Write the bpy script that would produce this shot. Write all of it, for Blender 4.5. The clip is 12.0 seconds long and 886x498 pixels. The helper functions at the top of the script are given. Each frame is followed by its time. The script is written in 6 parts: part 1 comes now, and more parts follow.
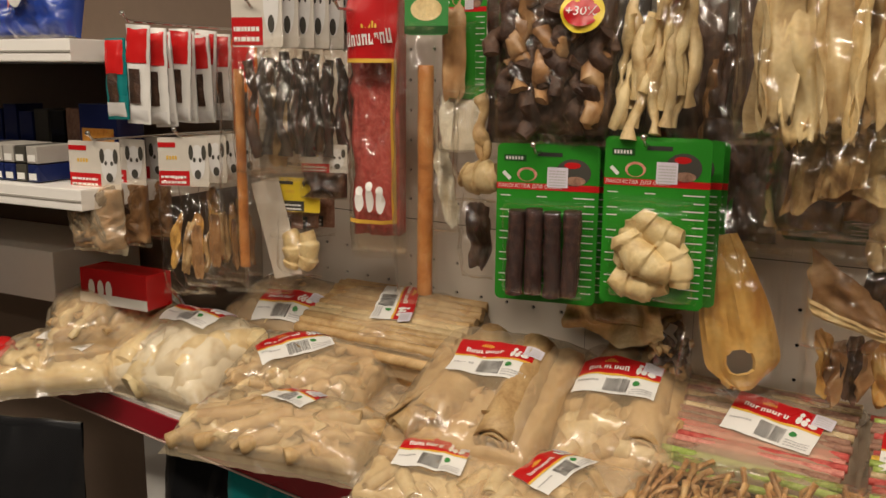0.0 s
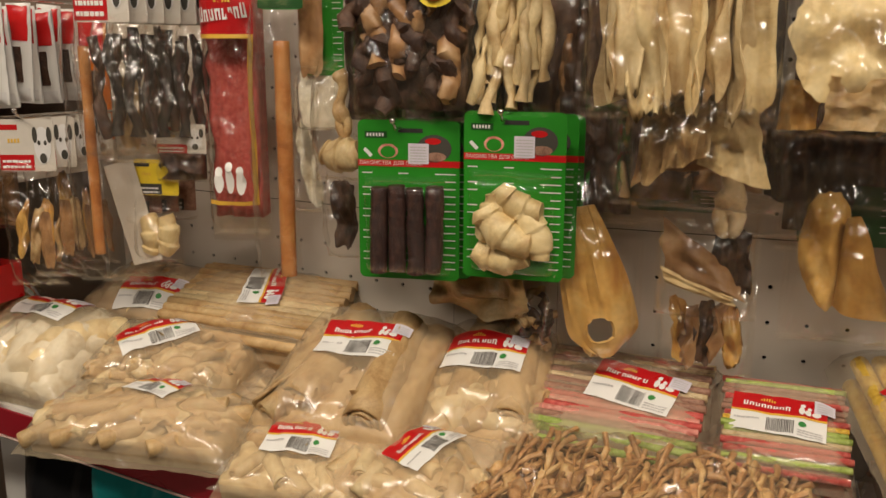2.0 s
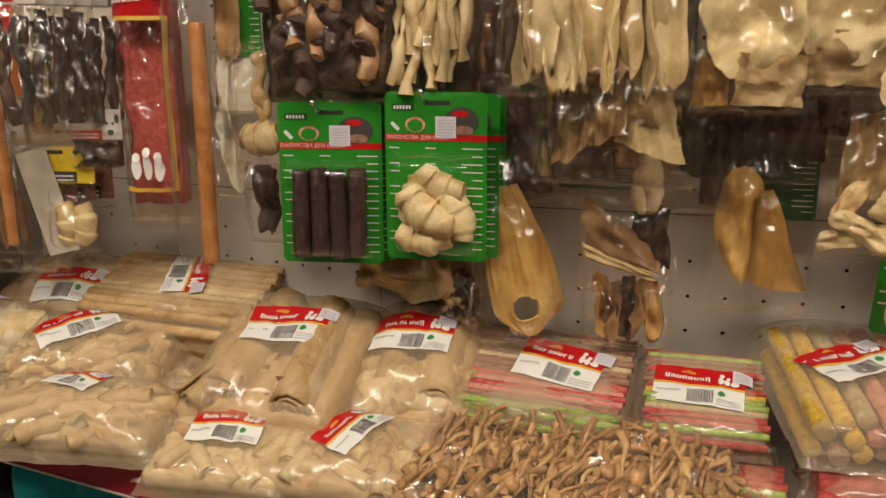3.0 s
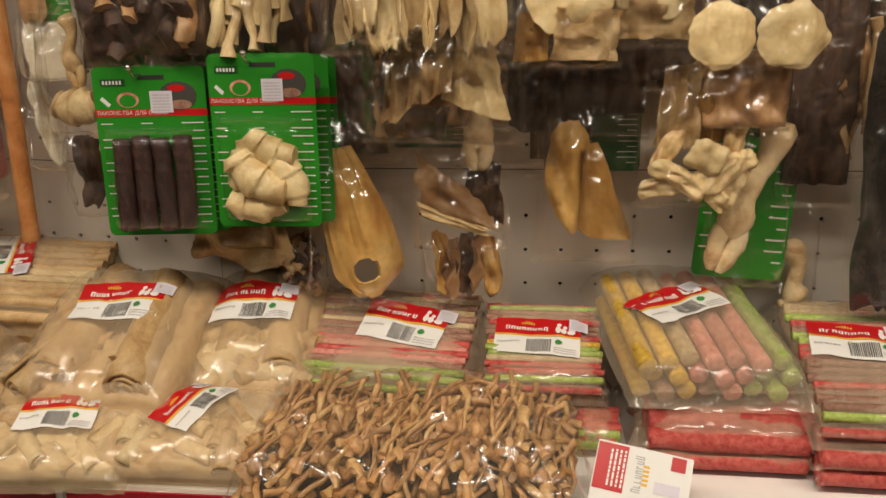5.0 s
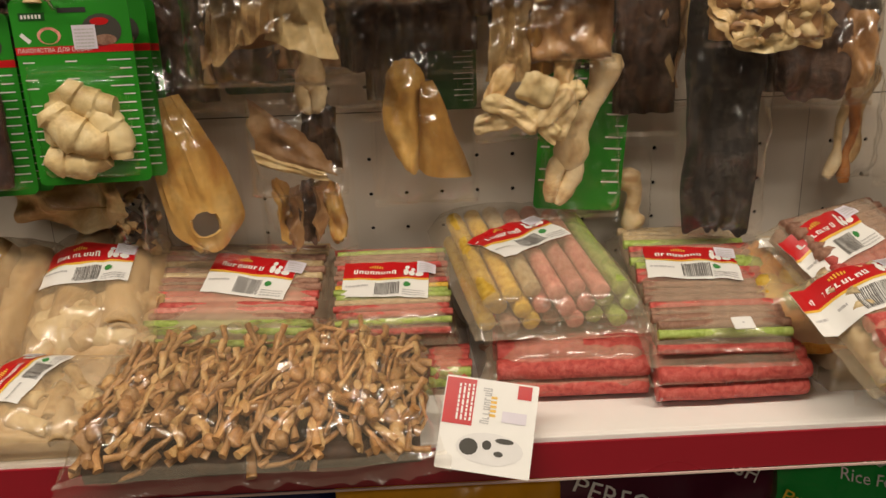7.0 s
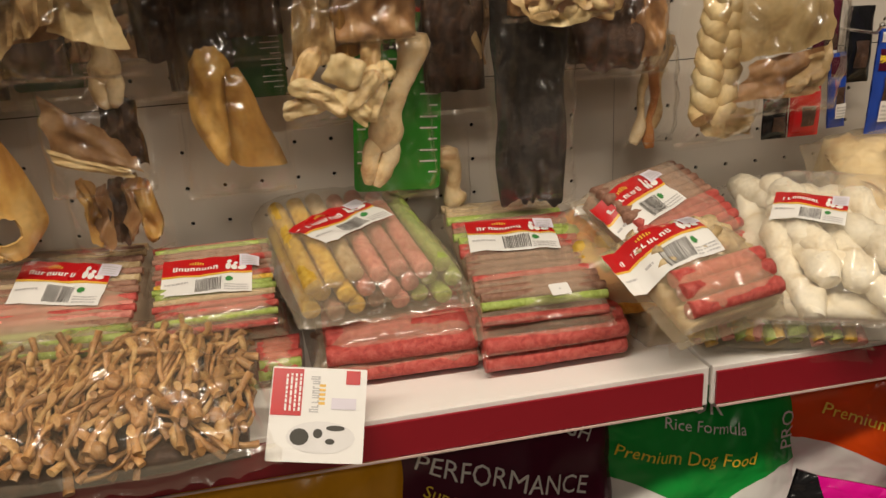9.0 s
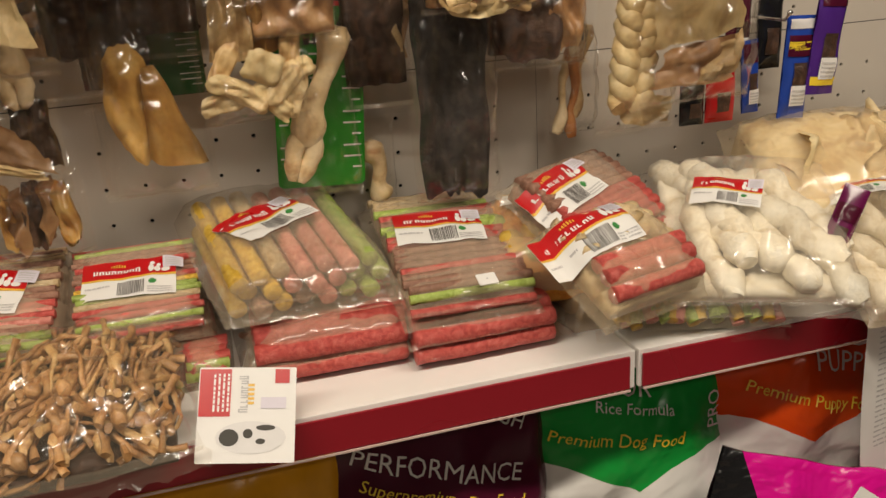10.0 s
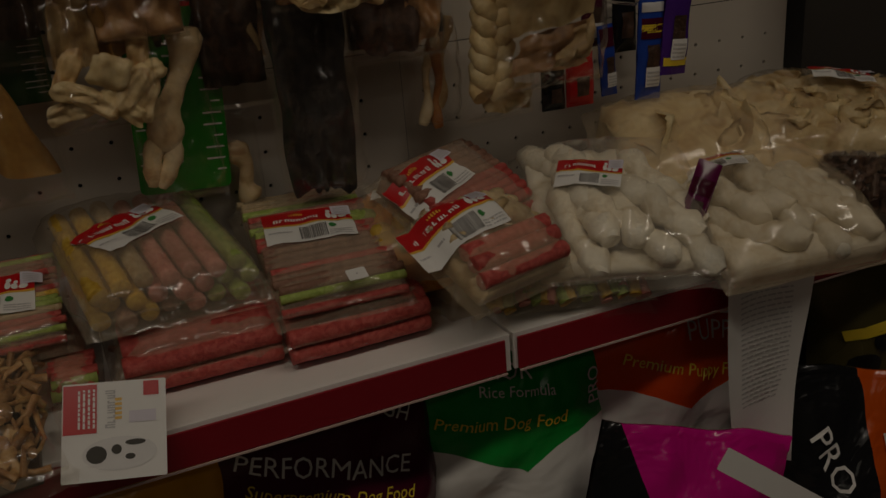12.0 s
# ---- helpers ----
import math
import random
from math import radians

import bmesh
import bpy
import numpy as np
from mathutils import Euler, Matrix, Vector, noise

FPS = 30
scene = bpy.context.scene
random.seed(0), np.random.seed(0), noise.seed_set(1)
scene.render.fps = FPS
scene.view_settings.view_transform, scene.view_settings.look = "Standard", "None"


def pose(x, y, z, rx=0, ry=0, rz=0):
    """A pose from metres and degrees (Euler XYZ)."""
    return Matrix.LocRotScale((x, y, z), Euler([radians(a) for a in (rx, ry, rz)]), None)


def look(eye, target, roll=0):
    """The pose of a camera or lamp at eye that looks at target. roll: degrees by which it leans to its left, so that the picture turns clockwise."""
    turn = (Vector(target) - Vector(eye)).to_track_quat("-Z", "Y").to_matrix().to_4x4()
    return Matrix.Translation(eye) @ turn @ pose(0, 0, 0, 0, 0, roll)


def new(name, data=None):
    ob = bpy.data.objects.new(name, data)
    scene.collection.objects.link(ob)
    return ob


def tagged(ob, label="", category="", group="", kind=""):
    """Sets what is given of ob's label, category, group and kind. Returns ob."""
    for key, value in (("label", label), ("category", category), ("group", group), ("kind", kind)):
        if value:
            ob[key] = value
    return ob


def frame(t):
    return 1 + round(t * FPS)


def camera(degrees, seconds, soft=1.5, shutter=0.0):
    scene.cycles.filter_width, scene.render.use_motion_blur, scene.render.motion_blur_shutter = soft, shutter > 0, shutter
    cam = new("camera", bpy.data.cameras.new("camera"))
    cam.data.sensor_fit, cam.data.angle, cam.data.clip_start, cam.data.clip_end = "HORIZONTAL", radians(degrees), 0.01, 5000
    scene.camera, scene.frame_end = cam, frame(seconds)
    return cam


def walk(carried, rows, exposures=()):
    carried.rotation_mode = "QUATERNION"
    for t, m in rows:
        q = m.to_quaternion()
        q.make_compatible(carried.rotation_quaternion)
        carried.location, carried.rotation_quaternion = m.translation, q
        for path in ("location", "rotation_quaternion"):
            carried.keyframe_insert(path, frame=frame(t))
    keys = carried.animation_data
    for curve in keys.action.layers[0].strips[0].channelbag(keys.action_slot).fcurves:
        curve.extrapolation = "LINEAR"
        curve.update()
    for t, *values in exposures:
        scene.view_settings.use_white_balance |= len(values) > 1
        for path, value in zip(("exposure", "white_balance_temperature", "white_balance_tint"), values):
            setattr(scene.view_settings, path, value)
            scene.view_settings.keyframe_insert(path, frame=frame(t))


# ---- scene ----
cam = camera(53.8, 12.0)
PATH = [
    (0, (-0.068, -1.243, 1.371), (-0.950, 0.509, 0.977), 0.5),
    (0.5, (-0.062, -1.238, 1.372), (-0.888, 0.540, 0.975), 0.5),
    (1, (-0.051, -1.227, 1.371), (-0.789, 0.588, 0.971), 0.3),
    (1.5, (-0.043, -1.221, 1.373), (-0.728, 0.612, 0.958), 0.2),
    (2, (-0.040, -1.220, 1.368), (-0.686, 0.621, 0.928), 0.2),
    (2.5, (-0.037, -1.219, 1.361), (-0.629, 0.637, 0.909), 0.1),
    (3, (-0.023, -1.213, 1.362), (-0.532, 0.663, 0.890), -0.2),
    (5, (0.017, -1.198, 1.360), (-0.198, 0.710, 0.801), -0.9),
    (5.5, (0.030, -1.193, 1.352), (-0.122, 0.710, 0.757), -1.1),
    (6, (0.041, -1.194, 1.346), (-0.040, 0.706, 0.725), -1.4),
    (6.5, (0.056, -1.193, 1.341), (0.029, 0.703, 0.703), -1.6),
    (7, (0.065, -1.191, 1.335), (0.118, 0.699, 0.683), -2.0),
    (7.5, (0.084, -1.190, 1.333), (0.208, 0.691, 0.665), -2.4),
    (9.5, (0.123, -1.196, 1.326), (0.556, 0.626, 0.624), -3.4),
    (10, (0.130, -1.199, 1.324), (0.623, 0.605, 0.613), -3.6),
    (10.5, (0.140, -1.203, 1.320), (0.660, 0.591, 0.604), -3.8),
    (11, (0.146, -1.206, 1.320), (0.717, 0.568, 0.593), -4.1),
    (11.5, (0.160, -1.214, 1.319), (0.774, 0.544, 0.590), -4.6),
    (12, (0.175, -1.218, 1.321), (0.860, 0.510, 0.583), -5.0),
]
FADE = [(0, 0.0), (10.4, 0.0), (10.6, -0.25), (11.0, -0.9), (11.5, -1.65), (12.0, -2.75)]
walk(cam, [(t, look(e, g, r)) for t, e, g, r in PATH], FADE)

# ---- world and lights ----
world = bpy.data.worlds.new("room_world")
scene.world = world
world.use_nodes = True
world.node_tree.nodes["Background"].inputs[0].default_value = (0.9, 0.8, 0.68, 1)
world.node_tree.nodes["Background"].inputs[1].default_value = 0.006


def lamp(x, y, z, sx, sy, watts):
    data = bpy.data.lights.new("ceiling_tube", "AREA")
    data.shape, data.size, data.size_y, data.energy = "RECTANGLE", sx, sy, watts
    data.color = (1.0, 0.88, 0.73)
    ob = new("ceiling_tube_lamp", data)
    ob.matrix_world = pose(x, y, z)
    return ob


LAMPS = [(-1.5, -1.35, 2.72, 27.5), (-0.1, -1.35, 2.72, 24.5), (1.3, -1.35, 2.72, 29), (-1.4, -3.1, 2.72, 10), (0.9, -3.1, 2.72, 10)]
for lx, ly, lz, watts in LAMPS:
    lamp(lx, ly, lz, 1.2, 0.14, watts)


# ---- materials ----
def mat(name):
    m = bpy.data.materials.new(name)
    m.use_nodes = True
    nt = m.node_tree
    nt.nodes.clear()
    return m, nt, nt.nodes.new("ShaderNodeOutputMaterial")


def node(nt, kind, **ins):
    n = nt.nodes.new(kind)
    for k, v in ins.items():
        key = k.replace("_", " ")
        if hasattr(v, "is_output"):
            nt.links.new(v, n.inputs[key])
        else:
            n.inputs[key].default_value = v
    return n


def coords(nt):
    return nt.nodes.new("ShaderNodeTexCoord").outputs["Object"]


def ramp(nt, fac, stops):
    r = nt.nodes.new("ShaderNodeValToRGB")
    while len(r.color_ramp.elements) < len(stops):
        r.color_ramp.elements.new(0.5)
    for e, (p, c) in zip(r.color_ramp.elements, stops):
        e.position, e.color = p, (*c, 1)
    nt.links.new(fac, r.inputs[0])
    return r.outputs[0]


def math_node(nt, op, a, b=None):
    n = nt.nodes.new("ShaderNodeMath")
    n.operation = op
    for i, v in enumerate((a, b)):
        if v is None:
            continue
        if hasattr(v, "is_output"):
            nt.links.new(v, n.inputs[i])
        else:
            n.inputs[i].default_value = v
    return n.outputs[0]


def organic(name, c1, c2, c3, scale=40.0, rough=0.5, bump=0.5, spread=0.25):
    """Dried hide, meat or bone: mottled at two scales, with grain and a tone of its own for each piece."""
    m, nt, out = mat(name)
    co = coords(nt)
    big = node(nt, "ShaderNodeTexNoise", Vector=co, Scale=scale, Detail=4.0, Roughness=0.6, Distortion=0.6)
    fine = node(nt, "ShaderNodeTexNoise", Vector=co, Scale=scale * 9, Detail=3.0, Roughness=0.7)
    col = ramp(nt, big.outputs[0], [(0.3, c3), (0.48, c1), (0.7, c2)])
    info = nt.nodes.new("ShaderNodeObjectInfo")
    val = math_node(nt, "ADD", math_node(nt, "MULTIPLY", info.outputs["Random"], spread), 1.0 - spread / 2)
    val = math_node(nt, "MULTIPLY", val, math_node(nt, "ADD", math_node(nt, "MULTIPLY", fine.outputs[0], 0.5), 0.75))
    hsv = node(nt, "ShaderNodeHueSaturation", Color=col, Value=val)
    h = math_node(nt, "ADD", big.outputs[0], math_node(nt, "MULTIPLY", fine.outputs[0], 0.35))
    bp = node(nt, "ShaderNodeBump", Height=h, Strength=bump, Distance=0.004)
    b = node(nt, "ShaderNodeBsdfPrincipled", Base_Color=hsv.outputs[0], Roughness=rough, Normal=bp.outputs[0])
    nt.links.new(b.outputs[0], out.inputs[0])
    return m


def printed(name, c, rough=0.35, metal=0.0, wear=0.12, scale=60.0, bump=0.0):
    """Printed card, paper, paint or plastic with faint unevenness."""
    m, nt, out = mat(name)
    co = coords(nt)
    n1 = node(nt, "ShaderNodeTexNoise", Vector=co, Scale=scale, Detail=3.0)
    n2 = node(nt, "ShaderNodeTexNoise", Vector=co, Scale=scale / 9, Detail=2.0)
    v = math_node(nt, "ADD", math_node(nt, "MULTIPLY", math_node(nt, "ADD", n1.outputs[0], n2.outputs[0]), wear), 1.0 - wear)
    hsv = node(nt, "ShaderNodeHueSaturation", Color=(*c, 1), Value=v)
    b = node(nt, "ShaderNodeBsdfPrincipled", Base_Color=hsv.outputs[0], Metallic=metal)
    r = math_node(nt, "ADD", math_node(nt, "MULTIPLY", n2.outputs[0], 0.2), rough - 0.1)
    nt.links.new(r, b.inputs["Roughness"])
    if bump:
        bp = node(nt, "ShaderNodeBump", Height=n2.outputs[0], Strength=bump, Distance=0.01)
        nt.links.new(bp.outputs[0], b.inputs["Normal"])
    nt.links.new(b.outputs[0], out.inputs[0])
    return m


def film(name, milky, tint=(1.0, 0.985, 0.96), rough=0.13, crease=0.6, scale=9.0, haze=(0.85, 0.74, 0.56), streak=(3.0, 0.6), lean=32, relief=0.012):
    """Plastic film: see-through, a little milky, creased and glossy."""
    m, nt, out = mat(name)
    co = coords(nt)
    # long soft folds in two slanting directions, and a few sharp creases
    lanes = []
    for turn, across, along in ((lean, streak[0], streak[1]), (lean - 75, streak[0] * 0.8, streak[1])):
        mp = nt.nodes.new("ShaderNodeMapping")
        nt.links.new(co, mp.inputs["Vector"])
        mp.inputs["Rotation"].default_value = (0, 0, radians(turn))
        mp.inputs["Scale"].default_value = (across, along, 1)
        lanes.append(node(nt, "ShaderNodeTexNoise", Vector=mp.outputs[0], Scale=scale, Detail=1.5, Roughness=0.45, Distortion=0.5))
    ridge = math_node(nt, "ABSOLUTE", math_node(nt, "SUBTRACT", lanes[1].outputs[0], 0.5))
    h = math_node(nt, "ADD", lanes[0].outputs[0], math_node(nt, "MULTIPLY", ridge, 1.2))
    bp = node(nt, "ShaderNodeBump", Height=h, Strength=crease, Distance=relief)
    clear = node(nt, "ShaderNodeBsdfTransparent", Color=(*tint, 1))
    dull = node(nt, "ShaderNodeBsdfDiffuse", Color=(*haze, 1))
    n3 = node(nt, "ShaderNodeTexNoise", Vector=co, Scale=9.0, Detail=2.0)
    fac = math_node(nt, "MULTIPLY", math_node(nt, "ADD", n3.outputs[0], 0.5), milky)
    mix1 = node(nt, "ShaderNodeMixShader", Fac=fac)
    nt.links.new(clear.outputs[0], mix1.inputs[1])
    nt.links.new(dull.outputs[0], mix1.inputs[2])
    gl = node(nt, "ShaderNodeBsdfGlossy", Roughness=rough, Normal=bp.outputs[0])
    fr = node(nt, "ShaderNodeFresnel", IOR=1.5)
    mix2 = node(nt, "ShaderNodeMixShader", Fac=math_node(nt, "MINIMUM", math_node(nt, "MULTIPLY", fr.outputs[0], 1.3), 0.4))
    nt.links.new(mix1.outputs[0], mix2.inputs[1])
    nt.links.new(gl.outputs[0], mix2.inputs[2])
    nt.links.new(mix2.outputs[0], out.inputs[0])
    return m


FILM = film("clear_film", 0.008, rough=0.13, crease=1.0, scale=6.0, lean=58, relief=0.04)
FROST = film("frosted_film", 0.33, rough=0.16, crease=1.0, scale=5.0, haze=(0.66, 0.53, 0.35), relief=0.04)
SEAL = film("sealed_film_edge", 0.1, rough=0.16, crease=0.6, scale=20.0)
MILKY = film("milky_film", 0.34, rough=0.18, crease=1.0, scale=5.0, haze=(0.6, 0.47, 0.3), relief=0.035)
HAZY = film("hazy_film", 0.5, rough=0.2, crease=1.0, scale=5.0, haze=(0.5, 0.39, 0.27), relief=0.025)
CRINKLE = film("crinkled_film", 0.012, rough=0.13, crease=1.0, scale=6.0, lean=24, relief=0.06)
TAN = organic("tan_hide", (0.47, 0.3, 0.13), (0.58, 0.42, 0.21), (0.3, 0.16, 0.06))
PALE = organic("pale_hide", (0.58, 0.43, 0.22), (0.7, 0.57, 0.33), (0.38, 0.23, 0.09), 24, 0.5, 0.4)
CREAM = organic("cream_hide", (0.68, 0.52, 0.26), (0.77, 0.64, 0.38), (0.46, 0.29, 0.12), 18, 0.5, 0.35)
WHITE_HIDE = organic("bleached_hide", (0.72, 0.65, 0.5), (0.78, 0.73, 0.6), (0.52, 0.41, 0.25), 26, 0.6, 0.5)
ROLL_TAN = organic("rolled_hide", (0.46, 0.29, 0.125), (0.57, 0.39, 0.19), (0.3, 0.16, 0.06), 28)
# also fills the bags that paint shaded gaps behind the front row
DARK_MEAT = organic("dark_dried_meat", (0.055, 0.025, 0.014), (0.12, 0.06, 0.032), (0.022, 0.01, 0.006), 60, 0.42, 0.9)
SAUSAGE = organic("dark_sausage", (0.035, 0.011, 0.008), (0.085, 0.034, 0.022), (0.018, 0.006, 0.005), 90, 0.42, 1.0)
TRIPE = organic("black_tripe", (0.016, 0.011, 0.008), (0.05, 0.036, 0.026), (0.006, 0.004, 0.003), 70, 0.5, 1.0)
TWIG = organic("dried_tendon", (0.4, 0.2, 0.07), (0.56, 0.34, 0.15), (0.15, 0.06, 0.022), 45, 0.38, 0.6, 0.5)
KNOB = organic("tendon_knob", (0.54, 0.31, 0.11), (0.66, 0.46, 0.22), (0.3, 0.13, 0.045), 70, 0.4)
EAR = organic("amber_ear", (0.6, 0.34, 0.09), (0.74, 0.52, 0.21), (0.36, 0.14, 0.03), 11, 0.32, 0.3)
EAR_DARK = organic("brown_ear", (0.36, 0.19, 0.08), (0.6, 0.41, 0.22), (0.12, 0.055, 0.025), 11, 0.4, 0.4)
FOLDED = organic("folded_hide", (0.56, 0.38, 0.17), (0.72, 0.58, 0.34), (0.26, 0.12, 0.04), 16, 0.4, 0.5)
BONE = organic("dried_bone", (0.74, 0.55, 0.3), (0.8, 0.66, 0.44), (0.4, 0.2, 0.08), 18, 0.4, 0.35)
STICK = organic("amber_stick", (0.42, 0.16, 0.045), (0.52, 0.25, 0.09), (0.25, 0.08, 0.02), 25, 0.35, 0.4)
C_RED = organic("red_stick", (0.5, 0.07, 0.055), (0.62, 0.15, 0.12), (0.33, 0.035, 0.03), 120, 0.45, 0.7, 0.2)
C_PINK = organic("pink_stick", (0.6, 0.22, 0.17), (0.7, 0.32, 0.25), (0.45, 0.13, 0.1), 120, 0.5, 0.6)
C_GREEN = organic("green_stick", (0.33, 0.42, 0.08), (0.45, 0.54, 0.16), (0.2, 0.27, 0.04), 120, 0.5, 0.6)
C_YELLOW = organic("yellow_stick", (0.66, 0.4, 0.04), (0.75, 0.52, 0.1), (0.46, 0.25, 0.02), 120, 0.5, 0.6)
C_BROWN = organic("brown_stick", (0.28, 0.14, 0.09), (0.38, 0.21, 0.14), (0.17, 0.08, 0.05), 120, 0.5, 0.6)
C_BEIGE = organic("beige_stick", (0.52, 0.38, 0.2), (0.62, 0.49, 0.3), (0.38, 0.25, 0.11), 120, 0.5, 0.6)
C_ORANGE = organic("orange_piece", (0.7, 0.28, 0.03), (0.78, 0.4, 0.08), (0.5, 0.16, 0.02), 90, 0.5, 0.5)

PAINT = printed("cream_powder_paint", (0.58, 0.525, 0.45), 0.42, wear=0.06, scale=30)
SHELF_PAINT = printed("white_shelf_paint", (0.87, 0.84, 0.79), 0.35, wear=0.05, scale=30)
GREY = printed("grey_paint", (0.4, 0.37, 0.33), 0.45)
# brown tone stands in for the shade under the side shelves
SHADED_BOARD = printed("brown_backboard", (0.2, 0.14, 0.1), 0.6)
# painted shade for openings: panel holes and hang slots
GAP_SHADE = printed("dark_gap", (0.02, 0.018, 0.016), 0.8)
RAIL = printed("dark_red_price_rail", (0.27, 0.006, 0.016), 0.28, wear=0.1, scale=20)
RAIL_LIP = printed("clear_rail_lip", (0.62, 0.45, 0.4), 0.2)
CHROME = printed("zinc_wire", (0.6, 0.58, 0.55), 0.25, 1.0)
PAPER = printed("white_paper", (0.8, 0.78, 0.74), 0.5, wear=0.05)
LABEL_RED = printed("label_red", (0.5, 0.01, 0.012), 0.3)
LABEL_GOLD = printed("label_gold", (0.75, 0.45, 0.06), 0.35)
LABEL_INK = printed("label_ink", (0.12, 0.11, 0.1), 0.5)
INK_GREY = printed("grey_ink", (0.5, 0.48, 0.47), 0.5)
LABEL_GREEN = printed("label_green", (0.05, 0.25, 0.06), 0.4)
CARD_GREEN = printed("green_card", (0.018, 0.22, 0.012), 0.4, wear=0.12, scale=90)
# darker copy of the card green: shaded rear cards and dark print
GREEN_SHADE_PRINT = printed("dark_green_card", (0.012, 0.07, 0.012), 0.4)
CARD_BACK = printed("dark_card_back", (0.05, 0.045, 0.035), 0.6)
LILAC = printed("lilac_price_sticker", (0.68, 0.63, 0.7), 0.5)
YELLOW = printed("yellow_print", (0.82, 0.6, 0.04), 0.35)
ORANGE = printed("orange_print", (0.8, 0.2, 0.01), 0.3)
BLUE = printed("blue_print", (0.02, 0.06, 0.35), 0.25, bump=0.3)
NAVY = printed("navy_print", (0.012, 0.02, 0.09), 0.25, bump=0.3)
VIOLET = printed("violet_print", (0.07, 0.02, 0.2), 0.25, bump=0.3)
PURPLE = printed("plum_print", (0.12, 0.008, 0.06), 0.22, bump=0.3)
RED = printed("red_print", (0.55, 0.015, 0.015), 0.25, bump=0.3)
BLACK = printed("black_plastic", (0.012, 0.012, 0.013), 0.18, bump=0.5)
TEAL = printed("teal_plastic", (0.01, 0.2, 0.2), 0.25, bump=0.4)
MAROON = printed("maroon_plastic", (0.07, 0.006, 0.022), 0.22, bump=0.4)
MAGENTA = printed("magenta_plastic", (0.55, 0.005, 0.2), 0.25, bump=0.4)
OLIVE = printed("olive_foil", (0.12, 0.1, 0.03), 0.25, 0.3, bump=0.5)
GOLD_BAG = printed("golden_plastic", (0.7, 0.33, 0.01), 0.25, bump=0.4)
SILVER = printed("silver_print", (0.7, 0.68, 0.66), 0.3)
FLOOR = printed("floor_tile", (0.22, 0.18, 0.15), 0.3, wear=0.2, scale=12)
CEILING = printed("ceiling_white", (0.5, 0.48, 0.45), 0.8, wear=0.05)
# near-black so that the walls add little fill light and reflection
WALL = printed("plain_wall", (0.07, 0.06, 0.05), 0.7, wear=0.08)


def sack_print(name, upper, lower, y0, k, half):
    """Sack foil: a coloured upper part that ends in a downward point over a pale lower part."""
    m, nt, out = mat(name)
    co = coords(nt)
    sep = node(nt, "ShaderNodeSeparateXYZ", Vector=co)
    a = math_node(nt, "MINIMUM", math_node(nt, "DIVIDE", math_node(nt, "ABSOLUTE", sep.outputs[0]), half), 1.0)
    arc = math_node(nt, "SUBTRACT", 1.0, math_node(nt, "POWER", math_node(nt, "SUBTRACT", 1.0, a), 2.0))
    edge = math_node(nt, "ADD", math_node(nt, "MULTIPLY", arc, k), y0)
    up = math_node(nt, "GREATER_THAN", sep.outputs[1], edge)
    mixc = nt.nodes.new("ShaderNodeMix")
    mixc.data_type = "RGBA"
    nt.links.new(up, mixc.inputs[0])
    mixc.inputs[6].default_value, mixc.inputs[7].default_value = (*lower, 1), (*upper, 1)
    n1 = node(nt, "ShaderNodeTexNoise", Vector=co, Scale=9.0, Detail=3.0, Distortion=0.4)
    bp = node(nt, "ShaderNodeBump", Height=n1.outputs[0], Strength=0.6, Distance=0.03)
    b = node(nt, "ShaderNodeBsdfPrincipled", Base_Color=mixc.outputs[2], Roughness=0.22, Normal=bp.outputs[0])
    nt.links.new(b.outputs[0], out.inputs[0])
    return m


def sack_split(name, left, right, slope, offset):
    """Sack foil in two colours that meet along a slanting line."""
    m, nt, out = mat(name)
    co = coords(nt)
    sep = node(nt, "ShaderNodeSeparateXYZ", Vector=co)
    wav = node(nt, "ShaderNodeTexNoise", Vector=co, Scale=6.0, Detail=1.0)
    q = math_node(nt, "ADD", sep.outputs[0], math_node(nt, "MULTIPLY", sep.outputs[1], slope))
    q = math_node(nt, "ADD", q, math_node(nt, "MULTIPLY", wav.outputs[0], 0.03))
    mixc = nt.nodes.new("ShaderNodeMix")
    mixc.data_type = "RGBA"
    nt.links.new(math_node(nt, "GREATER_THAN", q, offset), mixc.inputs[0])
    mixc.inputs[6].default_value, mixc.inputs[7].default_value = (*left, 1), (*right, 1)
    n1 = node(nt, "ShaderNodeTexNoise", Vector=co, Scale=10.0, Detail=3.0, Distortion=0.6)
    bp = node(nt, "ShaderNodeBump", Height=n1.outputs[0], Strength=0.7, Distance=0.03)
    b = node(nt, "ShaderNodeBsdfPrincipled", Base_Color=mixc.outputs[2], Roughness=0.18, Normal=bp.outputs[0])
    nt.links.new(b.outputs[0], out.inputs[0])
    return m


# ---- mesh helpers ----
def mesh_of(name, verts, faces, smooth=True):
    me = bpy.data.meshes.new(name)
    me.from_pydata([tuple(v) for v in verts], [], faces)
    if smooth:
        me.polygons.foreach_set("use_smooth", [True] * len(me.polygons))
    me.update()
    return me


def thing(name, m, label, category, group="", kind=""):
    ob = new(name)
    ob.empty_display_size = 0.02
    ob.matrix_world = m
    return tagged(ob, label, category, group, kind)


TINY = {"word_mark", "small_print", "bar_code", "crown_mark", "pale_mark", "price_print", "green_mark", "dash_print", "spots", "hook_wires"}


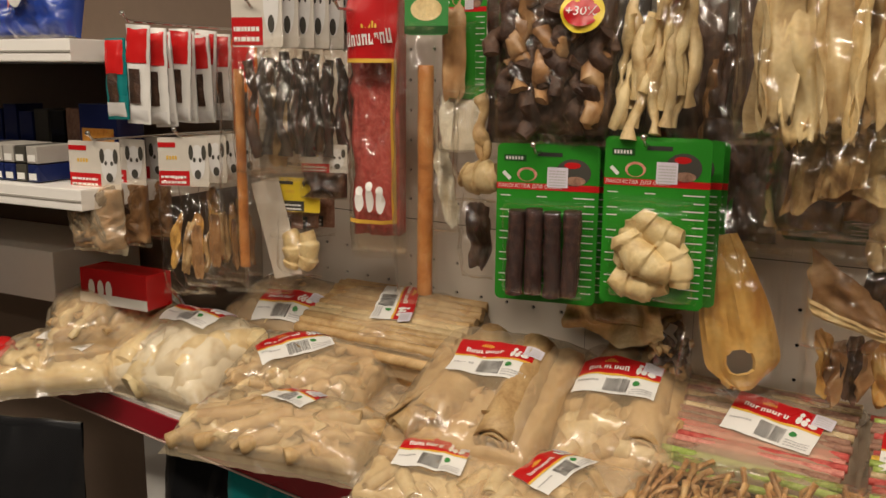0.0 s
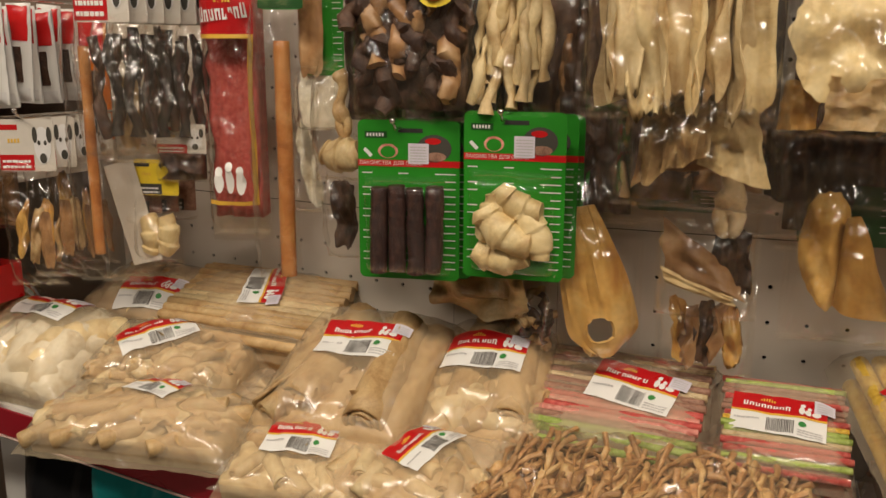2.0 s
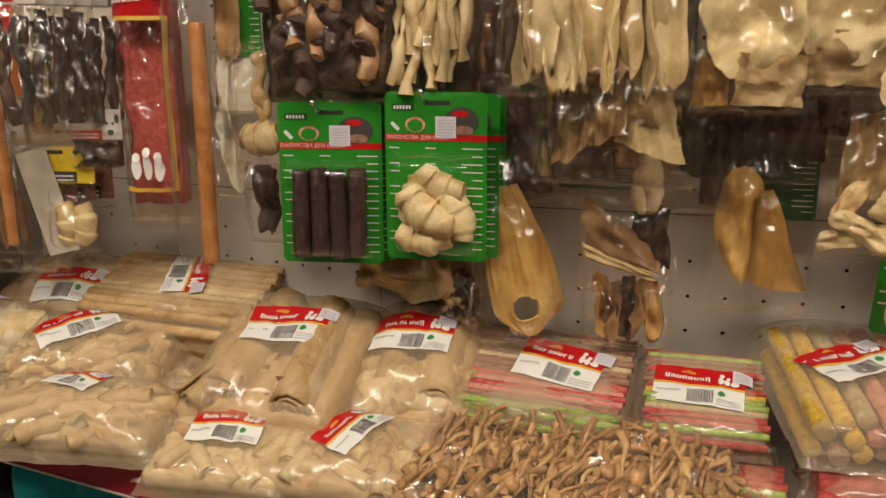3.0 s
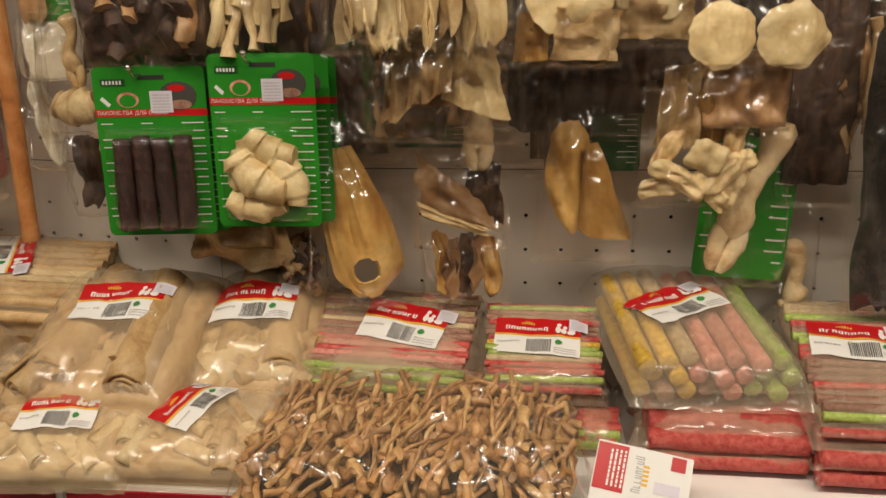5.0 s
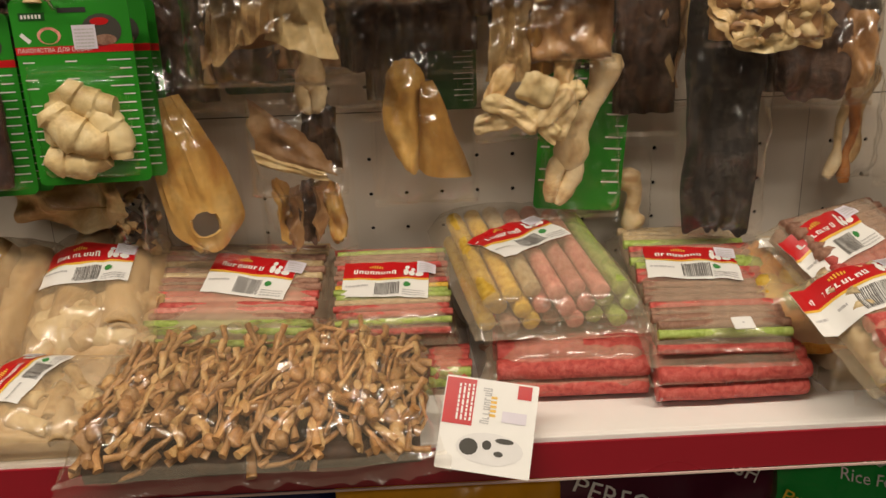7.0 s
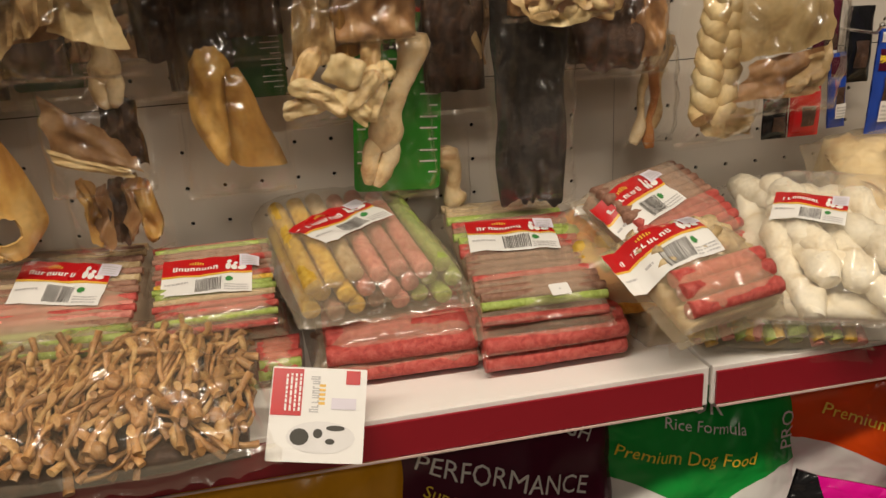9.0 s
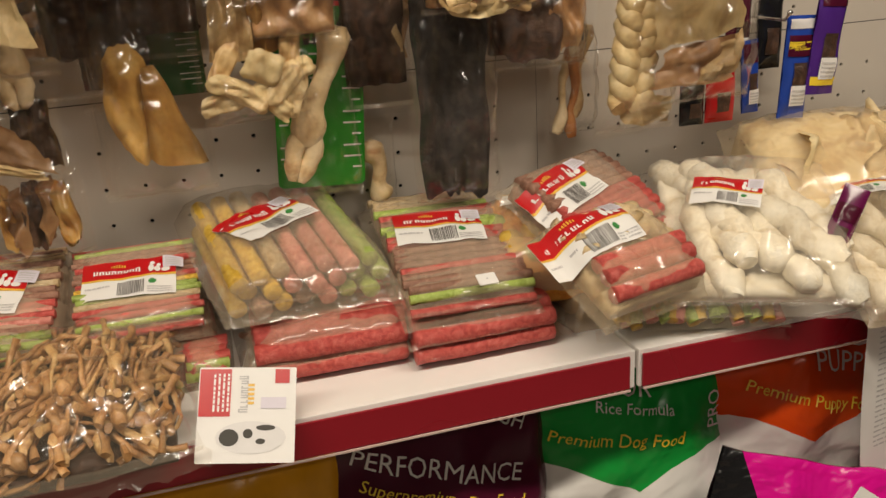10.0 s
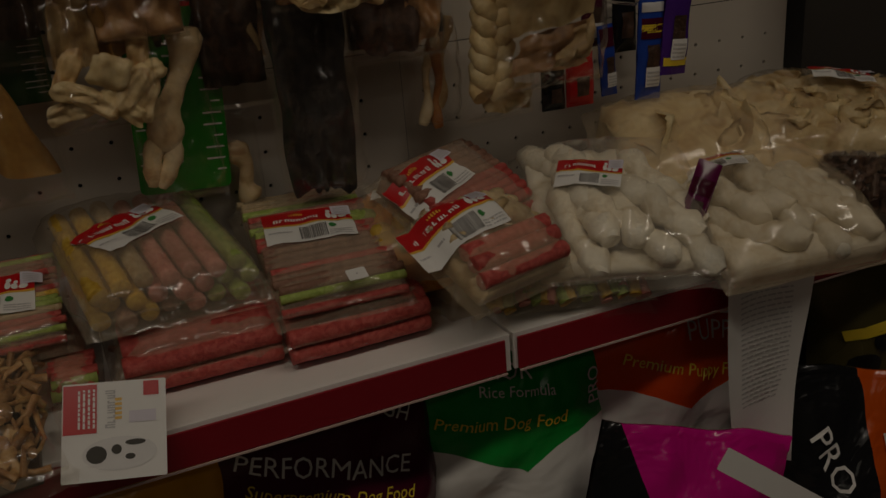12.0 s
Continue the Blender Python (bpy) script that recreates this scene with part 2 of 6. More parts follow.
def part(name, data, material, parent=None, label="", m=None):
    """Links a mesh as one object under a thing or a part."""
    if isinstance(data, bmesh.types.BMesh):
        me = bpy.data.meshes.new(name)
        data.to_mesh(me)
        data.free()
        data = me
    if not data.materials:
        data.materials.append(material)
    ob = new(name, data)
    if parent is not None:
        ob.parent = parent
    if m is not None:
        ob.matrix_local = m
    if data.materials[0] != material:
        ob.material_slots[0].link = "OBJECT"
        ob.material_slots[0].material = material
    if name in ("film", "clear_dome"):
        ob.visible_shadow = False
    if name in TINY:
        ob["kind"] = "stuff"
    return tagged(ob, label)


def wobble(p, scale, seed):
    return noise.noise(Vector((p[0] * scale + seed * 7.3, p[1] * scale - seed * 3.1, p[2] * scale + seed)))


def box(x0, x1, y0, y1, z0, z1, bevel=0.0):
    bm = bmesh.new()
    bmesh.ops.create_cube(bm, size=1.0)
    for v in bm.verts:
        v.co = ((x0 + x1) / 2 + v.co.x * (x1 - x0), (y0 + y1) / 2 + v.co.y * (y1 - y0), (z0 + z1) / 2 + v.co.z * (z1 - z0))
    if bevel:
        bmesh.ops.bevel(bm, geom=bm.edges[:], offset=bevel, segments=2, affect="EDGES", profile=0.6)
    return bm


def tube(pts, radii, n=10, flat=1.0, rough=0.0, scale=60.0, seed=0, twist=0.0, name="tube"):
    """A closed tube along points, with a radius at each."""
    pts = [Vector(p) for p in pts]
    verts, faces = [], []
    ref = Vector((0.13, 0.21, 0.97))
    for i, p in enumerate(pts):
        d = (pts[min(i + 1, len(pts) - 1)] - pts[max(i - 1, 0)]).normalized()
        a = d.cross(ref)
        if a.length < 0.1:
            a = d.cross(Vector((1, 0, 0)))
        a.normalize()
        b = a.cross(d)
        for j in range(n):
            th = 2 * math.pi * j / n + twist * i
            q = (a * math.cos(th) + b * math.sin(th) * flat) * radii[i]
            v = p + q
            if rough:
                v += q.normalized() * wobble(v, scale, seed) * rough
            verts.append(v)
    for i in range(len(pts) - 1):
        for j in range(n):
            k = (j + 1) % n
            faces.append((i * n + j, i * n + k, (i + 1) * n + k, (i + 1) * n + j))
    faces.append(tuple(range(n))[::-1])
    faces.append(tuple(range((len(pts) - 1) * n, len(pts) * n)))
    me = mesh_of(name, verts, faces)
    me.set_sharp_from_angle(angle=radians(58))
    return me


def rod(length, r, n=10, rough=0.0, seed=0, scale=90.0, bend=0.0, name="rod"):
    """A straight stick along local x with softened ends."""
    k = 9
    xs = [-0.5, -0.496] + [-0.46 + 0.92 * i / (k - 1) for i in range(k)] + [0.496, 0.5]
    rs = [0.92, 0.99] + [1.0] * k + [0.99, 0.92]
    return tube([(x * length, bend * (x * x - 0.1) * length, 0) for x in xs], [r * q for q in rs], n, 1.0, rough, scale, seed, 0.0, name)


def spiral_roll(length, r, turns=2.2, thick=0.003, name="roll", seed=0):
    """A rolled sheet of hide along local x, its spiral open at the ends."""
    n = int(14 * turns)
    inner, outer = [], []
    for i in range(n + 1):
        f = i / n
        th = f * turns * 2 * math.pi
        rr = r * (0.28 + 0.72 * f)
        outer.append((rr * math.cos(th), rr * math.sin(th)))
        inner.append(((rr - thick) * math.cos(th), (rr - thick) * math.sin(th)))
    ring = outer + inner[::-1]
    verts, faces, m = [], [], len(ring)
    steps = 7
    for s in range(steps):
        x = (s / (steps - 1) - 0.5) * length
        for y, z in ring:
            w = 1 + 0.1 * wobble((x, y, z), 35, seed)
            verts.append((x + 0.004 * wobble((y, z, x), 60, seed), y * w, z * w))
    for s in range(steps - 1):
        for j in range(m):
            k = (j + 1) % m
            faces.append((s * m + j, (s + 1) * m + j, (s + 1) * m + k, s * m + k))
    for i in range(n):
        for s, flip in ((0, False), (steps - 1, True)):
            q = (s * m + i, s * m + i + 1, s * m + m - 2 - i, s * m + m - 1 - i)
            faces.append(q[::-1] if flip else q)
    return mesh_of(name, verts, faces)


def knotted_bone(length, r, seed=0, name="bone"):
    """A bone rolled from hide: a wrapped shaft that swells into a folded knot at each end."""
    bm = bmesh.new()
    prof = [0.5, 0.95, 1.15, 1.2, 1.05, 0.86, 0.8, 0.78, 0.8, 0.78, 0.8, 0.86, 1.05, 1.2, 1.15, 0.95, 0.5]
    k = len(prof)
    body = tube([((i / (k - 1) - 0.5) * length, 0.004 * math.sin(i * 0.6 + seed), 0) for i in range(k)],
                [r * (q + 0.1 * ((i * 0.37 + 0.3 * seed) % 1.0)) for i, q in enumerate(prof)], 18, 0.85, 0.36 * r, 70, seed, 0.12)
    bm.from_mesh(body)
    me = bpy.data.meshes.new(name)
    bm.to_mesh(me)
    bm.free()
    me.polygons.foreach_set("use_smooth", [True] * len(me.polygons))
    return me


def ball(r, rough=0.1, seed=0, sy=1.0, sz=1.0, name="ball"):
    bm = bmesh.new()
    bmesh.ops.create_icosphere(bm, subdivisions=2, radius=r)
    for v in bm.verts:
        v.co *= 1 + rough * wobble(v.co, 1.2 / r, seed)
        v.co.y *= sy
        v.co.z *= sz
    me = bpy.data.meshes.new(name)
    bm.to_mesh(me)
    bm.free()
    me.polygons.foreach_set("use_smooth", [True] * len(me.polygons))
    return me


def slab(w, h, thick, wave=0.01, seed=0, round_=2.6, taper=0.0, name="sheet", n=20, curl=0.0):
    """A thick, wavy sheet in the local xy plane with a rounded, uneven outline."""
    verts, faces = [], []
    for side in (1, -1):
        for j in range(n + 1):
            for i in range(n + 1):
                u, v = 2 * i / n - 1, 2 * j / n - 1
                s = max(abs(u), abs(v)) or 1.0
                q = s / max((abs(u) ** round_ + abs(v) ** round_) ** (1 / round_), 1e-6)
                u2, v2 = u * q, v * q
                out = 1 + 0.15 * wobble((u2, v2, 0), 1.9, seed) + 0.07 * wobble((u2, v2, 1), 5.0, seed)
                x = u2 * w / 2 * out * (1 - taper * v2)
                y = v2 * h / 2 * out
                edge = 1 - max(abs(u), abs(v)) ** 6
                z = side * thick / 2 * edge + wave * wobble((x / w, y / h, 0), 3.2, seed) * 1.6 + 0.45 * wave * abs(wobble((x / w, y / h, 2), 8.0, seed)) + curl * u2 * u2 * w
                verts.append((x, y, z))
    m = (n + 1) * (n + 1)
    for j in range(n):
        for i in range(n):
            a = j * (n + 1) + i
            faces.append((a, a + 1, a + n + 2, a + n + 1))
            faces.append((m + a, m + a + n + 1, m + a + n + 2, m + a + 1))
    rim = [i for i in range(n + 1)] + [j * (n + 1) + n for j in range(1, n + 1)] + [n * (n + 1) + i for i in range(n - 1, -1, -1)] + [j * (n + 1) for j in range(n - 1, 0, -1)]
    for a, b in zip(rim, rim[1:] + rim[:1]):
        faces.append((a, m + a, m + b, b))
    return mesh_of(name, verts, faces)


def solid(bm, thick, name):
    """Closes an open sheet into a thick piece with smooth faces."""
    bmesh.ops.solidify(bm, geom=bm.faces[:], thickness=thick)
    bmesh.ops.recalc_face_normals(bm, faces=bm.faces[:])
    me = bpy.data.meshes.new(name)
    bm.to_mesh(me)
    bm.free()
    me.polygons.foreach_set("use_smooth", [True] * len(me.polygons))
    me.set_sharp_from_angle(angle=radians(50))
    return me


def patch(corners, thick=0.005, wave=0.008, seed=0, bulge=0.0, folds=0.0, name="hide_piece", n=16, ragged=0.06):
    """A dried sheet between four corners, wavy, bulged and pleated, with uneven edges."""
    a, b, c, d = [Vector(p) for p in corners]
    size = ((b - a).length + (d - a).length) / 2
    bm = bmesh.new()
    grid = []
    for j in range(n + 1):
        v = j / n
        row = []
        for i in range(n + 1):
            u = i / n
            p = (a * (1 - u) + b * u) * (1 - v) + (d * (1 - u) + c * u) * v
            mid = (a + b + c + d) / 4
            edge = max(abs(2 * u - 1), abs(2 * v - 1)) ** 3
            p = p + (p - mid) * edge * ragged * (2.4 * wobble((u, v, 0), 2.6, seed) - 0.4 + 1.2 * wobble((u, v, 1), 7, seed))
            p.z += bulge * math.sin(math.pi * u) * (0.4 + 0.6 * math.sin(math.pi * v))
            p.z += wave * 1.6 * wobble((u, v, 3), 2.6, seed) + 0.4 * wave * wobble((u, v, 5), 9, seed)
            p.z += folds * (abs((u * 2.6 + 0.7 * v + 0.5 * wobble((u, v, 2), 2, seed)) % 1.0 - 0.5) - 0.25)
            row.append(bm.verts.new(p))
        grid.append(row)
    for j in range(n):
        for i in range(n):
            bm.faces.new((grid[j][i], grid[j][i + 1], grid[j + 1][i + 1], grid[j + 1][i]))
    return solid(bm, thick, name)


def cornet(w, h, thick=0.004, seed=0, name="dried_ear"):
    """A sheet rolled into a cone that opens downwards."""
    bm = bmesh.new()
    n, m = 30, 16
    grid = []
    for j in range(m + 1):
        v = j / m
        row = []
        for i in range(n + 1):
            th = radians(-215 + 400 * i / n)
            r = w / 2 * (0.22 + 0.78 * v ** 0.8) * (0.82 + 0.18 * i / n) * (1 + 0.14 * wobble((math.cos(th), v * 2, math.sin(th)), 1.3, seed))
            y = h * (0.5 - v) - 0.16 * h * v * math.sin(th * 0.5 + 0.5)
            row.append(bm.verts.new((r * math.sin(th), y, 0.55 * r * math.cos(th))))
        grid.append(row)
    for j in range(m):
        for i in range(n):
            bm.faces.new((grid[j][i], grid[j + 1][i], grid[j + 1][i + 1], grid[j][i + 1]))
    return solid(bm, thick, name)


def blobs(surf, cx, cy, rot, ovals, lift, n=10):
    """Several small ovals (x, y, rx, ry) on a skin. One mesh."""
    c, s = math.cos(radians(rot)), math.sin(radians(rot))
    verts, faces = [], []
    for ox, oy, rx, ry in ovals:
        b = len(verts)
        for i in range(n):
            a, d = ox + rx * math.cos(2 * math.pi * i / n), oy + ry * math.sin(2 * math.pi * i / n)
            x, y = cx + a * c - d * s, cy + a * s + d * c
            verts.append((x, y, surf.h(x, y) + lift))
        faces.append(tuple(range(b, b + n)))
    return mesh_of("print", verts, faces)


class Surface:
    """The upper skin of a filled bag in its local plane: w wide (x), l long (y), t high (z)."""

    def __init__(self, w, l, t, seed=0, power=3.0, wrinkle=0.004, flange=0.07, sag=0.0):
        self.w, self.l, self.t, self.seed, self.p, self.wr, self.fl, self.sag = w, l, t, seed, power, wrinkle, flange, sag
        self.droop = self.pleat = 0.0

    def h(self, x, y):
        u = min(abs(2 * x / self.w) / (1 - self.fl), 1.0)
        v = min(abs(2 * y / self.l) / (1 - self.fl), 1.0)
        body = ((1 - u ** self.p) * (1 - v ** self.p)) ** 0.55
        body *= 1 - self.sag * (y / self.l)
        lump = 1 + 0.22 * wobble((x, y, 0), 14, self.seed)
        crease = abs(wobble((x + 0.5 * y, y - 0.3 * x, 1), 26, self.seed + 3))
        fold = self.pleat * (abs(wobble((x + 0.4 * y, y * 0.3 - 0.1 * x, 4), 34, self.seed)) + 0.9 * abs(wobble((y - 0.3 * x, 0.5 * x, 6), 24, self.seed)))
        return self.t * body * lump + fold + self.wr * (crease * 1.3 + 0.6 * wobble((x, y, 2), 55, self.seed))

    def top(self, x, y):
        return Vector((x, y, self.h(x, y)))

    def skin(self, n=44):
        verts, faces = [], []
        for j in range(n + 1):
            for i in range(n + 1):
                x, y = (i / n - 0.5) * self.w, (j / n - 0.5) * self.l
                k = 1 + 0.05 * wobble((x, y, 5), 9, self.seed)
                rim = max(abs(2 * x / self.w), abs(2 * y / self.l))
                verts.append((x * k, y * k, self.h(x, y) - self.droop * max(0.0, rim - 0.86) / 0.14))
        for j in range(n):
            for i in range(n):
                a = j * (n + 1) + i
                faces.append((a, a + 1, a + n + 2, a + n + 1))
        return mesh_of("film", verts, faces)

    def core(self, deep, fill=0.55, n=18):
        """What the bag holds underneath its top layer, one closed lump."""
        verts, faces = [], []
        for side in (0, 1):
            for j in range(n + 1):
                for i in range(n + 1):
                    x, y = (i / n - 0.5) * self.w * 0.84, (j / n - 0.5) * self.l * 0.84
                    z = fill * self.h(x, y) + 0.012 * (0.6 - abs(wobble((x, y, 0), 42, self.seed + 9)) * 2.2) if side else -deep * (1 - max(abs(2 * i / n - 1), abs(2 * j / n - 1)) ** 5 * 0.35)
                    verts.append((x, y, z))
        m = (n + 1) * (n + 1)
        for j in range(n):
            for i in range(n):
                a = j * (n + 1) + i
                faces.append((m + a, m + a + 1, m + a + n + 2, m + a + n + 1))
                faces.append((a, a + n + 1, a + n + 2, a + 1))
        rim = [i for i in range(n + 1)] + [j * (n + 1) + n for j in range(1, n + 1)] + [n * (n + 1) + i for i in range(n - 1, -1, -1)] + [j * (n + 1) for j in range(n - 1, 0, -1)]
        for a, b in zip(rim, rim[1:] + rim[:1]):
            faces.append((a, b, m + b, m + a))
        return mesh_of("filling", verts, faces)


class Flat:
    """A flat face on which print can be laid."""

    def __init__(self, z=0.0):
        self.z = z

    def h(self, x, y):
        return self.z


def on_surface(surf, cx, cy, rot, quads, lift, nx=6, ny=3):
    """Rectangles (x0, x1, y0, y1), in a frame turned by rot round (cx, cy), laid on a skin. One mesh."""
    c, s = math.cos(radians(rot)), math.sin(radians(rot))
    verts, faces = [], []
    for x0, x1, y0, y1 in quads:
        b = len(verts)
        for j in range(ny + 1):
            for i in range(nx + 1):
                a, d = x0 + (x1 - x0) * i / nx, y0 + (y1 - y0) * j / ny
                x, y = cx + a * c - d * s, cy + a * s + d * c
                verts.append((x, y, surf.h(x, y) + lift))
        for j in range(ny):
            for i in range(nx):
                k = b + j * (nx + 1) + i
                faces.append((k, k + 1, k + nx + 2, k + nx + 1))
    return mesh_of("print", verts, faces)


def oval(surf, cx, cy, rx, ry, lift, n=18):
    verts = [(cx, cy, surf.h(cx, cy) + lift)]
    for i in range(n):
        x, y = cx + rx * math.cos(2 * math.pi * i / n), cy + ry * math.sin(2 * math.pi * i / n)
        verts.append((x, y, surf.h(x, y) + lift))
    return mesh_of("oval", verts, [(0, 1 + i, 1 + (i + 1) % n) for i in range(n)])


def word_bars(x0, x1, y0, y1, seed=0):
    """Plain thin strokes in place of a word mark, taller at both ends."""
    rng = random.Random(seed)
    n, out = 8, []
    step = (x1 - x0) / n
    for i in range(n):
        x = x0 + i * step
        top = y1 + (y1 - y0) * 0.3 if i in (0, n - 1) else y1
        out.append((x, x + step * 0.26, y0, top))
        if rng.random() < 0.75:
            out.append((x + step * 0.5, x + step * 0.76, y0, top))
        out.append((x + step * 0.26, x + step * 0.6, *rng.choice(((y0, y0 + (y1 - y0) * 0.25), (top - (y1 - y0) * 0.25, top)))))
    return out


def line_bars(x0, x1, y0, y1, rows, seed=0, ink=0.45):
    """Rows of short bars in place of small print."""
    rng = random.Random(seed)
    out, dy = [], (y1 - y0) / rows
    for r in range(rows):
        x = x0
        while x < x1:
            w = (x1 - x0) * rng.uniform(0.06, 0.2)
            out.append((x, min(x + w, x1), y0 + dy * r, y0 + dy * (r + ink)))
            x += w + (x1 - x0) * 0.03
    return out


def brand_label(bag, surf, cx, cy, w, rot, ratio=0.6, sticker=True, seed=0):
    """The paper label of a treat bag: red head with a word mark, gold line, white foot with a bar code."""
    h = w * ratio
    base = part("paper_label", on_surface(surf, cx, cy, rot, [(-w / 2, w / 2, -h / 2, h / 2)], 0.0022, 12, 8), PAPER, bag, "white paper label with a red head")
    part("red_band", on_surface(surf, cx, cy, rot, [(-w / 2, w / 2, h * 0.06, h / 2)], 0.003, 12, 5), LABEL_RED, base)
    part("gold_line", on_surface(surf, cx, cy, rot, [(-w / 2, w / 2, h * 0.01, h * 0.06)], 0.003, 12, 1), LABEL_GOLD, base)
    part("word_mark", on_surface(surf, cx, cy, rot, word_bars(-w * 0.38, w * 0.13, h * 0.16, h * 0.245, seed), 0.0037, 1, 1), PAPER, base)
    part("crown_mark", on_surface(surf, cx, cy, rot, [(-w * 0.2 + i * w * 0.028, -w * 0.185 + i * w * 0.028, h * 0.33, h * (0.37 + 0.06 * (1 - abs(i - 2.5) / 3))) for i in range(6)], 0.0037, 1, 1), LABEL_GOLD, base)
    part("pale_mark", blobs(surf, cx, cy, rot, [(w * q, h * e, w * f, h * g) for q, e, f, g in ((0.235, 0.2, 0.032, 0.11), (0.245, 0.35, 0.028, 0.055), (0.3, 0.17, 0.035, 0.08), (0.315, 0.28, 0.024, 0.045), (0.39, 0.16, 0.05, 0.06), (0.43, 0.24, 0.022, 0.04))], 0.0037), PAPER, base)
    rng = random.Random(seed + 5)
    bars, x = [], -w * 0.12
    while x < w * 0.17:
        d = rng.uniform(0.004, 0.013) * w
        bars.append((x, x + d, -h * 0.44, -h * 0.06))
        x += d + rng.uniform(0.004, 0.01) * w
    part("bar_code", on_surface(surf, cx, cy, rot, bars, 0.003, 1, 2), LABEL_INK, base)
    part("green_mark", on_surface(surf, cx, cy, rot, [(w * 0.21, w * 0.29, -h * 0.19, -h * 0.11), (w * 0.225, w * 0.27, -h * 0.22, -h * 0.08)], 0.003, 2, 2), LABEL_GREEN, base)
    part("small_print", on_surface(surf, cx, cy, rot, line_bars(w * 0.2, w * 0.46, -h * 0.45, -h * 0.27, 3, seed) + line_bars(-w * 0.46, -w * 0.2, -h * 0.2, -h * 0.1, 1, seed), 0.003, 1, 1), INK_GREY, base)
    if sticker:
        sx = w * (0.28 if seed % 2 else 0.36)
        st = part("price_sticker", on_surface(surf, cx, cy, rot, [(sx, sx + w * 0.22, h * 0.2, h * 0.5)], 0.0046, 3, 3), LILAC, bag, "small lilac price sticker")
        part("price_print", on_surface(surf, cx, cy, rot, line_bars(sx + w * 0.03, sx + w * 0.19, h * 0.24, h * 0.46, 4, seed), 0.0052, 1, 1), INK_GREY, st)


# ---- contents of bags ----
def cross_sticks(mats, r=0.005, fill=0.88, lo=-0.96, hi=0.88, layers=1):
    """Sticks lying side by side across the bag."""
    def put(bag, s):
        span = s.l / 2 * (hi - lo)
        rep = max(1, math.ceil(span / (2.1 * r) / len(mats) - 0.25))
        row = [m for m in mats for q in range(rep)]
        n = len(row)
        me = rod(s.w * fill, r, 8, r * 0.12, 3)
        for i, m in enumerate(row):
            y = s.l / 2 * (lo + (hi - lo) * (i + 0.5) / n)
            for k in range(layers):
                z = s.h(0, y) - r * 1.12 - 0.001 - k * r * 1.9
                part("stick", me, m, bag, m=pose(0.002 * (i % 3), y, z, 40 * i, 0, 0.5 * (i % 3 - 1)))
    return put


def long_sticks(mats, r, per_row, fill=0.88, row_drop=1.75, lift=0.8, bend=0.0, span=0.86, fan=0.0):
    """Sticks lying along the bag in rows, their ends to the front."""
    def put(bag, s):
        me = rod(s.l * fill, r, 12, r * 0.08, 5, bend=bend)
        for i, m in enumerate(mats):
            row, k = divmod(i, per_row)
            x = (k + 0.5 + 0.5 * (row % 2)) / per_row * span - span / 2
            x *= s.w
            z = s.h(0, 0) * lift - r - row * r * row_drop
            part("stick", me, m, bag, m=pose(x, 0.004 * ((i * 7) % 5 - 2), z, 30 * i, 0, 90 + fan * x / s.w))
    return put


def scatter(meshes, mats, n, seed=0, level=0.75, flat=True, spread=0.74, yaw=None, tilt=12, depth=0.0, ys=(-0.5, 0.5)):
    """Loose pieces over the bag."""
    def put(bag, s):
        rng = random.Random(seed)
        reach = [1.0 * max(max(abs(v.co.z), abs(v.co.y) if flat else 0.0) for v in me.vertices) for me in meshes]
        k = max(1, round(math.sqrt(n * s.w / s.l)))
        rows = max(1, math.ceil(n / k))
        for i in range(n):
            cx = ((i % k) + 0.5 + rng.uniform(-0.35, 0.35)) / k - 0.5
            cy = ys[0] + ((i // k) + 0.5 + rng.uniform(-0.35, 0.35)) / rows * (ys[1] - ys[0])
            x, y = cx * s.w * spread, cy * s.l * spread
            a = rng.uniform(0, 360) if yaw is None else yaw + rng.uniform(-25, 25)
            me = meshes[i % len(meshes)]
            half = max(abs(v.co.x) for v in me.vertices) * 0.9
            dx, dy = half * math.cos(math.radians(a)), half * math.sin(math.radians(a))
            x = max(min(x, s.w * 0.44 - abs(dx)), abs(dx) - s.w * 0.44) if abs(dx) < s.w * 0.44 else 0.0
            y = max(min(y, s.l * 0.44 - abs(dy)), abs(dy) - s.l * 0.44) if abs(dy) < s.l * 0.44 else 0.0
            h0, h1, h2 = s.h(x, y), s.h(x - dx, y - dy), s.h(x + dx, y + dy)
            mid = min(h0, (h1 + h2) / 2 + 0.004)
            z = max(mid - reach[i % len(meshes)], h0 * 0.2) - rng.random() * depth
            rise = math.degrees(math.atan2(h2 - h1, 2 * half)) * 0.7
            part(me.name.split(".")[0], me, mats[rng.randrange(len(mats))], bag, m=pose(x, y, z, rng.uniform(0, 360) if flat else rng.uniform(-20, 20), rng.uniform(-tilt, tilt) * 0.35 - rise, a))
    return put


def one(mesh, material, x, y, z, rx=0, ry=0, rz=0, name=""):
    """A single piece in a bag."""
    def put(bag, s):
        part(name or mesh.name.split(".")[0], mesh, material, bag, m=pose(x, y, z, rx, ry, rz))
    return put


def croissant(length, r, seed, name="hide_roll"):
    k = 25
    return tube([((i / (k - 1) - 0.5) * length, 0.12 * length * ((i / (k - 1) - 0.5) ** 2 * 4 - 0.4), 0) for i in range(k)],
                [r * (0.45 + 0.55 * math.sin(math.pi * (0.1 + 0.8 * i / (k - 1))) + 0.24 * ((i * 0.1 + 0.3 * seed) % 1.0)) for i in range(k)], 16, 0.9, 0.003, 60, seed, 0.12, name)


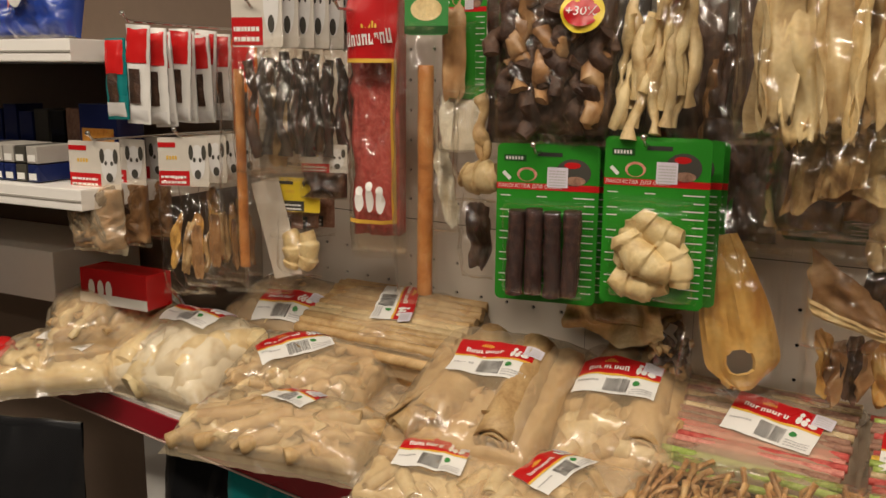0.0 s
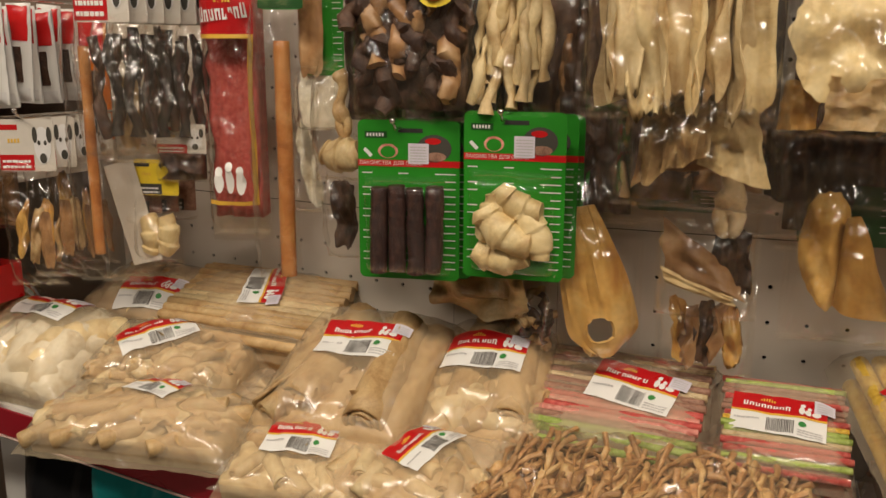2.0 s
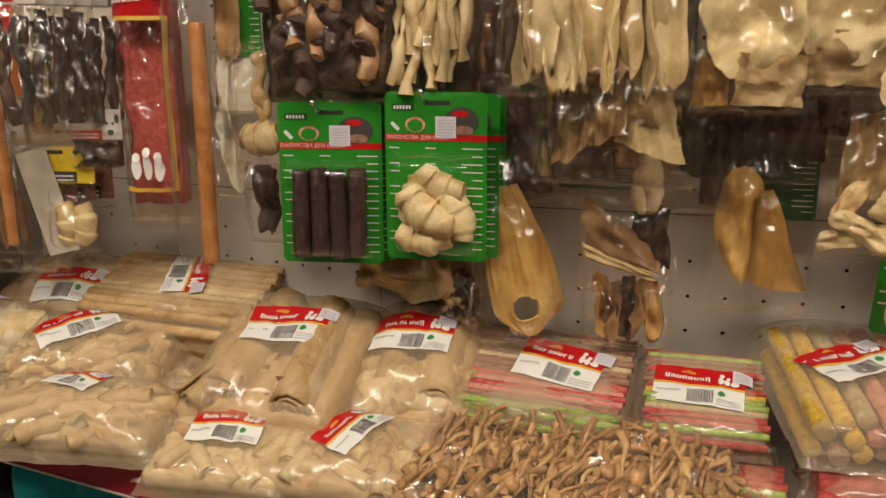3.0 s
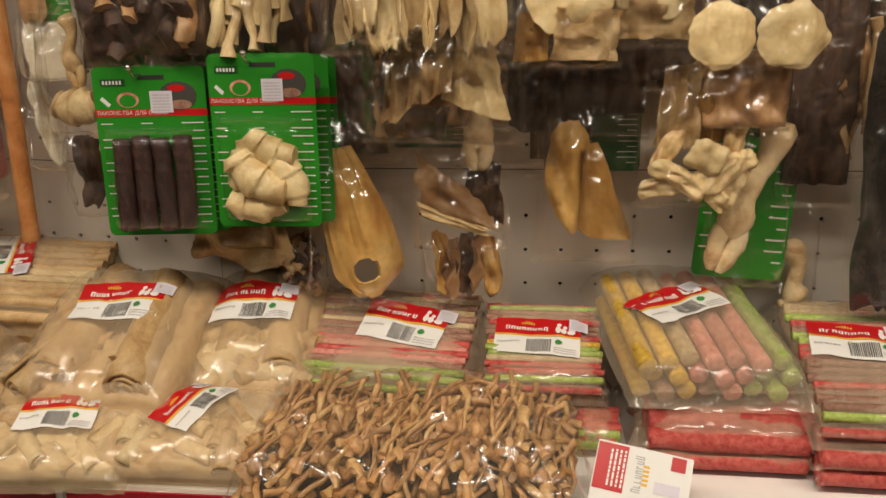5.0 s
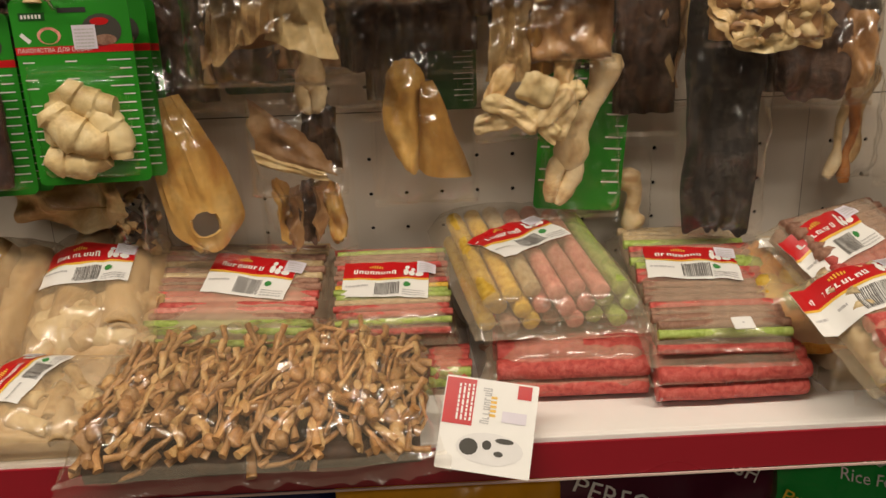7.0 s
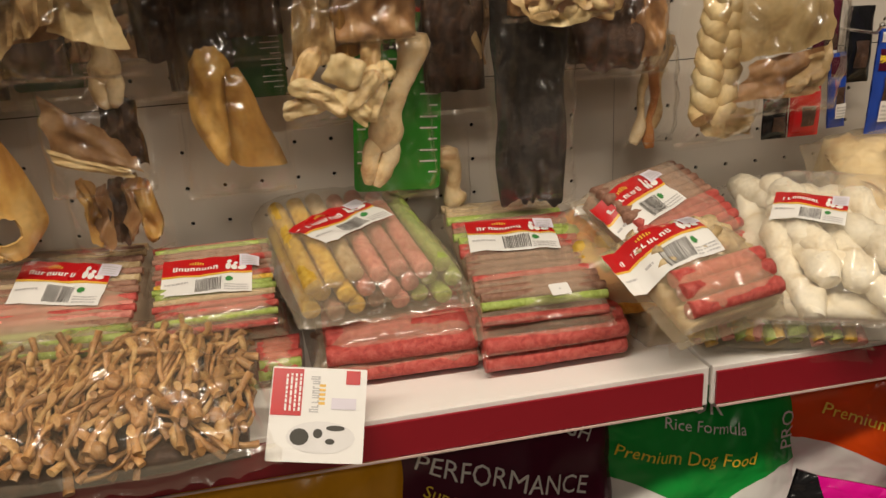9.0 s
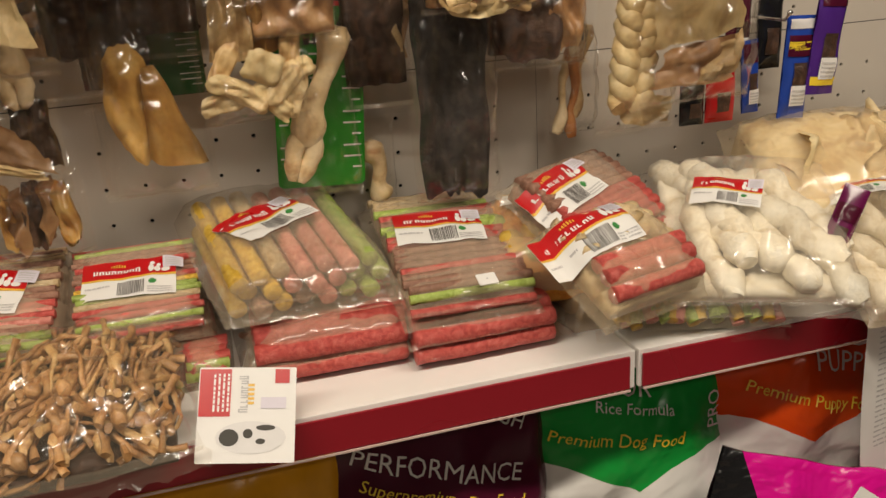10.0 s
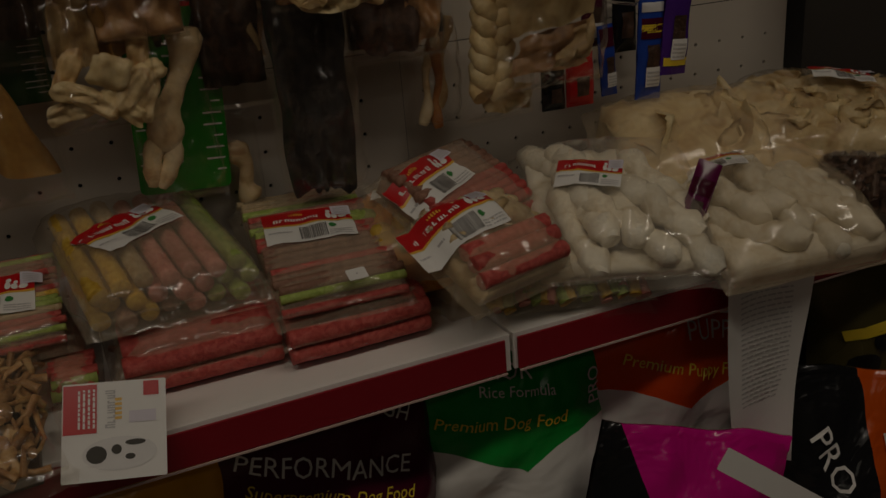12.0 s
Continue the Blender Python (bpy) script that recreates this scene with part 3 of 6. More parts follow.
def treat_bag(at, w, l, t, deep, fill_mat, fillings, label, labels=(), skin=MILKY, seed=0, power=3.0, wrinkle=0.004, group="bags of dog treats", name="treat_bag", fill=0.58, sag=0.0, flange=0.07, grow=1.08, droop=0.02, pleat=0.0):
    """A film bag of treats lying in its local xy plane, z out of its face."""
    bag = thing(name, pose(*at), label, "treat bag", group)
    w, l = w * grow, l * grow
    s = Surface(w, l, t, seed, power, wrinkle, flange, sag)
    s.droop, s.pleat = droop, pleat
    if fill_mat is not None:
        part("filling", s.core(deep, fill), fill_mat, bag)
    for f in fillings:
        f(bag, s)
    part("film", s.skin(), skin, bag, "creased see-through plastic film")
    part("sealed_edge", on_surface(s, 0, 0, 0, [(-w * 0.485, w * 0.485, -l * 0.485, -l * 0.485 + 0.006)], 0.0008, 16, 1), SEAL, bag)
    for i, (cx, cy, lw, rot) in enumerate(labels):
        brand_label(bag, s, cx, cy, lw, rot, seed=seed + i)
    return bag, s


# ---- the shop round the camera ----
SHELF_Z, SHELF_Y = 0.80, -0.318


def slab_setting(name, bm, material, label):
    ob = part(name, bm, material, None, label)
    return tagged(ob, label, name.split("_")[0], kind="structure")


slab_setting("floor", box(-4, 4, -4, 0.4, -0.1, 0.0), FLOOR, "tan shop floor of large plain tiles")
slab_setting("ceiling", box(-4, 4, -4, 0.4, 2.8, 2.9), CEILING, "plain white shop ceiling")
slab_setting("wall_north", box(-4, 4, 0.3, 0.4, 0, 2.8), WALL, "plain wall behind the shelving, made near-black to cut bounce light")
slab_setting("wall_south", box(-4, 4, -4.1, -4.0, 0, 2.8), WALL, "unseen plain wall across the aisle, made near-black to cut bounce light")
slab_setting("wall_west", box(-4.1, -4, -4, 0.4, 0, 2.8), WALL, "unseen plain end wall, made near-black to cut bounce light")
slab_setting("wall_east", box(4, 4.1, -4, 0.4, 0, 2.8), WALL, "unseen plain end wall, made near-black to cut bounce light")
for lx, ly, lz, watts in LAMPS:
    fix = thing("ceiling_light", pose(lx, ly, 2.8), "long white fluorescent fixture on the ceiling", "ceiling light", "ceiling lights")
    part("housing", box(-0.66, 0.66, -0.15, 0.15, -0.05, 0, 0.01), CEILING, fix)


# added above the view to block lamp light from the upper panel
slab_setting("upper_shelf", box(-1.1, 2.2, -0.35, -0.006, 1.85, 1.885, 0.002), CEILING, "unseen white shelf added to shade the hanging goods")


def perforated(name, x0, x1, z0, z1, cols, rows, pitch_x, pitch_z):
    """A steel sheet with a grid of round holes. cols, rows: the first hole's place."""
    verts, faces = [], []
    r, n = 0.0031, 8

    def cell(ax, bx, az, bz, hole):
        b = len(verts)
        if hole is None:
            verts.extend([(ax, 0, az), (bx, 0, az), (bx, 0, bz), (ax, 0, bz)])
            faces.append((b, b + 1, b + 2, b + 3))
            return
        hx, hz = hole
        rim = [(bx, hz), (bx, bz), (hx, bz), (ax, bz), (ax, hz), (ax, az), (hx, az), (bx, az)]
        verts.extend([(p, 0, q) for p, q in rim])
        verts.extend([(hx + r * math.cos(math.pi * i / 4), 0, hz + r * math.sin(math.pi * i / 4)) for i in range(n)])
        verts.extend([(hx + r * math.cos(math.pi * i / 4), 0.004, hz + r * math.sin(math.pi * i / 4)) for i in range(n)])
        for i in range(n):
            k = (i + 1) % n
            faces.append((b + i, b + k, b + 8 + k, b + 8 + i))
            faces.append((b + 8 + i, b + 8 + k, b + 16 + k, b + 16 + i))

    def stops(a, b, first, pitch):
        mids = []
        c = first
        while c < b - pitch * 0.4:
            if c > a + pitch * 0.4:
                mids.append(c)
            c += pitch
        cuts = [a] + [(p + q) / 2 for p, q in zip(mids, mids[1:])] + [b]
        return mids, cuts

    mx, cx = stops(x0, x1, cols, pitch_x)
    mz, cz = stops(z0, z1, rows, pitch_z)
    for i, hx in enumerate(mx):
        for j, hz in enumerate(mz):
            cell(cx[i], cx[i + 1], cz[j], cz[j + 1], (hx, hz))
    bm = bmesh.new()
    bm.from_mesh(mesh_of(name, verts, faces, False))
    bmesh.ops.remove_doubles(bm, verts=bm.verts[:], dist=0.0004)
    ob = part(name, bm, PAINT)
    return tagged(ob, "cream perforated steel back panel of the shelving", "back panel", "back panels", "structure")


# the left unit stands at a slight angle to the others
LEFT = pose(-0.45, 0, 0, 0, 0, -10)
SEAM = 1.126
for z0, z1, r0 in ((0.3, SEAM - 0.0007, 0.31), (SEAM + 0.0007, 1.75, 1.16)):
    perforated("back_panel", -0.74, -0.0003, z0, z1, -0.692, r0, 0.05, 0.05).matrix_world = LEFT
    perforated("back_panel", -0.4497, -0.2903, z0, z1, -0.383, r0, 0.05, 0.05)
    perforated("back_panel", -0.2897, 0.6147, z0, z1, -0.25, r0, 0.05, 0.05)
    perforated("back_panel", 0.6153, 1.345, z0, z1, 0.65, r0, 0.05, 0.05)
# near-black sheets close behind the holes, in place of unlit depth
slab_setting("panel_backing", box(-0.76, 0.0, 0.012, 0.03, 0.1, 2.1), GAP_SHADE, "near-black sheet standing in for the unlit space behind the panels").matrix_world = LEFT
slab_setting("panel_top", box(-0.76, -0.001, -0.004, 0.011, 1.752, 2.1), PAINT, "plain cream upper back panel").matrix_world = LEFT
slab_setting("panel_backing", box(-0.449, 1.4, 0.012, 0.03, 0.1, 2.1), GAP_SHADE, "near-black sheet standing in for the unlit space behind the panels")
slab_setting("panel_top", box(-0.449, 1.4, -0.004, 0.011, 1.752, 2.1), PAINT, "plain cream upper back panel")
slab_setting("plinth", box(-1.6, 2.4, -0.40, 0.0, 0.0, 0.11, 0.004), GREY, "grey steel plinth under the shelving")


def shelf_unit(x0, x1, label):
    sh = thing("wall_shelf", pose((x0 + x1) / 2, 0, SHELF_Z), label, "shelf", "main shelves")
    w = (x1 - x0) / 2
    part("shelf_board", box(-w, w, SHELF_Y + 0.006, -0.002, -0.03, 0.0, 0.002), SHELF_PAINT, sh)
    part("front_lip", box(-w, w, SHELF_Y - 0.002, SHELF_Y + 0.005, -0.052, 0.001, 0.0015), SHELF_PAINT, sh)
    rail = part("price_rail", box(-w + 0.004, w - 0.009, SHELF_Y - 0.007, SHELF_Y - 0.003, -0.05, -0.0045, 0.001), RAIL, sh, "dark red plastic price rail")
    part("rail_edge", box(-w + 0.004, w - 0.009, SHELF_Y - 0.0095, SHELF_Y - 0.0075, -0.053, -0.05, 0.0005), RAIL_LIP, rail)
    return sh


shelf_unit(-1.2, -0.047, "white steel shelf with a dark red price rail").matrix_world = LEFT @ pose(-0.6235, -0.01, SHELF_Z + 0.012)
shelf_unit(-0.548, 0.612, "white steel shelf with a dark red price rail")
shelf_unit(0.617, 2.2, "white steel shelf with a dark red price rail")


def hook(x, z, length=0.2, gap=0.012):
    """A zinc wire hook that stands out from a panel."""
    back = max(0.0, (-0.45 - x) * 0.176)
    length += back
    hk = thing("panel_hook", pose(x, back, z), "zinc wire hook on the back panel", "hook", "panel hooks")
    part("wire", tube([(0, 0, 0), (0, -length * 0.5, 0.001), (0, -length + 0.01, 0.002), (0, -length, 0.012)], [0.0022] * 4, 8), CHROME, hk)
    part("hook_plate", box(-0.008, 0.008, -0.0022, -0.0003, -0.012, 0.014, 0.0005), CHROME, hk)
    part("hook_tip", ball(0.0042, 0.0), CHROME, hk, m=pose(0, -length, 0.013))
    return hk


# ---- bags lying on the shelf ----
TENDON_FILM = film("tendon_bag_film", 0.05, rough=0.13, crease=1.0, scale=6.0, streak=(2.2, 0.7), relief=0.065)
PEARL = film("pearly_film", 0.15, rough=0.14, crease=1.0, scale=6.0, haze=(0.8, 0.74, 0.63), relief=0.05)
MILKY2 = film("soft_milky_film", 0.28, rough=0.16, crease=1.0, scale=5.0, haze=(0.6, 0.5, 0.36), relief=0.03)
CHEW = [tube([((i / 8 - 0.5) * 0.05, 0.003 * math.sin(i + k), 0.003 * math.cos(2 * i)) for i in range(9)], [0.007 + 0.002 * math.sin(i * 2.1 + k) for i in range(9)], 9, 0.8, 0.002, 120, k, 0.35, "twisted_chew") for k in range(4)]
CURL = [spiral_roll(0.05, 0.013, 2.0, 0.0032, "hide_roll", k) for k in range(3)]
SHORT_STICK = [tube([((i / 11 - 0.5) * (0.075 + 0.012 * k), 0.007 * math.sin(i * 0.6 + k), 0.004 * math.cos(i)) for i in range(12)], [(0.0115 + 0.003 * math.sin(i * 1.3 + k)) * (0.3 + 0.7 * math.sin(math.pi * (i + 0.6) / 12.2) ** 0.5) for i in range(12)], 12, 0.75, 0.006, 55, k, 0.2, "hide_stick") for k in range(5)]
FOLD = [slab(0.07, 0.05, 0.007, 0.016, k, 2.4, 0.2, "hide_chip", 12, 0.15) for k in range(4)]
BONES = [knotted_bone(0.155, 0.018, k, "knotted_bone") for k in range(3)]
TWIGS = []
for k in range(6):
    q = 0.018 * (k - 2.5)
    TWIGS.append(tube([((i / 8 - 0.5) * (0.1 + 0.009 * k), q * ((i / 8 - 0.5) ** 2 * 4 - 0.5) + 0.003 * math.sin(i * 1.9 + k), 0.005 * math.sin(i * 0.8 + k)) for i in range(9)],
                      [0.0058, 0.0048, 0.0034, 0.0028, 0.0026, 0.0028, 0.0033, 0.0042, 0.0052], 8, 0.75, 0.0014, 150, k, 0.1, "dried_tendon"))
STUB = [tube([((i / 5 - 0.5) * 0.034, 0.003 * math.sin(i + k), 0) for i in range(6)], [0.0045, 0.0055, 0.0065, 0.008, 0.009, 0.006], 9, 0.7, 0.005, 130, k, 0.1, "tendon_knob") for k in range(3)]
LUMP = [ball(0.011, 0.35, k, 0.8, 0.8, "tendon_knob") for k in range(3)]

treat_bag((-1.302, -0.123, 0.927, 11.4, 0.5, 46.4), 0.234, 0.177, 0.055, 0.06, TAN, [scatter(SHORT_STICK, [TAN, PALE, ROLL_TAN], 26, 1, 0.8, yaw=40)], "hazy film bag of tan twisted chews lying on the shelf", [(0.085, -0.006, 0.088, -9)], seed=1, fill=0.35, skin=FROST)
treat_bag((-1.368, -0.206, 0.857, 7.1, -5.7, 25.7), 0.256, 0.203, 0.045, 0.03, CREAM, [scatter(FOLD, [CREAM, PALE], 9, 2, 0.75)], "film bag of cream hide chips lying on the shelf", [(0.040, -0.003, 0.118, -27)], seed=2, fill=0.35, skin=FROST)
FAT = [croissant(0.13 + 0.012 * k, 0.025, k, "hide_roll") for k in range(3)]
treat_bag((-1.129, -0.145, 0.885, 25.2, -2.9, -8.8), 0.257, 0.188, 0.065, 0.06, WHITE_HIDE, [scatter(FAT, [WHITE_HIDE, WHITE_HIDE, CREAM], 12, 3, 0.8, yaw=60, tilt=20)], "plump film bag of pale cream hide rolls lying on the shelf", [(0.020, 0.050, 0.118, -1)], seed=3, fill=0.4, skin=FROST)
treat_bag((-1.028, 0.019, 0.950, 24, 0, -14), 0.22, 0.16, 0.03, 0.08, TAN, [scatter(CURL, [TAN, PALE], 12, 4, 0.6)], "hazy film bag of small tan hide rolls against the back panel", [(0.042, -0.025, 0.118, 13)], skin=HAZY, seed=4)
treat_bag((-0.864, -0.140, 0.890, 18.3, 3.6, 5.2), 0.253, 0.159, 0.05, 0.05, TAN, [scatter(SHORT_STICK, [TAN, PALE, ROLL_TAN, TAN], 22, 5, 0.8, yaw=40, tilt=25), scatter(FOLD, [TAN, PALE], 8, 51, ys=(-0.5, 0.1))], "film bag of small twisted tan chews lying on the shelf", [(-0.030, 0.017, 0.118, 43)], seed=5, fill=0.35, skin=FROST)
treat_bag((-0.782, -0.007, 0.950, 22, 0, -4), 0.32, 0.18, 0.035, 0.09, ROLL_TAN, [cross_sticks([ROLL_TAN, TAN, PALE, ROLL_TAN, TAN, ROLL_TAN], 0.009)], "hazy film bag of long tan hide sticks against the back panel", [(0.0, 0.03, 0.118, -72)], skin=MILKY, seed=6, power=5, fill=0.2)
treat_bag((-0.822, -0.267, 0.850, 8.0, -1.0, 4.9), 0.314, 0.143, 0.05, 0.03, TAN, [scatter([rod(0.15, 0.0125, 12, 0.003, k, 60, name="hide_stick") for k in range(3)], [TAN, ROLL_TAN], 9, 7, yaw=28, spread=0.8), scatter(FOLD, [TAN, PALE, ROLL_TAN], 12, 71), scatter(SHORT_STICK, [TAN, PALE], 8, 72, yaw=20)], "film bag of tan hide sticks at the front of the shelf", [(0.011, 0.026, 0.091, -19)], seed=7, skin=FROST, fill=0.35)
treat_bag((-0.547, -0.145, 0.915, 23, 0, -2), 0.235, 0.26, 0.05, 0.08, ROLL_TAN, [one(spiral_roll(0.2, 0.033, 2.6, 0.005, "hide_roll", 2), ROLL_TAN, 0.052, -0.006, 0.022, 40, 0, 94), one(spiral_roll(0.19, 0.04, 2.4, 0.006, "hide_roll", 4), ROLL_TAN, -0.042, 0.01, 0.016, 200, 0, 84), one(spiral_roll(0.12, 0.026, 2.2, 0.005, "hide_roll", 6), TAN, -0.06, -0.06, 0.02, 0, 0, 66), scatter(FOLD, [ROLL_TAN, TAN], 5, 9, 0.6, spread=0.7)], "large film bag of thick rolled tan hide lying on the shelf", [(0.005, 0.024, 0.118, 4)], seed=8, fill=0.38)
treat_bag((-0.361, -0.088, 0.905, 25, 0, 3), 0.17, 0.24, 0.05, 0.08, ROLL_TAN, [one(spiral_roll(0.18, 0.03, 2.4, 0.005, "hide_roll", 8), ROLL_TAN, 0.034, 0.01, 0.02, 90, 0, 92), one(spiral_roll(0.17, 0.03, 2.4, 0.005, "hide_roll", 9), ROLL_TAN, -0.03, 0.02, 0.02, 200, 0, 87), scatter([croissant(0.075, 0.017, k) for k in range(3)], [PALE, TAN], 8, 11, spread=0.74, yaw=20, ys=(-0.5, -0.05))], "film bag of rolled tan hide lying on the shelf", [(-0.011, 0.017, 0.117, -2)], seed=9, fill=0.38)
treat_bag((-0.568, -0.275, 0.840, 14, 0, 4), 0.19, 0.15, 0.03, 0.03, PALE, [scatter(CURL, [PALE, TAN], 12, 12, 0.6)], "film bag of pale hide rolls at the shelf's front edge", [(-0.001, 0.009, 0.098, 2)], seed=10, fill=0.38)
treat_bag((-0.416, -0.255, 0.838, 14, 0, 2), 0.28, 0.15, 0.034, 0.03, TAN, [scatter(CURL, [PALE, TAN], 20, 13, 0.6)], "film bag of small tan hide rolls at the shelf's front edge", [(0.01, 0.02, 0.1, 68)], seed=11)
treat_bag((-0.189, -0.082, 0.900, 22, 0, -6), 0.25, 0.19, 0.022, 0.05, C_BROWN, [cross_sticks([C_GREEN, C_GREEN, C_GREEN, C_BROWN, C_PINK, C_RED, C_PINK, C_RED, C_BROWN, C_BROWN, C_BEIGE, C_BROWN, C_BEIGE, C_BROWN, C_BEIGE, C_BROWN, C_BEIGE], 0.0056)], "flat film bag of green and pink chew sticks on the shelf", [(0.025, 0.010, 0.118, -9)], skin=HAZY, seed=12, power=6, wrinkle=0.003, fill=0.2)
# this bag's near-black filling stands in for shaded gaps between tendons
treat_bag((-0.128, -0.262, 0.828, 12, -1.2, 0.0), 0.405, 0.225, 0.062, 0.012, DARK_MEAT, [scatter(TWIGS, [TWIG, TWIG, KNOB], 110, 14, spread=0.84, yaw=78, tilt=8, depth=0.02, ys=(-0.2, 0.5)), scatter(TWIGS, [TWIG], 60, 16, spread=0.84, tilt=10, depth=0.02), scatter(STUB + LUMP, [KNOB, TWIG, TWIG], 50, 18, spread=0.86, yaw=95, tilt=30, depth=0.016, ys=(-0.5, 0.05)), scatter(TWIGS, [TWIG, TWIG, KNOB], 60, 20, spread=0.84, yaw=70, tilt=10, depth=0.008, ys=(-0.45, 0.1))], "large glossy film bag of thin brown dried tendons", skin=TENDON_FILM, seed=13, power=5, fill=0.2, pleat=0.018)
treat_bag((0.024, -0.113, 0.907, 20.1, 0.9, 2.0), 0.155, 0.160, 0.02, 0.06, C_BROWN, [cross_sticks([C_RED, C_GREEN, C_RED, C_RED, C_BEIGE, C_GREEN, C_GREEN, C_YELLOW, C_RED, C_BROWN, C_BROWN, C_RED, C_BROWN, C_BROWN, C_GREEN, C_RED], 0.0047)], "flat film bag of striped red, green and yellow chew sticks", [(-0.006, -0.003, 0.112, -5)], skin=MILKY2, seed=14, power=6, wrinkle=0.003, fill=0.2)
treat_bag((0.208, -0.122, 0.945, 9, 2.2, 9), 0.205, 0.285, 0.034, 0.01, None, [long_sticks([C_YELLOW, C_YELLOW, C_BEIGE, C_PINK, C_PINK, C_PINK, C_GREEN, C_YELLOW, C_YELLOW, C_PINK, C_PINK, C_PINK, C_GREEN, C_GREEN, C_YELLOW, C_BROWN, C_YELLOW, C_BROWN, C_PINK, C_GREEN, C_GREEN], 0.0115, 7, 0.7)], "film bag of thick yellow, pink and green munchy sticks", [(-0.016, 0.001, 0.118, 28)], seed=15, power=5, skin=MILKY2, fill=0.2)
treat_bag((0.2465, -0.178, 0.846, 7, 0, -1), 0.187, 0.13, 0.03, 0.02, C_RED, [cross_sticks([C_RED, C_RED, C_RED], 0.0135, 0.92, layers=2)], "film pack of thick red munchy sticks under other bags", seed=16, power=6, skin=MILKY2, fill=0.2)
treat_bag((0.419, -0.153, 0.912, 15.0, 1.0, -0.1), 0.168, 0.252, 0.022, 0.02, C_BROWN, [cross_sticks([C_RED, C_GREEN, C_BROWN, C_BROWN, C_BROWN, C_RED, C_BROWN, C_BROWN, C_BROWN, C_RED, C_RED, C_GREEN, C_GREEN, C_BROWN, C_RED, C_GREEN, C_BEIGE, C_BEIGE, C_BEIGE], 0.0062)], "flat film bag of red, green and brown chew sticks", [(-0.005, 0.016, 0.118, -7)], skin=MILKY2, seed=17, power=6, wrinkle=0.003, fill=0.2)
treat_bag((0.433, -0.207, 0.842, 7, 0, 1), 0.193, 0.13, 0.03, 0.02, C_RED, [cross_sticks([C_RED, C_RED, C_RED], 0.0125, 0.88, layers=2)], "glossy film pack of thick red munchy sticks", skin=CRINKLE, seed=18, power=6, fill=0.2)
treat_bag((0.548, -0.158, 0.905, 20, 0, -8), 0.15, 0.16, 0.04, 0.07, C_ORANGE, [scatter([ball(0.017, 0.12, k, name="round_treat") for k in range(3)], [C_ORANGE, C_ORANGE, C_GREEN, C_YELLOW], 16, 19, 0.7, spread=0.75)], "hazy film bag of round orange and green treats", [(0.005, 0.048, 0.088, -19)], skin=HAZY, seed=19)
treat_bag((0.612, -0.178, 0.952, 30, 0, 28), 0.18, 0.15, 0.03, 0.03, C_BROWN, [cross_sticks([C_RED, C_RED, C_RED, C_BROWN, C_BROWN, C_BROWN], 0.008)], "film bag of red and tan chew sticks leaning on others", [(-0.045, 0.018, 0.112, 7)], seed=20, power=5, skin=MILKY2, fill=0.2)
treat_bag((0.606, -0.289, 0.915, 24, 0, 16), 0.16, 0.155, 0.045, 0.02, PALE, [cross_sticks([C_RED, C_RED, C_RED], 0.0115, 0.8, -0.86, -0.1), scatter(CURL, [PALE, C_BEIGE], 10, 22, spread=0.74, ys=(0.0, 0.5)), scatter(CURL, [PALE], 5, 23, spread=0.6, ys=(0.1, 0.5))], "film bag of pale rolls and red munchy sticks", [(-0.046, 0.024, 0.118, -2)], seed=21, fill=0.3, skin=FROST)
treat_bag((0.715, -0.266, 0.826, 16, 3.0, -14), 0.235, 0.105, 0.03, 0.012, None, [scatter([rod(0.02, 0.0085, 10, 0.0004, k, name="chew_pellet") for k in range(2)], [C_GREEN, C_YELLOW, C_PINK, C_GREEN, C_YELLOW], 110, 23, 0.75, yaw=90, spread=0.88), scatter([rod(0.02, 0.0085, 10, 0.0004, 5, name="chew_pellet")], [C_GREEN, C_YELLOW, C_PINK], 40, 29, yaw=90, spread=0.84, depth=0.012)], "film bag of small green, yellow and pink chew pellets", skin=FILM, seed=22, power=5)
treat_bag((0.812, -0.255, 0.910, 24, 0, -24), 0.245, 0.26, 0.055, 0.02, WHITE_HIDE, [scatter(BONES, [WHITE_HIDE], 10, 24, 0.72, yaw=-58, spread=0.78, flat=False)], "plump film bag of white knotted hide bones", [(-0.033, 0.015, 0.088, -14)], seed=23, fill=0.1, skin=PEARL)
treat_bag((1.028, -0.330, 0.885, 22, 0, -8), 0.25, 0.22, 0.055, 0.05, WHITE_HIDE, [scatter(BONES, [WHITE_HIDE], 9, 25, 0.72, yaw=-62, spread=0.68, flat=False)], "second plump film bag of white knotted hide bones", [(-0.071, 0.074, 0.088, -14)], seed=24, fill=0.1, skin=FROST)
treat_bag((1.026, -0.198, 0.960, 28, 0, -14), 0.32, 0.2, 0.05, 0.1, CREAM, [scatter([slab(0.16, 0.1, 0.006, 0.02, k, name="hide_sheet") for k in range(3)], [CREAM, PALE, CREAM], 8, 26, 0.7, spread=0.6)], "bulky film bag of pale yellow hide sheets against the panel", seed=25)
treat_bag((1.216, -0.242, 0.970, 15.3, 3.5, -31.2), 0.258, 0.228, 0.05, 0.1, PALE, [scatter(FOLD, [PALE, CREAM], 16, 27, 0.7)], "glossy film bag of pale hide pieces", [(0.013, 0.049, 0.092, 1)], skin=CRINKLE, seed=26)
treat_bag((1.199, -0.337, 0.885, 39.4, 16.4, -24.9), 0.184, 0.115, 0.06, 0.05, DARK_MEAT, [scatter(CHEW, [DARK_MEAT], 30, 28, 0.7)], "glossy film bag of dark dried meat pieces", skin=CRINKLE, seed=27)
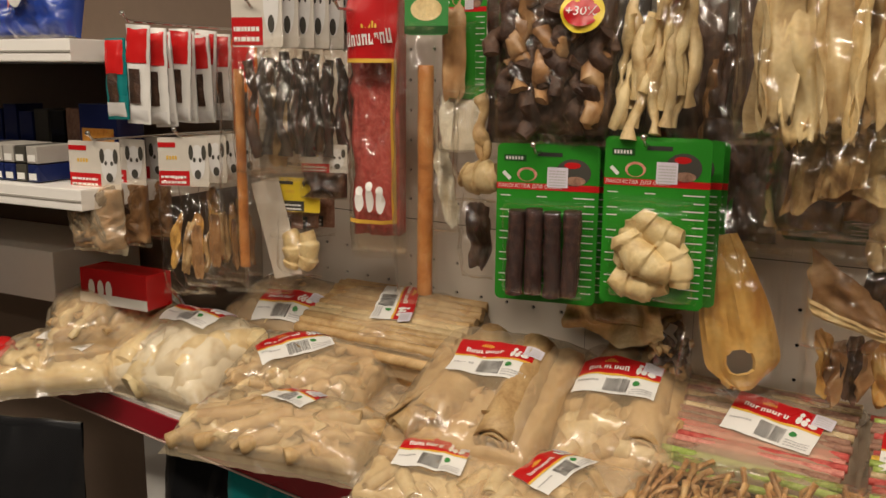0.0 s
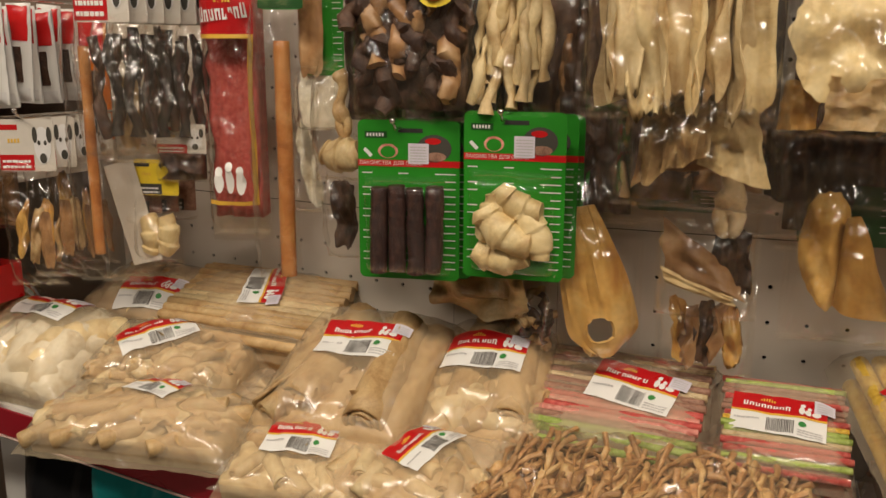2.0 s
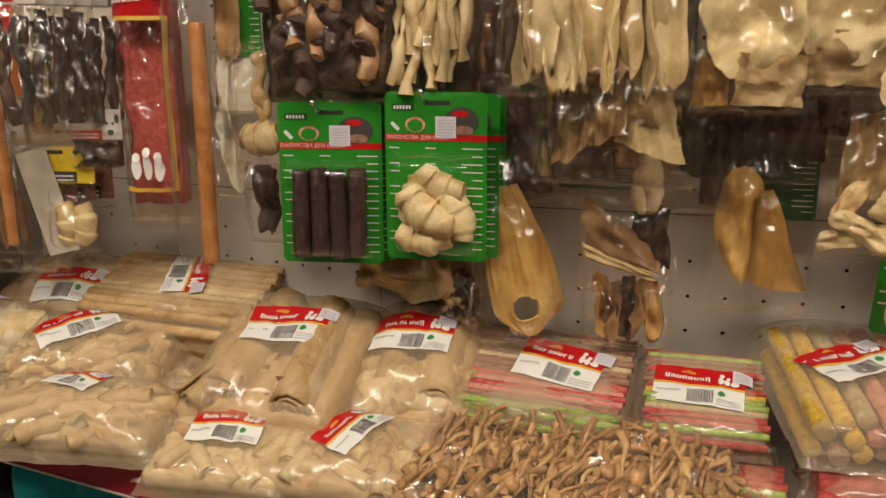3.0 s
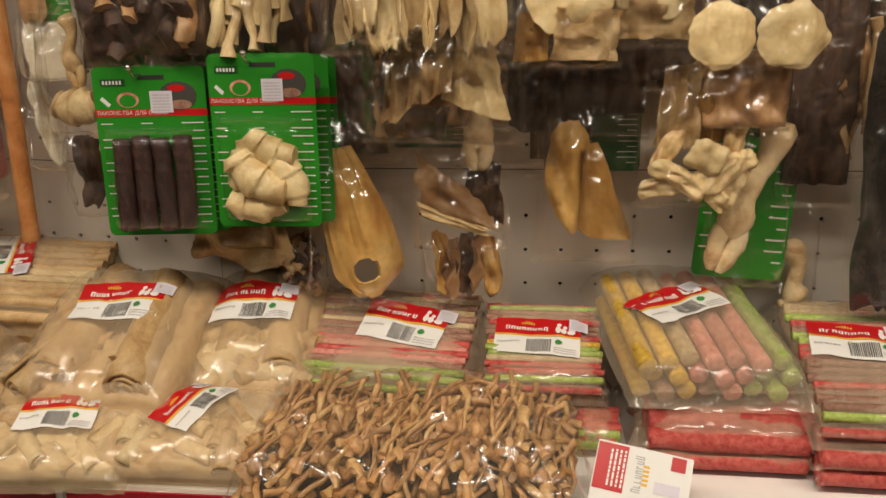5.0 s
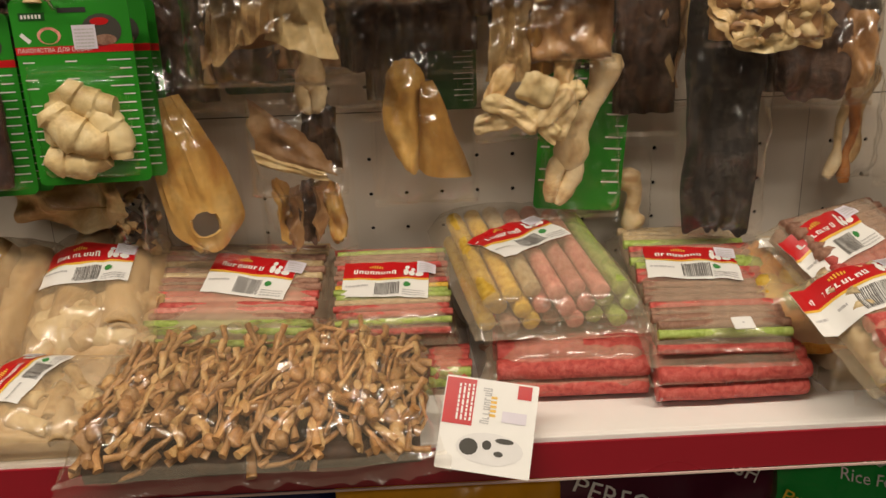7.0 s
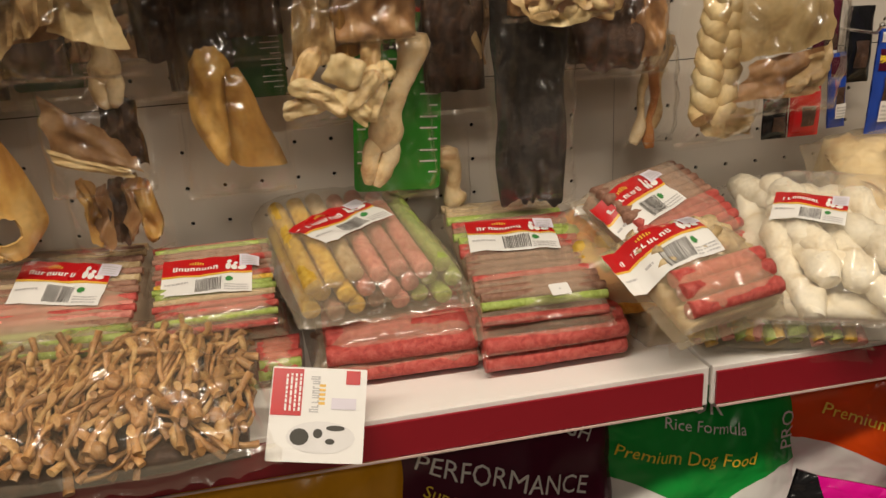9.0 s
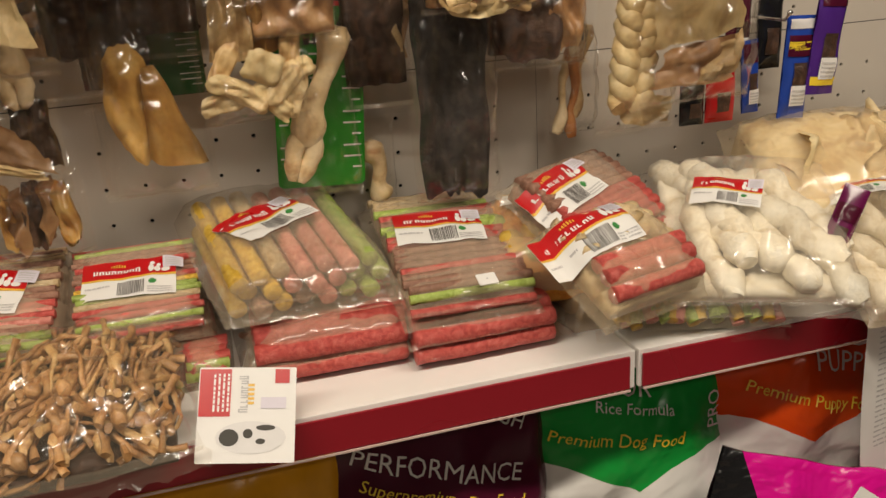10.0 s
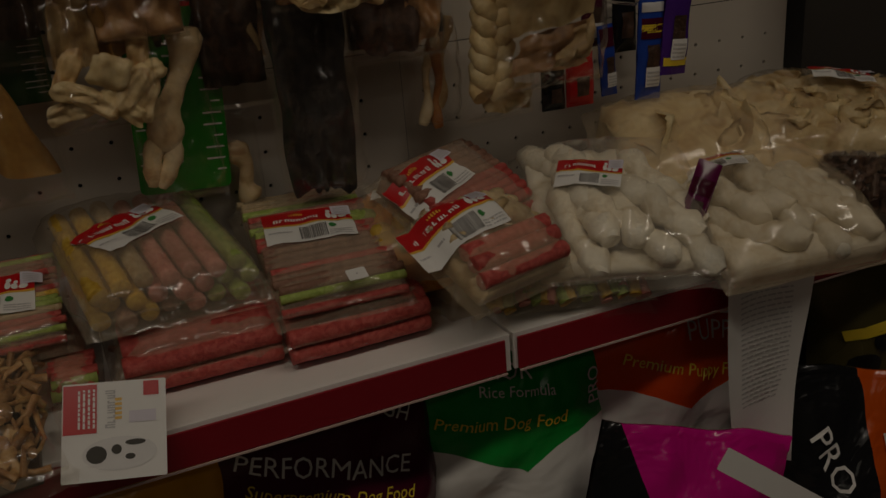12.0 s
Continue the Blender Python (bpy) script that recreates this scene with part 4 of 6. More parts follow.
# ---- goods hanging on the back panel ----
def lettering(body, size, surf=None, cx=0.0, cy=0.0, rot=0.0, lift=0.001, shear=0.0, squeeze=1.0):
    """Words in the built-in font, laid on a surface round (cx, cy)."""
    cu = bpy.data.curves.new("lettering", "FONT")
    cu.body, cu.size, cu.align_x, cu.align_y, cu.shear = body, size, "CENTER", "CENTER", shear
    cu.resolution_u = 2
    ob = bpy.data.objects.new("lettering", cu)
    me = bpy.data.meshes.new_from_object(ob)
    bpy.data.objects.remove(ob)
    bpy.data.curves.remove(cu)
    c, s = math.cos(radians(rot)), math.sin(radians(rot))
    for v in me.vertices:
        x, y = v.co.x * squeeze, v.co.y
        px, py = cx + x * c - y * s, cy + x * s + y * c
        v.co = (px, py, (surf.h(px, py) if surf else 0.0) + lift)
    return me


def card(w, h, thick=0.0012, r=0.008, n=5, slot=False):
    """A card with rounded corners in the local xy plane."""
    pts = []
    for cx, cy, a0 in ((w / 2 - r, h / 2 - r, 0), (-w / 2 + r, h / 2 - r, 90), (-w / 2 + r, -h / 2 + r, 180), (w / 2 - r, -h / 2 + r, 270)):
        for i in range(n):
            a = radians(a0 + 90 * i / (n - 1))
            pts.append((cx + r * math.cos(a), cy + r * math.sin(a)))
    m = len(pts)
    verts = [(x, y, thick / 2) for x, y in pts] + [(x, y, -thick / 2) for x, y in pts]
    faces = [tuple(range(m)), tuple(range(2 * m - 1, m - 1, -1))] + [(i, m + i, m + (i + 1) % m, (i + 1) % m) for i in range(m)]
    return mesh_of("card", verts, faces, False)


def hang(x, y, top, w, h, t, fill_mat, fillings, label, yaw=0.0, lean=0.0, deep=0.01, skin=FILM, seed=0, **more):
    more.setdefault("grow", 1.12)
    more.setdefault("droop", 0.0)
    t += 0.028 if fill_mat is None else 0.012
    more.setdefault("pleat", 0.012)
    more.setdefault("wrinkle", 0.006)
    more.setdefault("group", "hanging treat bags")
    more.setdefault("name", "hanging_treat_bag")
    return treat_bag((x, y, top - h / 2, 90 - lean, 0, yaw), w, h, t, deep, fill_mat, fillings, label, (), skin, seed, **more)


def rows_of(meshes, mats, n, z, w, h, seed=0, spread=0.9, rot=90, jig=6, dy=0.02):
    """Upright pieces side by side."""
    def put(bag, s):
        rng = random.Random(seed)
        for i in range(n):
            x = ((i + 0.5) / n - 0.5) * w * spread
            me = meshes[i % len(meshes)]
            part(me.name.split(".")[0], me, mats[i % len(mats)], bag, m=pose(x, rng.uniform(-dy, dy), z + rng.uniform(-0.004, 0.006), rng.uniform(0, 360), 0, rot + rng.uniform(-jig, jig)))
    return put


def blister(x, y, top, w, h, yaw, content, label, base=CARD_GREEN, dome=True, seed=0, lean=0.0, roll=0.0):
    """A hang card with a clear moulded dome over the goods."""
    b = thing("blister_pack", pose(x, y, top - h / 2, 90 - lean, 0, yaw) @ pose(0, 0, 0, 0, 0, roll), label, "blister pack", "green blister packs")
    f = Flat(0.0009)
    cd = part("backing_card", card(w, h, 0.0014), base, b, "glossy green printed card")
    part("red_stripe", on_surface(f, 0, 0, 0, [(-w / 2, w / 2, h * 0.215, h * 0.255)], 0.0003, 1, 1), LABEL_RED, cd)
    part("stripe_lettering", lettering("ЛАКОМСТВА ДЛЯ СОБАК", w * 0.05, f, -w * 0.17, h * 0.235, 0, 0.0007), SILVER, cd)
    part("logo_plate", on_surface(f, 0, 0, 0, [(-w * 0.43, -w * 0.21, h * 0.39, h * 0.43)], 0.0003, 1, 1), GREEN_SHADE_PRINT, cd)
    part("logo_mark", on_surface(f, 0, 0, 0, [(-w * 0.41 + i * w * 0.03, -w * 0.392 + i * w * 0.03, h * 0.4, h * 0.42) for i in range(6)], 0.0006, 1, 1), SILVER, cd)
    part("round_mark", oval(f, -w * 0.2, h * 0.31, w * 0.1, h * 0.045, 0.0003), C_PINK, cd)
    part("round_core", oval(f, -w * 0.2, h * 0.305, w * 0.075, h * 0.036, 0.0006), base, cd)
    part("bone_mark", on_surface(f, -w * 0.4, h * 0.3, -45, [(-w * 0.05, w * 0.05, -w * 0.018, w * 0.018)], 0.0003, 1, 1), SILVER, cd)
    part("dark_picture", oval(f, w * 0.25, h * 0.33, w * 0.17, h * 0.085, 0.0003), CARD_BACK, cd)
    part("red_picture", oval(f, w * 0.24, h * 0.375, w * 0.08, h * 0.02, 0.0006), LABEL_RED, cd)
    part("brown_picture", oval(f, w * 0.27, h * 0.28, w * 0.1, h * 0.028, 0.0006), C_BROWN, cd)
    st = part("price_sticker", on_surface(f, 0, 0, 0, [(w * 0.0, w * 0.2, h * 0.235, h * 0.36)], 0.0012, 1, 1), LILAC, b, "lilac price sticker")
    part("price_print", on_surface(f, 0, 0, 0, line_bars(w * 0.02, w * 0.18, h * 0.245, h * 0.35, 6, seed), 0.0016, 1, 1), INK_GREY, st)
    # slot is a dark patch, its shade in the colour
    part("hang_slot", on_surface(f, 0, 0, 0, [(-w * 0.1, w * 0.14, h * 0.425, h * 0.45)], 0.0003, 1, 1), GAP_SHADE, cd)
    rows = []
    for k in range(14):
        yy = h * (0.17 - 0.046 * k)
        for s0 in (-0.46, -0.1, 0.26, 0.36):
            if (k + int(s0 * 10)) % 3 or s0 > 0.3:
                rows.append((w * s0, w * (s0 + 0.1), yy, yy + h * 0.007))
    part("dash_print", on_surface(f, 0, 0, 0, rows, 0.0003, 1, 1), SILVER, cd)
    content(b, None)
    if dome:
        s = Surface(w * 0.88, h * 0.62, 0.034, seed, 9.0, 0.0006, 0.03)
        part("clear_dome", s.skin(30), BLISTER, b, "clear moulded plastic dome", pose(0, -h * 0.16, 0.001))
    return b


BLISTER = film("blister_plastic", 0.001, rough=0.06, crease=0.3, scale=6.0, relief=0.01)


def sausages(n, length, r, w, cy):
    def put(b, s):
        for i in range(n):
            me = rod(length, r, 12, r * 0.22, i, 110, 0.02 * (i % 2), "sausage")
            part("sausage", me, SAUSAGE, b, m=pose((i - (n - 1) / 2) * w / n, cy + 0.003 * (i % 2), 0.003 + r, 0, 0, 90 + (i % 3 - 1) * 1.5))
    return put


def hide_rolls(h):
    def put(b, s):
        for i, (x, y, z, a, q) in enumerate(((-0.036, -0.022, 0.014, 74, 1.3), (0.012, 0.002, 0.014, -28, 1.35), (-0.008, -0.04, 0.022, -36, 1.65), (0.038, -0.046, 0.014, -66, 1.4), (-0.018, -0.084, 0.014, -4, 1.45))):
            part("hide_roll", croissant(0.047 * q, 0.0125 * q, i), CREAM, b, m=pose(x * 0.74, -0.036 + (y + 0.036) * 0.8, z, (0, 14, -10, 170, 8, -12, 150, 20)[i], 0, a))
    return put


A_X, A_Y, A_TOP, A_W, A_H = -0.464, -0.150, 1.281, 0.138, 0.214
B_X, B_Y, B_TOP, B_W, B_H = -0.319, -0.155, 1.296, 0.131, 0.215
nothing = lambda b, s: None
blister(A_X, A_Y, A_TOP, A_W, A_H, 8, sausages(4, 0.116, 0.0118, 0.1, -0.038), "green blister card with four dark sausages")
for k in range(4):
    blister(A_X + 0.006 + 0.002 * k, A_Y + 0.035 + 0.024 * k, A_TOP - 0.004, A_W, A_H, 5, nothing, "green blister card hanging behind another", dome=False, seed=k)
blister(B_X, B_Y, B_TOP, B_W, B_H, 3, hide_rolls(B_H), "green blister card with folded cream hide rolls", seed=3)
for k in range(4):
    blister(B_X + 0.008 + 0.003 * k, B_Y + 0.04 + 0.026 * k, B_TOP - 0.004 - 0.003 * k, B_W, B_H, 2, nothing, "green blister card hanging behind another", dome=False, seed=k + 5)
hook(A_X - 0.01, A_TOP - 0.012, 0.18)
hook(B_X - 0.012, B_TOP - 0.012, 0.18)

NUGGET = [tube([((i / 9 - 0.5) * 0.09, 0.006 * math.sin(i * 1.3 + k), 0.006 * math.cos(i * 1.7)) for i in range(10)], [0.012 + 0.002 * math.sin(i * 2.3 + k * 2) for i in range(10)], 10, 0.6, 0.006, 70, k, 0.4, "dried_meat") for k in range(4)]
STRIP = [slab(0.18, 0.044, 0.006, 0.008, k, 5.0, 0.0, "hide_strip", 14) for k in range(4)]
HIDE_STICK = [tube([((i / 9 - 0.5) * 0.14, 0.005 * math.sin(i * 0.9 + k), 0.003 * math.cos(i)) for i in range(10)], [0.0088 + 0.0022 * math.sin(i * 1.1 + k) + 0.0012 * math.sin(i * 2.9 + k) for i in range(10)], 10, 0.7, 0.005, 70, k, 0.15, "hide_stick") for k in range(4)]
SHEET = [slab(0.15, 0.11, 0.008, 0.03, k, 2.2, 0.1, "hide_sheet", 22, 0.25) for k in range(4)]

meat, meat_s = hang(-0.458, -0.140, 1.494, 0.154, 0.205, 0.03, DARK_MEAT, [rows_of(NUGGET, [DARK_MEAT], 7, 0.012, 0.16, 0.2, 1, 0.9, 90, 14), rows_of(NUGGET, [DARK_MEAT, EAR_DARK, DARK_MEAT], 7, 0.03, 0.16, 0.2, 2, 0.85, 80, 20, 0.05), rows_of(NUGGET, [DARK_MEAT, EAR_DARK], 8, 0.032, 0.16, 0.2, 7, 0.8, 96, 20, 0.06)], "clear film bag of dark dried meat with a yellow sticker", yaw=4, skin=CRINKLE, seed=31, deep=0.02)
stick_x, stick_y = 0.042, 0.055
part("round_sticker", oval(meat_s, stick_x, stick_y, 0.026, 0.026, 0.012, 24), YELLOW, meat, "round yellow discount sticker")
part("sticker_core", oval(meat_s, stick_x, stick_y - 0.001, 0.021, 0.017, 0.0135, 24), LABEL_RED, meat)
part("sticker_lettering", lettering("+30%", 0.016, meat_s, stick_x, stick_y, 0, 0.015), PAPER, meat)
stx, stx_s = hang(-0.328, -0.130, 1.491, 0.118, 0.201, 0.03, None, [rows_of(HIDE_STICK, [CREAM, PALE], 8, 0.01, 0.1, 0.2, 3, 0.95, 86, 8, 0.03), rows_of(HIDE_STICK, [CREAM, PALE], 7, 0.024, 0.1, 0.2, 4, 0.7, 80, 12, 0.035)], "clear film bag of cream hide sticks", yaw=2, seed=32, lean=3)
part("red_mark", oval(stx_s, 0.02, 0.075, 0.024, 0.011, 0.003, 20), LABEL_RED, stx)
big, big_s = hang(-0.119, -0.205, 1.500, 0.199, 0.196, 0.03, None, [one(patch([(-0.092, -0.092, 0.004), (0.092, -0.09, 0.004), (0.09, 0.09, 0.004), (-0.09, 0.09, 0.004)], 0.006, 0.008, 21, 0.006, 0.02, "hide_sheet", 22), PALE, 0, 0, 0), rows_of(STRIP, [PALE, CREAM, TAN], 8, 0.018, 0.19, 0.2, 5, 0.9, 90, 4, 0.01), rows_of(STRIP, [PALE, CREAM, PALE], 7, 0.03, 0.19, 0.2, 6, 0.7, 92, 6, 0.015)], "large clear glossy bag of tan hide strips", skin=CRINKLE, seed=33, deep=0.02, power=5)
hook(-0.13, 1.47, 0.22)
hang(-0.094, -0.188, 1.350, 0.176, 0.150, 0.03, None, [one(patch([(-0.076, -0.066, 0.012), (-0.02, -0.032, 0.014), (-0.005, 0.06, 0.0), (-0.062, 0.05, 0.004)], 0.006, 0.012, 1, 0.01, 0.022), FOLDED, 0, 0, 0), one(patch([(-0.04, -0.04, 0.016), (0.012, -0.022, 0.026), (0.02, 0.06, 0.008), (-0.03, 0.06, 0.004)], 0.006, 0.012, 2, 0.016, 0.02), FOLDED, 0, 0, 0), one(patch([(-0.002, -0.03, 0.012), (0.078, -0.05, 0.01), (0.056, 0.05, 0.0), (0.01, 0.06, 0.0)], 0.008, 0.012, 3, 0.024, 0.014), CREAM, 0, 0, 0), one(patch([(-0.06, -0.045, 0.0), (0.06, -0.03, -0.004), (0.06, 0.05, -0.006), (-0.06, 0.05, -0.004)], 0.005, 0.012, 4, 0.0, 0.02), EAR_DARK, 0, 0, 0)], "clear film bag of folded pale hide ears", yaw=-3, seed=34)


def hoof_bone(length, r, seed=4):
    """A dried shank whose lower end is split in two toes."""
    k = 15
    rs = [0.8, 1.05, 1.0, 0.82, 0.7, 0.64, 0.62, 0.62, 0.66, 0.74, 0.9, 1.08, 1.1, 0.95, 0.7]
    bm = bmesh.new()
    bm.from_mesh(tube([(0.004 * math.sin(i * 0.5 + seed), (0.5 - i / (k - 1) * 0.76) * length, 0) for i in range(k)], [r * q for q in rs], 16, 0.75, 0.16 * r, 55, seed))
    for sx in (-1, 1):
        pts = [(sx * r * (0.42 + 0.16 * math.sin(i * 0.8)), (-0.2 - 0.3 * i / 6) * length, 0.1 * r * i / 6) for i in range(7)]
        bm.from_mesh(tube(pts, [r * q for q in (0.55, 0.62, 0.6, 0.55, 0.58, 0.5, 0.24)], 12, 0.85, 0.1 * r, 70, seed + sx))
    me = bpy.data.meshes.new("dried_bone")
    bm.to_mesh(me)
    bm.free()
    return me


hang(-0.022, -0.120, 1.300, 0.116, 0.140, 0.02, None, [one(hoof_bone(0.125, 0.017, 3), BONE, -0.038, -0.018, 0.01, 0, 0, 3), one(patch([(0.0, -0.03, 0), (0.05, -0.04, 0), (0.05, 0.05, 0), (0.0, 0.05, 0)], 0.005, 0.008, 5, 0.004, 0.006, "dried_slab"), DARK_MEAT, 0, 0, -0.004)], "clear film bag with a dried bone hanging behind others", seed=35)


def ear_with_hole(w, h, name="dried_ear"):
    """A dried ear: a broad curved leaf whose blunt tip has a round opening."""
    bm = bmesh.new()
    n, m = 22, 34
    hole = (0.08 * w, -0.345 * h, 0.2 * w, 0.085 * h)
    grid = []
    for j in range(m + 1):
        v = j / m
        half = w / 2 * (0.34 + 0.66 * math.sin(math.pi * min(0.62 * v + 0.06, 1.0)) ** 1.1) * (1 - max(0.0, 0.16 - (1 - v)) ** 2 * 22 if v > 0.84 else 1.0)
        row = []
        for i in range(n + 1):
            u = 2 * i / n - 1
            x = u * half * (1 + 0.07 * wobble((u, v, 0), 3, 5)) + 0.1 * w * v
            y = h * (0.5 - v) - 0.05 * h * (1 - u * u) * v ** 3
            z = 0.3 * half * (1 - u * u) - 0.012 * u * v + 0.007 * wobble((u, v, 2), 2.4, 3) + 0.004 * abs(wobble((u * 3, v, 4), 2.2, 8))
            row.append(bm.verts.new((x, y, z)))
        grid.append(row)
    cut = []
    for j in range(m):
        for i in range(n):
            f = bm.faces.new((grid[j][i], grid[j + 1][i], grid[j + 1][i + 1], grid[j][i + 1]))
            c = f.calc_center_median()
            if ((c.x - hole[0]) / hole[2]) ** 2 + ((c.y - hole[1]) / hole[3]) ** 2 < 1:
                cut.append(f)
    bmesh.ops.delete(bm, geom=cut, context="FACES")
    for v in bm.verts:
        dx, dy = (v.co.x - hole[0]) / hole[2], (v.co.y - hole[1]) / hole[3]
        d = math.hypot(dx, dy)
        if 0 < d < 1.35:
            q = (1 + max(0.0, d - 1) * 0.6) / d if d < 1.0 or v.is_boundary else 1 + 0.1 * (1.35 - d)
            v.co.x, v.co.y = hole[0] + dx * hole[2] * q, hole[1] + dy * hole[3] * q
            v.co.z += 0.006 * (1.35 - d)
    return solid(bm, 0.006, name)


e_x, e_y, e_top, e_w, e_h = -0.225, -0.090, 1.166, 0.089, 0.201
hang(e_x, e_y, e_top + 0.05, e_w * 1.35, e_h + 0.05, 0.025, None, [one(ear_with_hole(0.094, 0.198), EAR, -0.004, -0.018, -0.002, 0, 0, 11)], "clear film bag holding one amber dried ear", seed=36)
h_x, h_y, h_top, h_w, h_h = -0.080, -0.130, 1.196, 0.110, 0.140
hang(h_x, h_y, h_top, h_w, h_h, 0.025, None, [one(patch([(-0.05, -0.018, 0.012), (0.05, -0.052, 0.016), (0.03, -0.012, 0.0), (-0.058, 0.05, 0.006)], 0.007, 0.006, 8, 0.012, 0.0, "dried_ear"), EAR_DARK, 0, 0, 0), one(patch([(-0.048, -0.034, 0.014), (0.04, -0.058, 0.018), (0.035, -0.044, 0.02), (-0.052, -0.014, 0.016)], 0.006, 0.004, 9, 0.004, 0.0, "ear_edge"), CREAM, 0, 0, 0), one(patch([(0.0, -0.03, -0.004), (0.055, -0.05, 0.0), (0.05, 0.03, -0.004), (0.01, 0.05, -0.006)], 0.006, 0.01, 10, 0.01, 0.01, "dried_ear"), DARK_MEAT, 0, 0, 0)], "crinkled film bag of brown and white dried ears", skin=CRINKLE, seed=37)
hang(-0.079, -0.070, 1.065, 0.112, 0.104, 0.016, None, [rows_of([slab(0.09, 0.026, 0.008, 0.008, k, 3.0, 0.1, "dried_strip", 12) for k in range(3)], [EAR, EAR_DARK, DARK_MEAT, EAR_DARK], 5, 0.006, 0.1, 0.1, 9, 0.85, 90, 8, 0.008)], "film bag of brown dried strips near the panel", skin=CRINKLE, seed=38)
p_x, p_y, p_top, p_w, p_h = 0.077, -0.090, 1.208, 0.119, 0.167
hang(p_x, p_y, p_top + 0.03, p_w * 1.02, p_h + 0.04, 0.022, None, [one(slab(0.062, 0.145, 0.007, 0.008, 11, 2.1, -0.06, "dried_ear", 22, -0.25), EAR, -0.019, 0.0, 0.002, 0, 0, 3), one(cornet(0.07, 0.112, 0.004, 2), EAR, 0.014, -0.01, 0.014, 0, 0, 9)], "clear film bag of two amber dried ears", seed=39)
hang(0.045, -0.190, 1.434, 0.113, 0.148, 0.035, None, [one(slab(0.105, 0.12, 0.008, 0.012, 31, 3.0, -0.1, "hide_sheet", 22, 0.12), CREAM, 0.0, 0.02, 0.012, 0, 0, 8), one(patch([(-0.02, -0.07, 0.014), (0.055, -0.072, 0.016), (0.06, -0.02, 0.01), (-0.01, -0.015, 0.01)], 0.006, 0.01, 15, 0.012, 0.014, "hide_sheet"), FOLDED, 0, 0, 0.004), one(patch([(-0.06, -0.075, 0), (-0.02, -0.07, 0.004), (-0.015, -0.02, 0.004), (-0.055, -0.02, 0)], 0.005, 0.008, 3, 0.008, 0.01, "hide_sheet"), EAR, 0, 0, -0.006)], "clear film bag of smooth cream hide sheets", seed=40)
hang(0.143, -0.160, 1.434, 0.115, 0.130, 0.03, None, [one(slab(0.095, 0.11, 0.008, 0.012, 32, 2.6, 0.1, "hide_sheet", 22, 0.12), CREAM, 0.0, 0.02, 0.01, 0, 0, -10), one(patch([(-0.045, -0.06, 0.006), (0.045, -0.065, 0.01), (0.05, 0.0, 0.004), (-0.04, 0.0, 0.0)], 0.006, 0.01, 16, 0.012, 0.014, "hide_sheet"), FOLDED, 0, 0, 0)], "clear film bag of pale hide sheets", seed=41)
g_x, g_y, g_top, g_w, g_h = 0.086, -0.045, 1.287, 0.125, 0.096
# the two rear cards carry their shade as a darker green
blister(g_x, g_y, g_top, g_w, g_h * 1.6, 0, nothing, "green hang card behind bags, its shade in the card colour", base=GREEN_SHADE_PRINT, dome=False, seed=9)
q_x, q_y, q_top, q_w, q_h = -0.124, -0.045, 1.240, 0.098, 0.059
blister(q_x, q_y, q_top + 0.03, q_w * 1.1, q_h * 1.8, 0, nothing, "green hang card behind bags, its shade in the card colour", base=GREEN_SHADE_PRINT, dome=False, seed=10)

CHUNK = slab(0.046, 0.038, 0.022, 0.003, 1, 7.0, 0.04, "hide_chunk", 10)
BAR = [slab(0.056, 0.025, 0.018, 0.005, k + 3, 4.0, 0.1, "hide_chunk", 12, 0.05) for k in range(3)]
hang(0.202, -0.130, 1.300, 0.116, 0.185, 0.035, None, [one(CHUNK, CREAM, 0.008, -0.034, 0.034, 8, 0, -22), one(BAR[0], PALE, -0.04, -0.072, 0.016, 0, 0, 8), one(BAR[1], CREAM, -0.03, -0.054, 0.024, 20, 0, -24), one(BAR[2], PALE, -0.012, -0.066, 0.026, 0, 0, -34), one(BAR[1], CREAM, 0.016, -0.074, 0.026, 0, 0, -50), one(BAR[0], PALE, 0.042, -0.07, 0.022, 0, 0, 66), one(BAR[2], CREAM, 0.044, -0.044, 0.018, 0, 0, 20), one(BAR[1], PALE, 0.03, -0.056, 0.03, 0, 0, 40), one(BAR[0], FOLDED, -0.035, -0.03, 0.012, 0, 0, 60), one(BAR[2], FOLDED, 0.045, -0.014, 0.01, 0, 0, 80), one(patch([(-0.05, -0.03, 0.006), (0.0, -0.025, 0.012), (0.01, 0.075, 0.004), (-0.04, 0.07, 0.0)], 0.008, 0.012, 6, 0.014, 0.014, "hide_chunk"), FOLDED, 0, 0, 0), one(patch([(-0.005, -0.02, 0.01), (0.045, -0.02, 0.006), (0.05, 0.07, 0.0), (0.0, 0.075, 0.004)], 0.008, 0.012, 7, 0.012, 0.014, "hide_chunk"), EAR, 0, 0, -0.004)], "clear film bag of cream hide chunks", seed=42, yaw=4)
k_x, k_y, k_top, k_w, k_h = 0.290, -0.060, 1.322, 0.117, 0.329
blister(k_x, k_y, k_top, k_w, k_h, 0, nothing, "tall green hang card behind a dried bone", dome=False, seed=11, roll=-4)


def shank(length, r):
    k = 17
    rs = [0.75, 1.0, 1.05, 0.9, 0.75, 0.65, 0.62, 0.62, 0.64, 0.68, 0.74, 0.85, 1.05, 1.2, 1.15, 0.95, 0.6]
    return tube([((i / (k - 1) - 0.5) * length, 0.004 * math.sin(i * 0.5), 0) for i in range(k)], [r * q for q in rs], 14, 0.75, 0.003, 45, 4, 0.0, "dried_bone")


